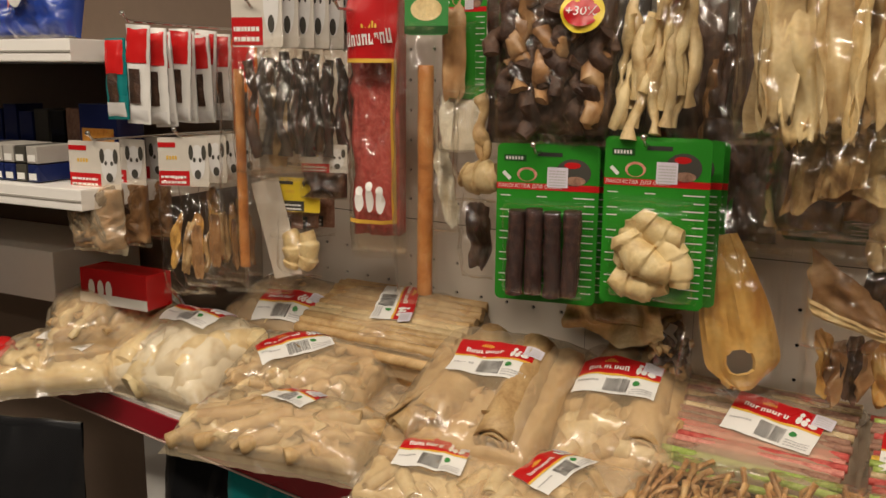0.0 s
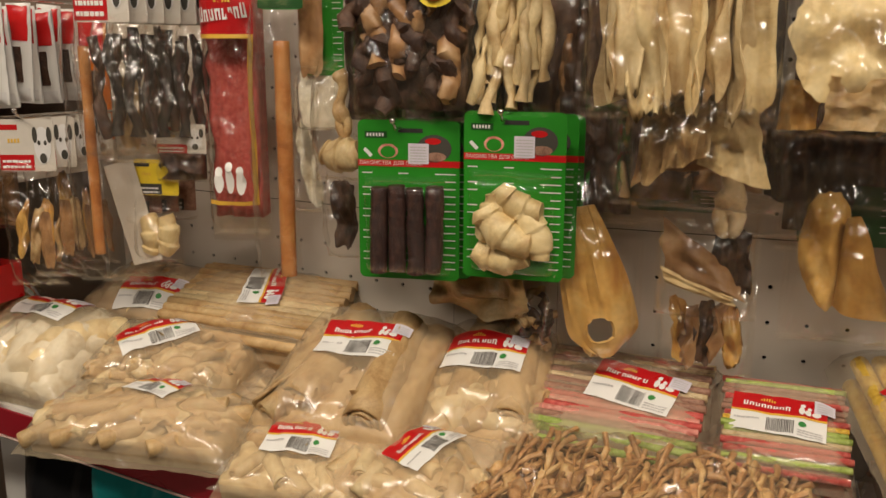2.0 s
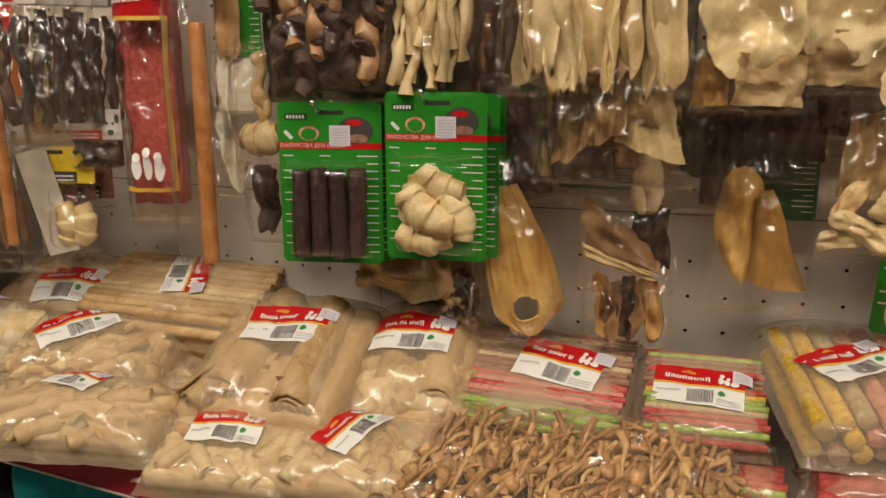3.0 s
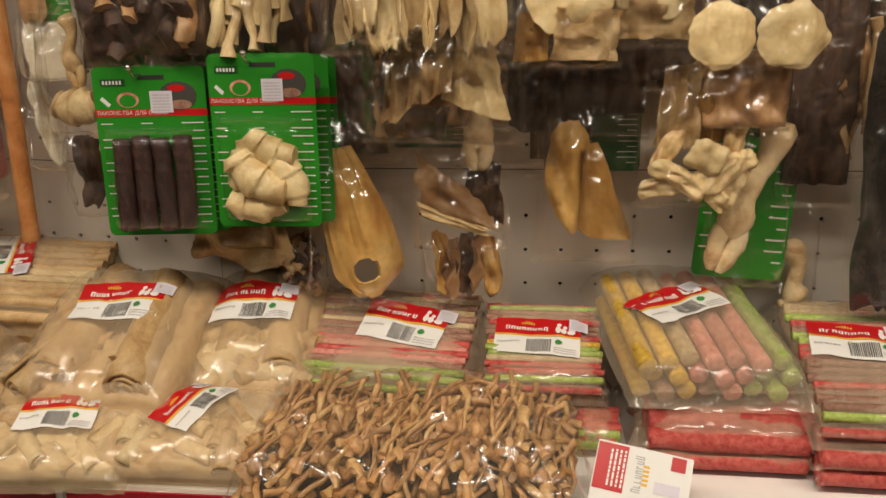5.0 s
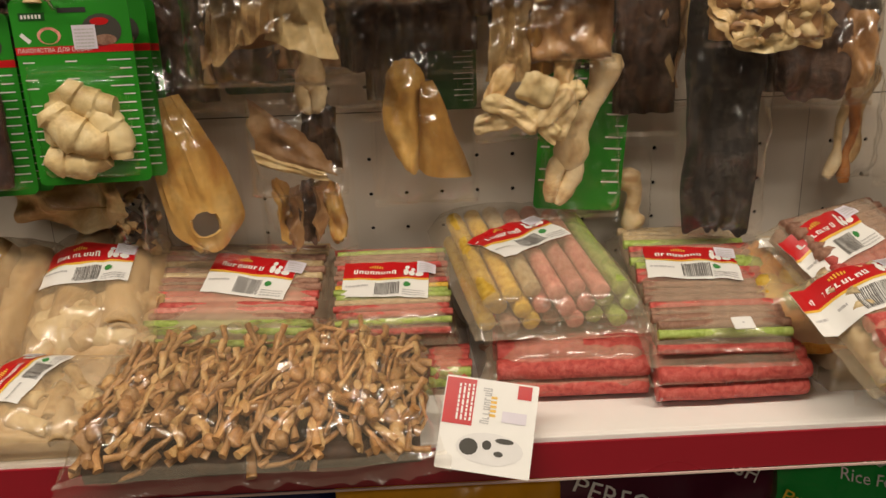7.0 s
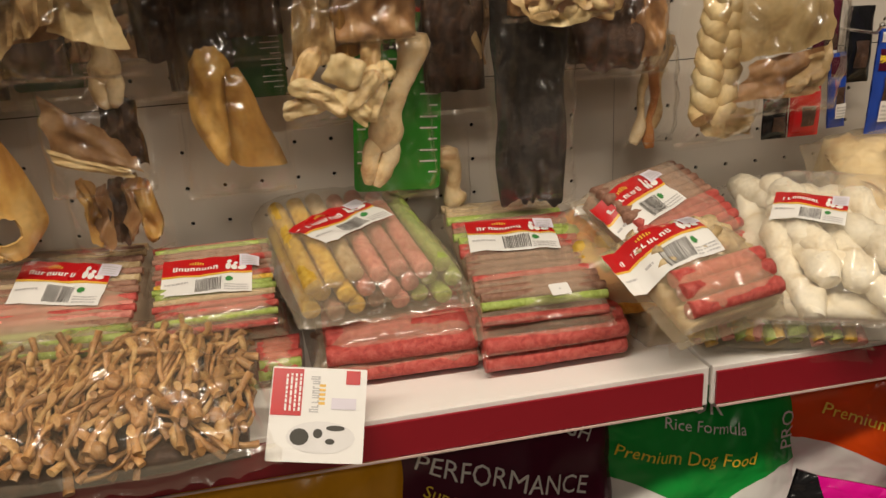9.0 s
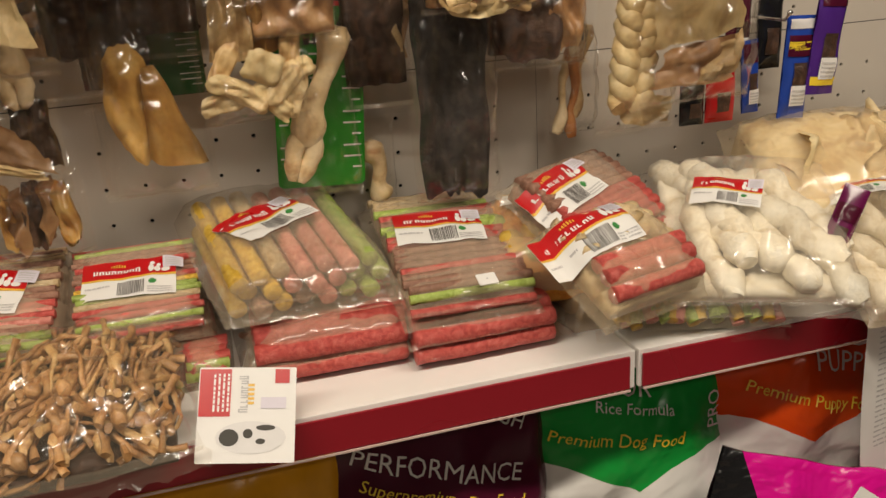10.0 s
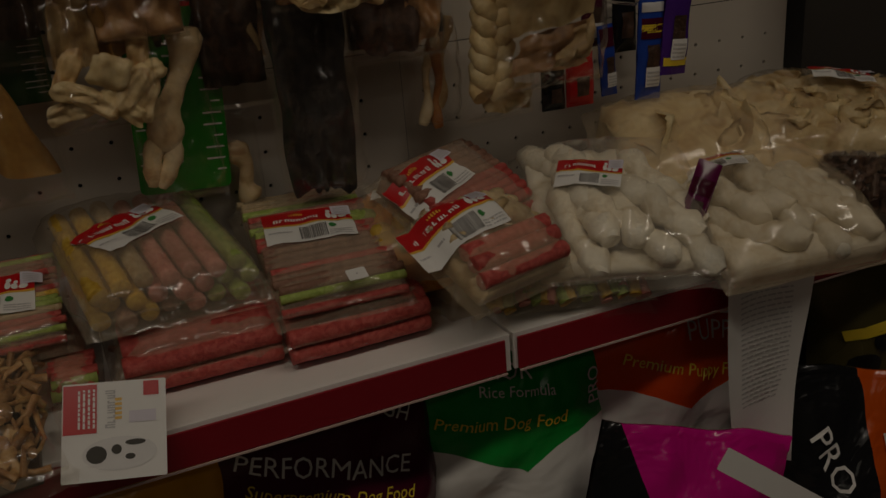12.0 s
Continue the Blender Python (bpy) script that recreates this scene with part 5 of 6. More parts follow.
b_x, b_y, b_top, b_w, b_h = 0.274, -0.100, 1.210, 0.085, 0.184
hang(b_x, b_y, b_top + 0.02, b_w * 1.1, b_h + 0.04, 0.02, None, [one(hoof_bone(0.2, 0.021, 6), BONE, 0.0, -0.006, 0.008, 0, 0, -20)], "clear film bag holding one long dried shank bone", seed=43)
hang(0.255, -0.170, 1.375, 0.136, 0.095, 0.02, None, [one(slab(0.075, 0.075, 0.014, 0.002, 2, 2.0, 0, "hide_disc", 16), CREAM, -0.038, -0.015, 0.01), one(slab(0.075, 0.075, 0.014, 0.002, 3, 2.0, 0, "hide_disc", 16), CREAM, 0.035, -0.015, 0.012)], "clear film bag of two white pressed hide discs", seed=44)
hang(0.255, -0.130, 1.296, 0.101, 0.093, 0.022, EAR_DARK, [], "clear film bag of reddish brown dried slabs", skin=CRINKLE, seed=45, deep=0.015, power=6)
hang(0.453, -0.110, 1.338, 0.106, 0.357, 0.022, None, [one(slab(0.098, 0.36, 0.018, 0.01, 21, 7.0, -0.04, "tripe_sheet", 34), TRIPE, 0, -0.01, 0.004)], "tall clear film bag holding a black dried tripe sheet", seed=46)
hang(0.471, -0.180, 1.331, 0.135, 0.109, 0.025, EAR_DARK, [scatter(FOLD, [CREAM, FOLDED, FOLDED, EAR_DARK], 16, 31, 0.6, False, 0.8)], "clear film bag of small cream hide chips", seed=47)
hang(0.572, -0.110, 1.264, 0.121, 0.127, 0.025, None, [one(slab(0.1, 0.12, 0.016, 0.012, 5, 3.0, 0, "dried_slab", 16), DARK_MEAT, -0.01, 0, 0.004), one(slab(0.05, 0.1, 0.012, 0.012, 6, 3.0, 0, "dried_slab", 16), EAR_DARK, 0.04, 0, 0.01)], "clear film bag of dark brown dried slabs", seed=48)
hang(0.647, -0.050, 1.167, 0.065, 0.140, 0.015, None, [rows_of([shank(0.13, 0.009)], [BONE, STICK, TAN], 3, 0.008, 0.04, 0.1, 4, 0.9, 84, 8)], "clear film bag of thin dried legs near the panel", seed=49)


def braid(h, r, lean_):
    def put(bag, s):
        k = 30
        for a in range(3):
            pts = [(0.018 * math.sin(i * 0.62 + a * 2.094) + lean_ * (i / (k - 1) - 0.5), (i / (k - 1) - 0.5) * h, 0.012 + 0.009 * math.sin(i * 1.24 + a * 4.19)) for i in range(k)]
            part("braid_strand", tube(pts, [r] * k, 10, 0.8, 0.003, 50, a, 0.1, "braid_strand"), CREAM, bag)
    return put


hang(0.697, -0.140, 1.297, 0.105, 0.250, 0.035, None, [braid(0.2, 0.016, 0.02), one(patch([(-0.02, -0.125, 0.012), (0.05, -0.128, 0.012), (0.052, -0.09, 0.016), (-0.03, -0.085, 0.014)], 0.012, 0.008, 5, 0.012, 0.008, "braid_end"), CREAM, 0, 0, 0)], "clear film bag of thick braided cream hide", seed=50)
hang(0.757, -0.190, 1.275, 0.150, 0.187, 0.03, None, [one(patch([(-0.062, -0.03, 0.012), (0.066, -0.016, 0.012), (0.07, 0.085, 0.004), (-0.06, 0.085, 0.004)], 0.006, 0.008, 7, 0.014, 0.01, "hide_sheet"), CREAM, 0, 0, 0), one(patch([(-0.07, -0.082, 0.012), (0.05, -0.075, 0.018), (0.06, -0.02, 0.01), (-0.04, -0.03, 0.008)], 0.006, 0.008, 13, 0.01, 0.01, "hide_sheet"), EAR_DARK, 0, 0, 0), one(patch([(-0.01, -0.08, 0.02), (0.055, -0.07, 0.02), (0.06, -0.015, 0.018), (0.02, -0.03, 0.018)], 0.005, 0.008, 14, 0.01, 0.01, "hide_sheet"), FOLDED, 0, 0, 0)], "glossy film bag of cream and dark brown hide", skin=CRINKLE, seed=51)
hang(0.407, -0.050, 1.356, 0.062, 0.218, 0.018, None, [rows_of(HIDE_STICK, [TAN, EAR_DARK, TAN], 3, 0.006, 0.05, 0.2, 8, 0.9, 90, 5, 0.03)], "film bag of brown hide sticks near the panel", seed=52)
hang(0.359, -0.040, 1.067, 0.046, 0.111, 0.014, None, [one(shank(0.085, 0.016), BONE, 0, -0.01, 0.004, 0, 0, 100)], "film bag with a small bone piece near the panel", seed=53)
hang(-0.304, -0.040, 1.055, 0.069, 0.101, 0.014, None, [scatter(CHEW, [DARK_MEAT, TAN], 9, 17, 0.5)], "film bag of brown chews hanging near the panel", seed=54)
hang(-0.386, -0.040, 1.068, 0.107, 0.046, 0.01, None, [one(SHEET[1], FOLDED, 0, 0, 0, 0, 0, 0)], "film bag with a tan hide piece near the panel", seed=55)
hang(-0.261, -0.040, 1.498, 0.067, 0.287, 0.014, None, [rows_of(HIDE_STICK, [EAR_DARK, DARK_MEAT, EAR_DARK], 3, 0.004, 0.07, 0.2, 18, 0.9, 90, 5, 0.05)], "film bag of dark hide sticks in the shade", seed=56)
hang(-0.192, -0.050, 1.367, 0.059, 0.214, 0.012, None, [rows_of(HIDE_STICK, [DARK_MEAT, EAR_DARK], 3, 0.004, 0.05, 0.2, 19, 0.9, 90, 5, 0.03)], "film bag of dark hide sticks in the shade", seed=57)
# bags set into the gaps, with dark filling in place of shade
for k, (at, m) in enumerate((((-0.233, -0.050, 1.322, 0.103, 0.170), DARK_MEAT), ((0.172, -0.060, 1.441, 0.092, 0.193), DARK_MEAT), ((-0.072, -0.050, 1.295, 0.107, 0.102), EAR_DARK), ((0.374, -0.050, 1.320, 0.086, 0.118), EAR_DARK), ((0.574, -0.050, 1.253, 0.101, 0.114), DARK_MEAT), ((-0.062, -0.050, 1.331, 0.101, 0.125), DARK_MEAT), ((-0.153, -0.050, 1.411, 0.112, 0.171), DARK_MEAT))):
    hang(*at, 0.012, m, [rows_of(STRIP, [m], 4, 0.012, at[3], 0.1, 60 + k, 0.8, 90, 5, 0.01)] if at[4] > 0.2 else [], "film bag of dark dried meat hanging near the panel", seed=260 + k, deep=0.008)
for hx, hz, hl in ((-0.06, 1.37, 0.2), (0.04, 1.45, 0.2), (0.24, 1.42, 0.17), (0.45, 1.44, 0.16), (0.67, 1.42, 0.2), (-0.4, 1.46, 0.18), (0.32, 1.45, 0.16), (0.6, 1.42, 0.15)):
    hook(hx, hz, hl)


def sachet(x, y, top, w, h, base, bands, label, roll=0.0, yaw=0.0, seed=0, lift=0.009, sticker=True):
    """A slim sealed sachet. bands: (lower, upper, material) in parts of its height."""
    b = thing("snack_sachet", pose(x, y, top - h / 2, 90, 0, yaw) @ pose(0, 0, 0, 0, 0, roll), label, "snack sachet", "snack sachets")
    w *= 0.84
    s = Surface(w, h, lift, seed, 2.4, 0.003, 0.06)
    bm = bmesh.new()
    bm.from_mesh(s.skin(16))
    back = bmesh.ops.duplicate(bm, geom=bm.verts[:] + bm.edges[:] + bm.faces[:])["geom"]
    for v in back:
        if isinstance(v, bmesh.types.BMVert):
            v.co.z = -0.4 * v.co.z - 0.001
    bmesh.ops.reverse_faces(bm, faces=[f for f in back if isinstance(f, bmesh.types.BMFace)])
    for f in bm.faces:
        f.smooth = True
    part("wrapper", bm, base, b)
    for lo, hi, m in bands:
        part("printed_band", on_surface(s, 0, 0, 0, [(-w * 0.44, w * 0.44, h * (lo - 0.5), h * (hi - 0.5))], 0.0014, 12, 8), m, b)
    part("window", on_surface(s, 0, 0, 0, [(-w * 0.24, w * 0.24, -h * 0.3, h * 0.06)], 0.0018, 8, 8), DARK_MEAT, b)
    if sticker:
        st = part("price_sticker", on_surface(s, 0, 0, 0, [(-w * 0.25, w * 0.32, -h * 0.36, -h * 0.16)], 0.0026, 4, 4), PAPER, b, "white price sticker")
        part("price_print", on_surface(s, 0, 0, 0, line_bars(-w * 0.2, w * 0.28, -h * 0.34, -h * 0.18, 4, seed), 0.0032, 1, 1), INK_GREY, st)
    return b


sachet(0.962, -0.130, 1.165, 0.054, 0.147, BLUE, [(0.62, 0.82, MAROON), (0.88, 0.97, SILVER), (0.68, 0.76, YELLOW)], "blue snack stick sachet with a price sticker", roll=-3, seed=61)
sachet(1.002, -0.140, 1.206, 0.054, 0.153, VIOLET, [(0.8, 0.95, MAROON), (0.08, 0.16, YELLOW)], "violet snack stick sachet with a price sticker", roll=-5, seed=62)
sachet(0.907, -0.100, 1.134, 0.032, 0.107, BLUE, [(0.7, 0.95, MAROON)], "blue snack stick sachet", roll=4, seed=63)
sachet(0.853, -0.110, 1.101, 0.054, 0.078, RED, [(0.1, 0.5, LABEL_RED)], "plain red snack sachet on a hook", seed=64, sticker=False)
sachet(0.808, -0.110, 1.082, 0.044, 0.059, BLACK, [], "plain black snack sachet on a hook", seed=65, sticker=False)
sachet(0.897, -0.080, 1.204, 0.047, 0.104, MAROON, [(0.1, 0.3, NAVY)], "dark red snack sachet", seed=66)
sachet(0.979, -0.040, 1.187, 0.050, 0.110, BLACK, [], "dark snack sachet in the shade", seed=67, sticker=False)
for k in range(4):
    sachet(1.33 + 0.045 * k, -0.12 + 0.02 * k, 1.3 - 0.004 * k, 0.06, 0.17, RED, [(0.1, 0.3, SILVER)], "glossy red snack sachet hanging high", roll=6 - 4 * k, seed=70 + k, sticker=False)

# long red pack, stick pack and their neighbours
r_x, r_y, r_top, r_w, r_h = -0.771, -0.070, 1.512, 0.082, 0.400
red_pack, red_s = hang(r_x, r_y, r_top, r_w, r_h, 0.012, None, [one(slab(r_w * 0.74, r_h * 0.62, 0.008, 0.003, 5, 8.0, 0, "red_slab", 12), C_RED, 0, -0.03, 0.002)], "long film pack with a dark red head and pale prints", yaw=12, seed=81, power=6)
part("red_head", on_surface(red_s, 0, 0, 0, [(-r_w * 0.47, r_w * 0.47, r_h * 0.2, r_h * 0.49)], 0.001, 4, 8), LABEL_RED, red_pack)
part("gold_line", on_surface(red_s, 0, 0, 0, [(-r_w * 0.47, r_w * 0.47, r_h * 0.185, r_h * 0.2), (r_w * 0.41, r_w * 0.47, -r_h * 0.42, r_h * 0.185), (-r_w * 0.47, r_w * 0.47, -r_h * 0.42, -r_h * 0.405)], 0.0015, 4, 6), LABEL_GOLD, red_pack)
part("word_mark", on_surface(red_s, 0, r_h * 0.27, 6, word_bars(-r_w * 0.45, r_w * 0.42, -0.008, 0.008, 3), 0.002, 1, 1), PAPER, red_pack)
part("crown_mark", on_surface(red_s, 0, r_h * 0.31, 0, [(-0.012 + 0.005 * i, -0.009 + 0.005 * i, 0, 0.006 + 0.004 * (i % 2)) for i in range(5)], 0.002, 1, 1), LABEL_GOLD, red_pack)
for ox, oy, oh in ((-0.018, -0.36, 0.016), (0.0, -0.35, 0.02), (0.017, -0.36, 0.018)):
    part("pale_print", oval(red_s, ox, oy * r_h + 0.01, 0.007, oh, 0.002), PAPER, red_pack)
    part("pale_print", oval(red_s, ox, oy * r_h + 0.01 + oh, 0.006, 0.007, 0.002), PAPER, red_pack)
for k in range(3):
    hang(r_x - 0.01 - 0.004 * k, r_y + 0.014 + 0.014 * k, r_top - 0.006, r_w, r_h, 0.008, C_RED, [], "long red film pack hanging behind another", yaw=8, seed=82 + k, power=6, deep=0.003)

s_x, s_y, s_top, s_w, s_h = -0.653, -0.160, 1.427, 0.056, 0.375
hang(s_x, s_y, s_top, s_w, s_h * 0.98, 0.012, None, [one(rod(s_h * 0.86, 0.011, 12, 0.001, 3, name="hide_stick"), STICK, 0.012, -s_h * 0.06, 0.006, 0, 0, 90)], "tall film sleeve holding one amber stick", yaw=10, seed=85, power=6)
gx, gy, gtop, gw, gh = -0.639, -0.165, 1.498, 0.062, 0.076
hd = thing("header_card", pose(gx, gy, gtop - gh / 2, 90, 0, 10), "green header card with a pale picture over the stick sleeve", "header card")
part("card_body", card(gw, gh), LABEL_GREEN, hd)
part("pale_picture", oval(Flat(0.0008), 0, -0.004, gw * 0.36, gh * 0.2, 0.0003), CREAM, hd)
part("dark_strip", on_surface(Flat(0.0008), 0, 0, 0, [(-gw / 2, gw / 2, -gh * 0.48, -gh * 0.34)], 0.0003, 1, 1), GREEN_SHADE_PRINT, hd)
bx, by, btop, bw, bh = -0.615, -0.110, 1.503, 0.063, 0.167
blister(bx + 0.008, by, btop, bw, bh, 6, one(slab(0.035, 0.13, 0.014, 0.003, 3, 6.0, 0, "dried_bar", 12), EAR_DARK, -0.012, -0.02, 0.01), "narrow green card with a brown dried bar", seed=20)
hang(-0.612, -0.100, 1.344, 0.066, 0.081, 0.016, None, [one(slab(0.07, 0.085, 0.014, 0.002, 4, 7.0, 0, "hide_block", 10), WHITE_HIDE, 0, 0, 0.002)], "film bag with a white pressed hide block", seed=86)
hang(-0.568, -0.130, 1.353, 0.065, 0.151, 0.024, None, [one(hoof_bone(0.09, 0.011, 6), TAN, 0.0, 0.02, 0.002, 0, 0, 5), one(croissant(0.055, 0.021, 3), PALE, 0.005, -0.045, 0.014, 0, 0, 5)], "clear film bag with a pale knotted hide bone", seed=87)
hang(-0.665, -0.050, 1.268, 0.044, 0.131, 0.012, None, [one(slab(0.13, 0.03, 0.008, 0.012, 6, 3.0, 0, "hide_strip", 14), WHITE_HIDE, 0.004, 0, 0.004, 0, 0, -80)], "film bag with a white hide strip near the panel", seed=88)
hang(-0.605, -0.050, 1.194, 0.049, 0.123, 0.012, None, [one(slab(0.1, 0.04, 0.012, 0.012, 7, 3.0, 0, "dried_strip", 14), DARK_MEAT, 0, 0, 0.004, 0, 0, 90)], "film bag with a dark dried strip near the panel", seed=89)


def header_pack(x, y, top, w, h, head, material, label, pieces, yaw=0.0, seed=0, band=LABEL_RED, skin=FILM, fill=None, spots=True):
    """A film pouch under a printed header card with plain dark and red shapes on it."""
    b, s = hang(x, y, top - head * 0.9, w, h - head * 0.9, 0.012, fill, pieces, label, yaw, seed=seed, skin=skin, deep=0.004, name="header_pack", group="header packs")
    cy = (h - head * 0.9) / 2 + head * 0.45
    f = Flat(0.007)
    cd = part("header_card", card(w * 1.05, head, 0.0012, 0.003), material, b, "white printed header card", pose(0, cy, 0.006))
    f = Flat(0.0009)
    part("red_band", on_surface(f, 0, 0, 0, [(-w * 0.52, w * 0.12, -head * 0.48, -head * 0.18)], 0.0003, 1, 1), band, cd)
    part("red_tab", on_surface(f, 0, 0, 0, [(-w * 0.52, -w * 0.15, head * 0.3, head * 0.4)], 0.0003, 1, 1), band, cd)
    part("gold_mark", on_surface(f, 0, 0, 0, [(-w * 0.35 + i * w * 0.06, -w * 0.31 + i * w * 0.06, head * 0.05, head * 0.13) for i in range(4)], 0.0003, 1, 1), LABEL_GOLD, cd)
    if spots:
        for ox, oy, rx, ry in ((0.3, 0.0, 0.16, 0.36), ):
            part("grey_shape", oval(f, w * ox, head * oy, w * rx, head * ry, 0.0003), SILVER, cd)
        for ox, oy, rx, ry in ((0.17, 0.2, 0.05, 0.16), (0.44, 0.2, 0.05, 0.16), (0.24, 0.05, 0.03, 0.05), (0.36, 0.05, 0.03, 0.05), (0.3, -0.25, 0.07, 0.1)):
            part("dark_spot", oval(f, w * ox, head * oy, w * rx, head * ry, 0.0007, 10), CARD_BACK, cd)
    part("small_print", on_surface(f, 0, 0, 0, line_bars(-w * 0.48, w * 0.05, -head * 0.44, -head * 0.22, 2, seed), 0.0007, 1, 1), PAPER, cd)
    return b


CARD_STOCK = printed("off_white_card", (0.6, 0.55, 0.48), 0.4)
STRIPS_B = [slab(0.09, 0.02, 0.007, 0.006, k, 3.0, 0, "dried_strip", 10) for k in range(3)]
# packs under dog-food style headers, one behind another on their hooks
for k in range(3):
    header_pack(-1.185 - 0.008 * k, -0.25 + 0.06 * k, 1.258, 0.1, 0.17, 0.075, CARD_STOCK, "header card pack of brown dried meat slices", [scatter([STRIPS_B[k]], [EAR_DARK, DARK_MEAT], 8, 40 + k, 0.5, False, 0.7)], 4, 90 + k, skin=MILKY if k == 0 else FILM, fill=EAR_DARK)
for k in range(4):
    header_pack(-1.03 - 0.006 * k, -0.22 + 0.05 * k, 1.268, 0.075, 0.235, 0.075, CARD_STOCK, "header card pack of tan dried strips", [rows_of(STRIPS_B, [EAR, TAN, EAR_DARK], 3, 0.005, 0.06, 0.1, 44 + k, 0.8, 88, 8, 0.03)], 22 - 3 * k, 94 + k)
hook(-1.18, 1.262, 0.27)
hook(-1.03, 1.272, 0.24)
for k in range(8):
    yy = -0.25 + 0.029 * k
    mm = [(0.62, 0.97, RED), (0.02, 0.14, SILVER)]
    sachet(-1.085 - 0.004 * k + 0.012 * (k % 2), yy, 1.438 - 0.004 * (k % 3), 0.05, 0.145, PAPER, mm, "white and red treat sachet hanging in a row", roll=3 * ((k % 3) - 1), yaw=6, seed=100 + k, sticker=False)
sachet(-1.055, -0.04, 1.425, 0.06, 0.2, ORANGE, [(0.68, 0.98, RED), (0.0, 0.1, SILVER)], "orange and red treat sachet", seed=110, yaw=6, sticker=False)
sachet(-1.118, -0.262, 1.42, 0.045, 0.12, TEAL, [(0.55, 0.97, RED), (0.02, 0.2, SILVER)], "teal and red treat sachet", seed=111, yaw=6, sticker=False)
hook(-1.09, 1.442, 0.27)

for k in range(7):
    header_pack(-0.895 + 0.009 * k, -0.2 + 0.026 * k, 1.53, 0.075, 0.3, 0.13, CARD_STOCK, "header card pack of dark dried sticks", [rows_of(HIDE_STICK, [DARK_MEAT, TRIPE, EAR_DARK], 2, 0.004, 0.05, 0.1, 60 + k, 0.8, 90, 4, 0.01)], 14, 120 + k, spots=True)
t_x, t_y, t_top, t_w, t_h = -0.895, -0.160, 1.369, 0.082, 0.155
hang(t_x, t_y, t_top, t_w, t_h, 0.014, None, [one(slab(0.032, 0.1, 0.016, 0.004, 5, 6.0, 0, "dried_bar", 12), TAN, 0.0, -0.01, 0.004)], "film pouch with a tan ridged bar", yaw=20, seed=130)
u_x, u_y, u_top, u_w, u_h = -0.942, -0.170, 1.402, 0.056, 0.360
hang(u_x, u_y, u_top, u_w * 1.5, u_h, 0.012, None, [one(rod(u_h * 0.85, 0.008, 10, 0.001, 4, name="hide_stick"), STICK, -0.014, 0, 0.004, 0, 0, 90)], "tall film sleeve with a thin brown stick", yaw=14, seed=131)
hang(-0.949, -0.120, 1.218, 0.077, 0.192, 0.008, None, [one(card(0.05, 0.16, 0.0012, 0.002), PAINT, 0.012, 0, 0, 0, 0, 14, "insert_card")], "film sleeve with a white insert card", yaw=10, seed=132)
for k in range(3):
    hang(-0.945 + 0.03 * k, -0.08 + 0.012 * k, 1.42, 0.055, 0.19, 0.012, None, [rows_of(HIDE_STICK, [TRIPE, DARK_MEAT], 2, 0.004, 0.04, 0.1, 66 + k, 0.8, 90, 4, 0.01)], "film pouch of black dried sticks in the shade", yaw=10, seed=133 + k)
header_pack(-0.858, -0.090, 1.258, 0.074, 0.083, 0.045, CARD_STOCK, "small header card pack with dark contents", [], 12, 140, fill=DARK_MEAT)
y_x, y_y, y_top, y_w, y_h = -0.900, -0.100, 1.203, 0.084, 0.153
header_pack(y_x, y_y, y_top, y_w * 0.8, y_h, 0.055, YELLOW, "yellow header card pack with two cream hide shoes", [one(croissant(0.06, 0.016, 2, "hide_shoe"), CREAM, -0.014, -0.012, 0.008, 0, 0, 92), one(croissant(0.06, 0.016, 4, "hide_shoe"), CREAM, 0.014, -0.012, 0.01, 0, 0, 84)], 10, 141, band=CARD_BACK, spots=False)
for k in range(3):
    header_pack(-0.935 + 0.018 * k, -0.085 + 0.02 * k, 1.175, 0.05, 0.07, 0.06, C_BROWN, "small brown header card pack", [], 10, 142 + k, band=CARD_BACK, spots=False)
hook(-0.9, 1.46, 0.22)
hook(-0.79, 1.46, 0.16)

# dark bags added deep behind the front row, their colour standing in for shade
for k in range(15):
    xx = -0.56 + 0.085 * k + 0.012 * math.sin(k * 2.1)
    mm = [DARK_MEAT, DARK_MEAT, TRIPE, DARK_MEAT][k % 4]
    hang(xx, -0.035 - 0.012 * (k % 3), 1.62 - 0.03 * (k % 4), 0.085, 0.36 + 0.03 * (k % 3), 0.014, mm, [rows_of(STRIPS_B, [mm, mm, EAR_DARK], 3, 0.006, 0.07, 0.2, 300 + k, 0.85, 90, 6, 0.09)], "film bag close to the panel, filled dark to deepen the shaded gaps", seed=300 + k, deep=0.004)
for hx in (1.345, 1.39, 1.43, 1.46):
    hook(hx, 1.3, 0.16)
hook(0.93, 1.16, 0.15)
hook(0.985, 1.27, 0.16)
hook(0.85, 1.16, 0.13)
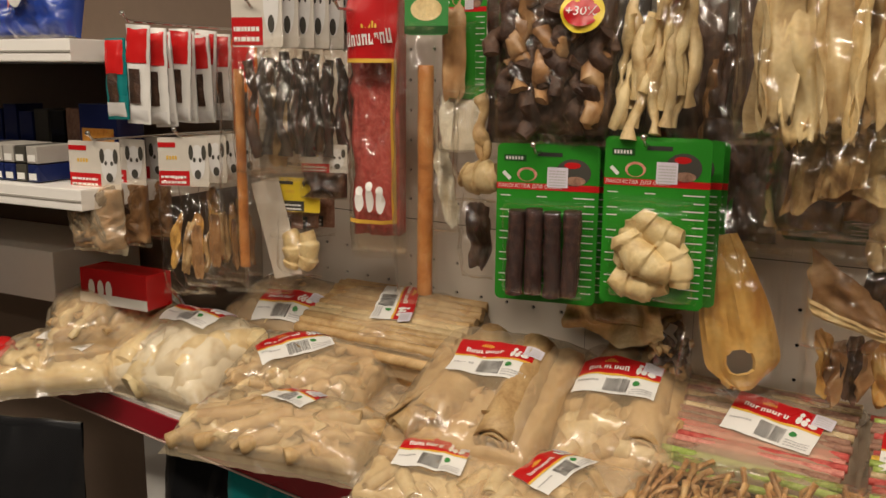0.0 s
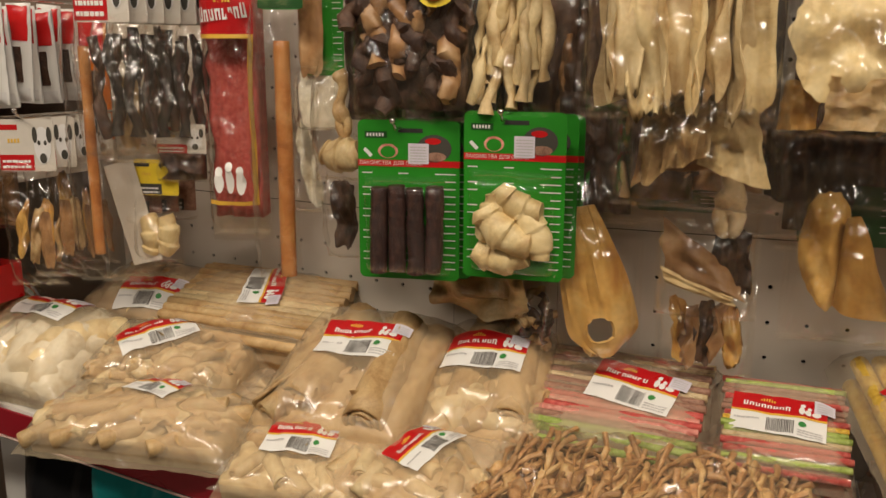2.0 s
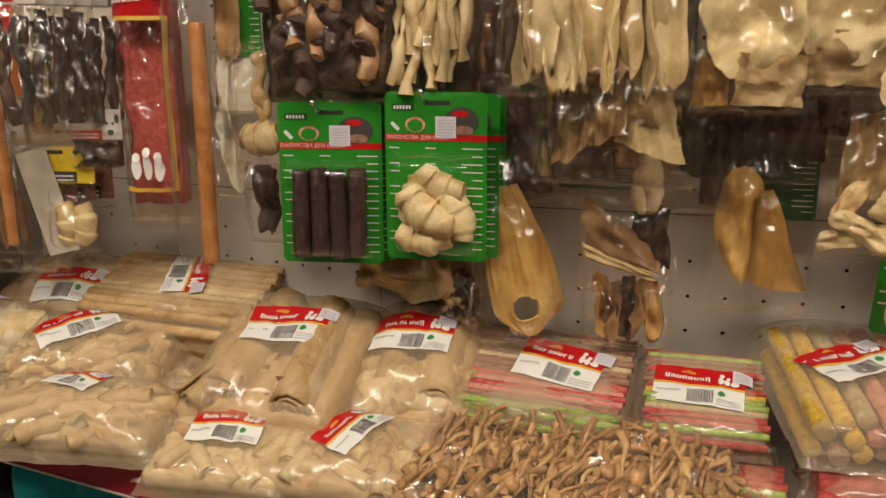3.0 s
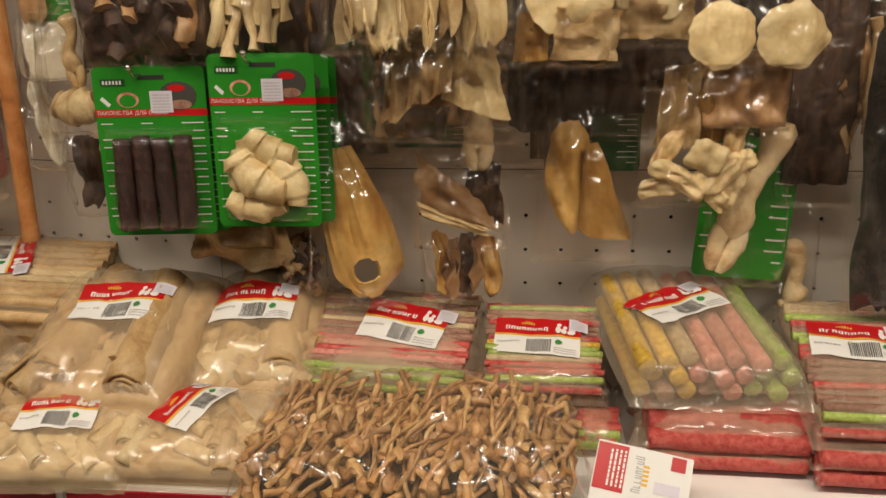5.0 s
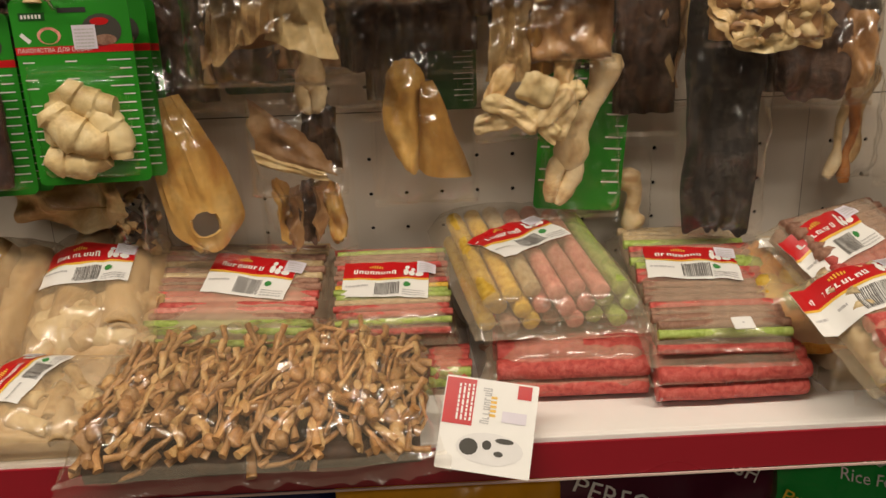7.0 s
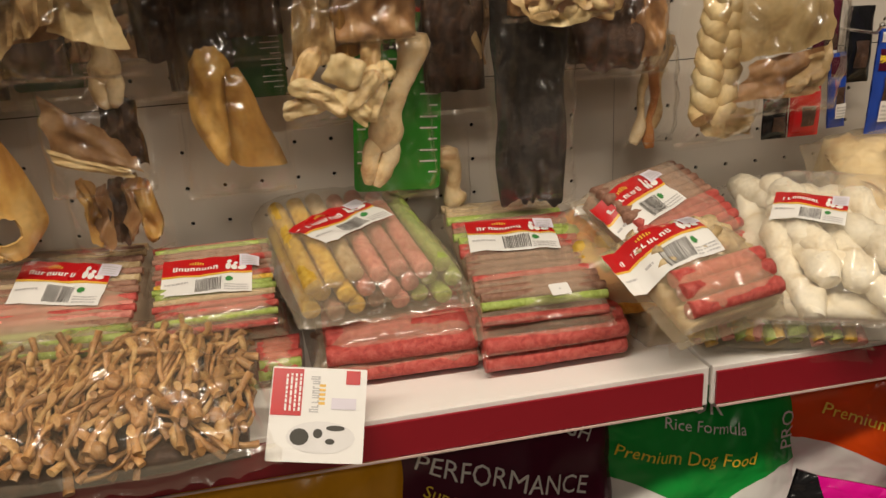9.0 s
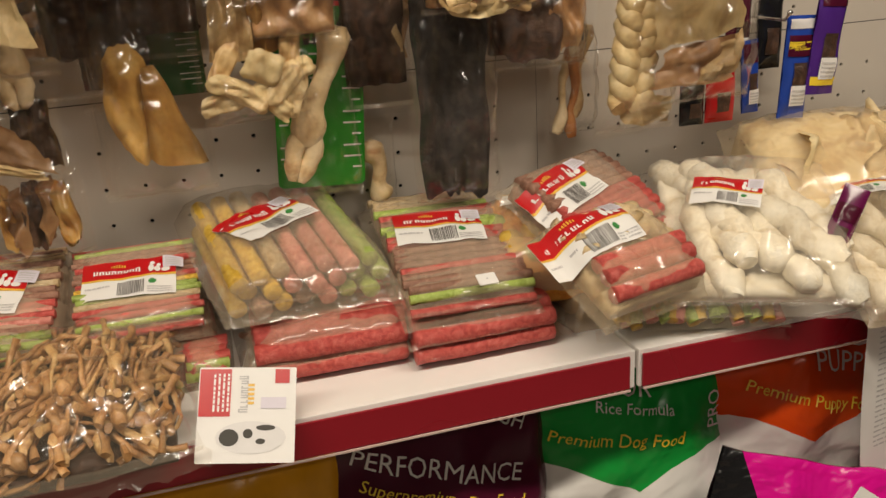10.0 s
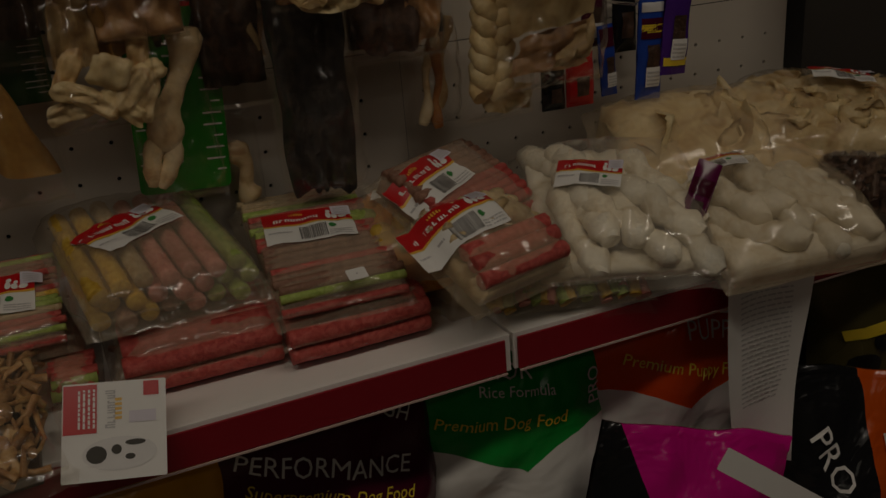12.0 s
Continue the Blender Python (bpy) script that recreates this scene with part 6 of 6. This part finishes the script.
# ---- more bags under the upper ones ----
for i, (bx, by, bz, bw, bl, ang, m) in enumerate(((-1.42, 0.02, 0.81, 0.22, 0.2, 8, PALE), (-1.2, -0.02, 0.81, 0.22, 0.2, -6, TAN), (-0.98, -0.06, 0.81, 0.24, 0.22, 5, TAN), (-0.76, -0.12, 0.808, 0.23, 0.22, -8, PALE), (-0.55, -0.13, 0.81, 0.22, 0.24, 4, ROLL_TAN), (-0.36, -0.17, 0.81, 0.2, 0.25, -3, ROLL_TAN), (-0.19, -0.11, 0.81, 0.2, 0.18, 3, C_BROWN), (0.02, -0.1, 0.81, 0.2, 0.17, 0, C_RED), (0.24, -0.09, 0.81, 0.2, 0.15, 2, C_BROWN), (0.44, -0.09, 0.81, 0.2, 0.15, 0, C_BEIGE), (0.66, -0.13, 0.81, 0.2, 0.2, 6, C_BEIGE), (1.25, -0.16, 0.81, 0.24, 0.24, -4, PALE))):
    treat_bag((bx, by, bz + 0.012, 3, 0, ang), bw, bl, 0.05, 0.02, m, [scatter(CHEW if i % 2 else FOLD, [m], 14, 200 + i, 0.8)], "film bag of treats lying under other bags", skin=HAZY, seed=200 + i)
treat_bag((0.094, -0.184, 0.828, 24.9, 2.0, 2.0), 0.054, 0.060, 0.02, 0.01, C_RED, [cross_sticks([C_GREEN, C_RED, C_RED], 0.007)], "small film pack of red and green sticks", seed=220)

# purple sachet on the bones, fallen header card, hanging paper sheet
sach = sachet(0.965, -0.285, 0.955, 0.038, 0.13, PURPLE, [(0.62, 0.8, MAROON)], "plum coloured snack sachet lying on a bag of bones", roll=-18, yaw=-25, seed=230)
sach.matrix_world = pose(0.892, -0.330, 0.916, 62, 0, -28) @ pose(0, 0, 0, 0, 0, -22)
fc = thing("fallen_header_card", pose(0.132, -0.330, 0.825, 50, 0, -4) @ pose(0, 0, 0, 0, 0, -9), "white and red header card lying over the shelf's front edge", "header card")
fw, fh = 0.106, 0.105
f0 = Flat(0.0009)
part("card_body", card(fw, fh, 0.0012, 0.002), PAPER, fc)
part("red_corner", on_surface(f0, 0, 0, 0, [(-fw * 0.49, -fw * 0.17, -fh * 0.02, fh * 0.48)], 0.0003, 1, 1), LABEL_RED, fc)
part("red_corner", on_surface(f0, 0, 0, 0, [(fw * 0.28, fw * 0.43, fh * 0.33, fh * 0.48)], 0.0003, 1, 1), LABEL_RED, fc)
part("word_mark", on_surface(f0, -fw * 0.03, fh * 0.22, 90, word_bars(-fh * 0.2, fh * 0.2, -0.004, 0.004, 5), 0.0003, 1, 1), INK_GREY, fc)
part("crown_mark", on_surface(f0, fw * 0.07, fh * 0.2, 90, [(-0.01 + 0.005 * i, -0.007 + 0.005 * i, 0, 0.007) for i in range(5)], 0.0003, 1, 1), LABEL_GOLD, fc)
part("small_print", on_surface(f0, -fw * 0.3, fh * 0.23, 90, line_bars(-fh * 0.2, fh * 0.2, -0.012, 0.008, 4, 7), 0.0006, 1, 1), PAPER, fc)
part("grey_shape", oval(f0, fw * 0.05, -fh * 0.24, fw * 0.36, fh * 0.17, 0.0003), SILVER, fc)
for ox, oy, rx, ry in ((-0.17, -0.24, 0.1, 0.09), (0.02, -0.2, 0.05, 0.05), (0.2, -0.14, 0.1, 0.03), (0.15, -0.28, 0.05, 0.03)):
    part("dark_spot", oval(f0, fw * ox, fh * oy, fw * rx, fh * ry, 0.0007, 12), CARD_BACK, fc)
part("price_sticker", on_surface(f0, 0, 0, 0, [(fw * 0.14, fw * 0.4, fh * 0.06, fh * 0.18)], 0.0007, 1, 1), LILAC, fc)
tg = thing("price_tag", pose(0, 0, 0), "small white price tag lying on a treat bag", "price tag")
tg.matrix_world = pose(0.432, -0.285, 0.917, 18, 0, 0)
part("tag_card", card(0.024, 0.02, 0.001, 0.002), PAPER, tg)
part("price_print", oval(Flat(0.0006), 0, 0, 0.0015, 0.0015, 0.0003, 8), INK_GREY, tg)


def hanging_sheet(x, y, top, w, h):
    ob = thing("paper_sheet", pose(x, y, top, 90, 0, -3), "long white paper list hanging over the price rail", "paper sheet")
    verts, faces, n, m = [], [], 8, 24
    for j in range(m + 1):
        for i in range(n + 1):
            u, v = i / n - 0.5, j / m
            verts.append((u * w * (1 - 0.3 * v * v) + 0.012 * v, -v * h, 0.006 + 0.012 * math.sin(v * 5 + u * 3) * (0.3 + u) + 0.01 * u * u * 8))
    for j in range(m):
        for i in range(n):
            a = j * (n + 1) + i
            faces.append((a, a + n + 1, a + n + 2, a + 1))
    part("paper", mesh_of("paper", verts, faces), PAPER, ob)

    class Skin:
        def h(self, px, py):
            v, u = -py / h, (px - 0.012 * (-py / h)) / w
            return 0.006 + 0.012 * math.sin(v * 5 + u * 3) * (0.3 + u) + 0.01 * u * u * 8
    part("small_print", on_surface(Skin(), 0.01, -h * 0.4, 4, line_bars(-w * 0.28, w * 0.3, -h * 0.3, h * 0.3, 26, 9, 0.3), 0.0012, 1, 1), INK_GREY, ob)
    return ob


hanging_sheet(0.989, -0.345, 0.846, 0.14, 0.36)
ps = thing("price_strip", pose(0.9, -0.505, 0.575, 78, 0, -8) @ pose(0, 0, 0, 0, 0, -38), "loose white paper price strip lying against food sacks", "price strip")
part("strip_paper", card(0.2, 0.032, 0.0012, 0.002), PAPER, ps)


# ---- sacks of dog food under the shelf ----
def sack(x, y, base, w, h, d, material, label, yaw=0.0, lean=0.0, roll=0.0, seed=0):
    """A filled plastic sack that stands upright, pinched at its top seam."""
    b = thing("food_sack", pose(x, y, base, 90 - lean, 0, yaw) @ pose(0, 0, 0, 0, 0, roll), label, "food sack", "dog food sacks")

    class Skin:
        def h(self, px, py):
            u = min(abs(2 * px / w), 1.0)
            v = min(max(py / h, 0.0), 1.0)
            prof = (1 - u ** 2.2) ** 0.6 * min(1.0, (1 - v) * 2.6 + 0.03) ** 0.7
            return d / 2 * prof + 0.04 * wobble((px, py, 0), 10, seed) * prof + 0.012 * abs(wobble((px, py * 0.6, 3), 24, seed))
    s = Skin()
    n, m = 26, 34
    verts, faces = [], []
    for side in (1, -1):
        for j in range(m + 1):
            for i in range(n + 1):
                px, py = (i / n - 0.5) * w, j / m * h
                px2 = px * (1 - 0.06 * abs(wobble((0, py, side), 6, seed)))
                verts.append((px2, py + 0.008 * wobble((px, 0, 0), 14, seed) * (j / m), side * s.h(px, py)))
    q = (m + 1) * (n + 1)
    for j in range(m):
        for i in range(n):
            a = j * (n + 1) + i
            faces.append((a, a + 1, a + n + 2, a + n + 1))
            faces.append((q + a, q + a + n + 1, q + a + n + 2, q + a + 1))
    part("sack_body", mesh_of("sack_body", verts, faces), material, b)
    seam = []
    for i in range(n + 1):
        px = (i / n - 0.5) * w * 0.98
        seam.append((px, h + 0.008 * wobble((px, 0, 0), 14, seed)))
    sv = [(a, q2 + dy, dz) for dz in (0.0035, -0.0035) for dy in (-0.012, 0.012) for a, q2 in seam]
    k = n + 1
    sf = []
    for i in range(n):
        sf += [(i, i + 1, k + i + 1, k + i), (2 * k + i, 3 * k + i, 3 * k + i + 1, 2 * k + i + 1), (k + i, k + i + 1, 3 * k + i + 1, 3 * k + i)]
    part("top_seam", mesh_of("top_seam", sv, sf), material, b)
    return b, s


def sack_words(b, s, words, material, name="lettering"):
    for body, size, cx, cy, rot, shear in words:
        part(name, lettering(body, size, s, cx, cy, rot, 0.004, shear), material, b)


GREEN_SACK = sack_print("green_white_sack", (0.012, 0.3, 0.045), (0.76, 0.74, 0.7), 0.385, 0.055, 0.16)
ORANGE_SACK = sack_print("orange_white_sack", (0.72, 0.075, 0.006), (0.76, 0.74, 0.7), 0.415, 0.055, 0.16)
b, s = sack(0.668, -0.21, 0.135, 0.33, 0.62, 0.15, GREEN_SACK, "green and white plastic sack of dog food", -6, 4, 0, 1)
sack_words(b, s, [("SENIOR", 0.034, -0.03, 0.545, -9, 0), ("Rice Formula", 0.022, 0.0, 0.512, -9, 0)], SILVER)
sack_words(b, s, [("Premium Dog Food", 0.025, -0.03, 0.472, -7, 0.2)], YELLOW)
sack_words(b, s, [("PRO", 0.03, 0.125, 0.49, 84, 0)], SILVER)
part("orange_patch", on_surface(s, -0.02, 0.27, 12, [(-0.06, 0.06, -0.04, 0.04)], 0.003, 6, 6), ORANGE, b)
b, s = sack(0.945, -0.22, 0.14, 0.34, 0.63, 0.14, ORANGE_SACK, "orange and white plastic sack of puppy food", -4, 2, 0, 2)
sack_words(b, s, [("BREED", 0.04, 0.05, 0.565, -14, 0), ("PUPPY", 0.04, 0.06, 0.525, -14, 0)], SILVER)
sack_words(b, s, [("Premium Puppy Food", 0.024, 0.0, 0.485, -15, 0.2)], YELLOW)
b, s = sack(0.372, -0.2, 0.14, 0.36, 0.6, 0.16, MAROON, "maroon plastic sack of dog food", 3, 3, 0, 3)
sack_words(b, s, [("PERFORMANCE", 0.036, 0.0, 0.482, -18, 0)], SILVER)
sack_words(b, s, [("HIGH", 0.03, 0.1, 0.53, -30, 0)], SILVER)
sack_words(b, s, [("Superpremium Dog Food", 0.023, 0.0, 0.445, -18, 0.2)], YELLOW)
b, s = sack(0.09, -0.23, 0.11, 0.3, 0.58, 0.15, GOLD_BAG, "golden yellow plastic sack of dog food", 0, 3, 0, 4)
part("blue_patch", on_surface(s, -0.02, 0.5, 20, [(-0.03, 0.03, -0.05, 0.03)], 0.003, 4, 4), BLUE, b)
b, s = sack(0.725, -0.40, 0.0, 0.3, 0.6, 0.16, sack_split("black_magenta_sack", (0.012, 0.012, 0.013), (0.65, 0.006, 0.25), 0.5, 0.2), "magenta and black plastic sack in front of others", -14, 8, -14, 5)
b, s = sack(1.11, -0.4, 0.0, 0.36, 0.585, 0.16, sack_split("black_orange_sack", (0.012, 0.012, 0.013), (0.62, 0.09, 0.005), 0.15, 0.09), "black and orange plastic sack of food for large breeds", -20, 8, -8, 6)
sack_words(b, s, [("LARGE", 0.04, 0.08, 0.5, 10, 0.0)], PAPER)
sack_words(b, s, [("PRO", 0.055, -0.06, 0.46, -60, 0.0)], PAPER)
b, s = sack(1.4, -0.24, 0.11, 0.34, 0.63, 0.15, OLIVE, "olive and black foil sack of dog food", -4, 2, 0, 7)
for k in range(6):
    part("dark_patch", oval(s, -0.1 + 0.045 * k, 0.42 + 0.04 * ((k * 5) % 4), 0.03, 0.022, 0.0045, 12), BLACK, b)
part("gold_band", on_surface(s, 0, 0.5, 12, [(-0.13, 0.13, -0.012, 0.006)], 0.005, 8, 2), YELLOW, b)
b, s = sack(1.75, -0.17, 0.11, 0.34, 0.62, 0.15, MAROON, "dark plastic sack of dog food", 0, 2, 0, 8)
b, s = sack(-0.86, -0.24, 0.11, 0.24, 0.62, 0.12, TEAL, "teal plastic sack of dog food under the shelf", 0, 3, 0, 9)
sack_words(b, s, [("PRO", 0.03, 0.06, 0.5, 0, 0)], SILVER)
b, s = sack(-0.45, -0.17, 0.11, 0.32, 0.6, 0.15, BLACK, "black plastic sack of dog food under the shelf", 2, 3, 0, 10)
b, s = sack(-0.18, -0.17, 0.11, 0.28, 0.6, 0.14, NAVY, "navy plastic sack of dog food under the shelf", 2, 3, 0, 11)
b, s = sack(-1.29, -0.42, 0.0, 0.3, 0.815, 0.16, BLACK, "glossy black plastic sack in front of the shelving", 16, 3, 0, 12)
b, s = sack(-1.05, -0.17, 0.11, 0.26, 0.6, 0.14, BLACK, "black plastic sack under the shelf", 2, 3, 0, 13)

# ---- the neighbouring unit with cartons ----
unit = thing("side_shelving", pose(-1.17, 0, 0), "white steel shelving unit with narrow shelves", "shelving")
part("upright", box(0.0, 0.008, 0.08, 0.13, 0.1, 2.1, 0.001), GREY, unit)
# shade between the shelves is put into this sheet's colour
part("back_sheet", box(-1.3, 0.0, 0.124, 0.13, 0.1, 2.1), SHADED_BOARD, unit)
for z in (1.418, 1.19):
    sh = part("side_shelf", box(-1.3, 0.0, -0.3, 0.122, z - 0.034, z, 0.002), SHELF_PAINT, unit, "white steel shelf")
    part("shelf_groove", box(-1.3, 0.0, -0.3015, -0.3002, z - 0.02, z - 0.017), GREY, sh)
# plain box for the white tray left of the red display box
part("kick_panel", box(-1.3, -0.3, -0.12, 0.1, 0.93, 1.03, 0.003), SHELF_PAINT, unit)


def carton(x, y, z, w, d, h, material, label, face=None, group="small cartons", category="carton"):
    c = thing("carton", pose(x, y, z), label, category, group)
    part("carton_body", box(-w / 2, w / 2, -d / 2, d / 2, 0, h, 0.0015), material, c)
    if face:
        part("face_print", box(-w * 0.36, w * 0.36, -d / 2 - 0.0012, -d / 2 - 0.0004, h * 0.12, h * 0.5), face, c)
    return c


rng = random.Random(11)
x = -2.0
for k in range(26):
    for row in range(2):
        carton(x + 0.028 * k, -0.24 - 0.0 * row, 1.192 + 0.03 * row, 0.024, 0.08, 0.028, rng.choice([NAVY, CARD_BACK, GREY]), "small dark carton with a white price label in a row", PAPER)
for k in range(16):
    carton(-1.92 + 0.042 * k, -0.1, 1.192, 0.036, 0.06, 0.1 + 0.02 * rng.random(), rng.choice([NAVY, CARD_BACK, C_BROWN, CARD_BACK, BLACK]), "dark narrow carton standing at the back of a shelf", None)
c = carton(-1.235, -0.17, 1.192, 0.085, 0.06, 0.125, NAVY, "dark blue box with an orange picture", None, "", "box")
part("picture_print", box(-0.036, 0.036, -0.0316, -0.0304, 0.045, 0.085), C_ORANGE, c)
part("blue_foot", box(-0.04, 0.04, -0.0316, -0.0304, 0.0, 0.025), BLUE, c)
for k in range(3):
    b, s = hang(-1.30 - 0.12 * k, -0.22, 1.53, 0.13, 0.11, 0.03, BLUE, [], "blue glossy food pouch standing on an upper shelf", seed=240 + k, deep=0.02, skin=FILM, lean=12, name="food_pouch", group="blue food pouches")
    part("white_print", oval(s, -0.02, 0.005, 0.02, 0.022, 0.004), SILVER, b)
    part("orange_print", oval(s, -0.045, 0.01, 0.016, 0.03, 0.004), ORANGE, b)
rb = carton(-1.259, -0.140, 0.963, 0.16, 0.06, 0.062, LABEL_RED, "red and white display box standing behind the bags", None, "", "box")
part("white_foot", box(-0.081, 0.081, -0.0318, -0.0304, 0.0, 0.018), PAPER, rb)
for ox in (-0.05, -0.028, -0.008):
    part("white_print", oval(Flat(0.0), 0, 0, 0.008, 0.016, 0.0), PAPER, rb, m=pose(ox, -0.0322, 0.028, 90, 0, 0))
for k in range(5):
    bl = thing("red_toy_ball", pose(-1.6 + 0.05 * k, -0.22 - 0.03 * (k % 2), 0.86), "small red rubber toy ball among the goods", "toy ball", "red toy balls")
    part("ball_body", ball(0.026, 0.03, k), RED, bl)

wb = carton(-1.1, -0.03, 0.56, 0.3, 0.2, 0.19, SHELF_PAINT, "plain white carton on sacks under the shelf", None, "", "carton")
wb2 = carton(-1.1, -0.03, 0.11, 0.3, 0.2, 0.448, GREY, "grey carton under a white one", None, "", "carton")
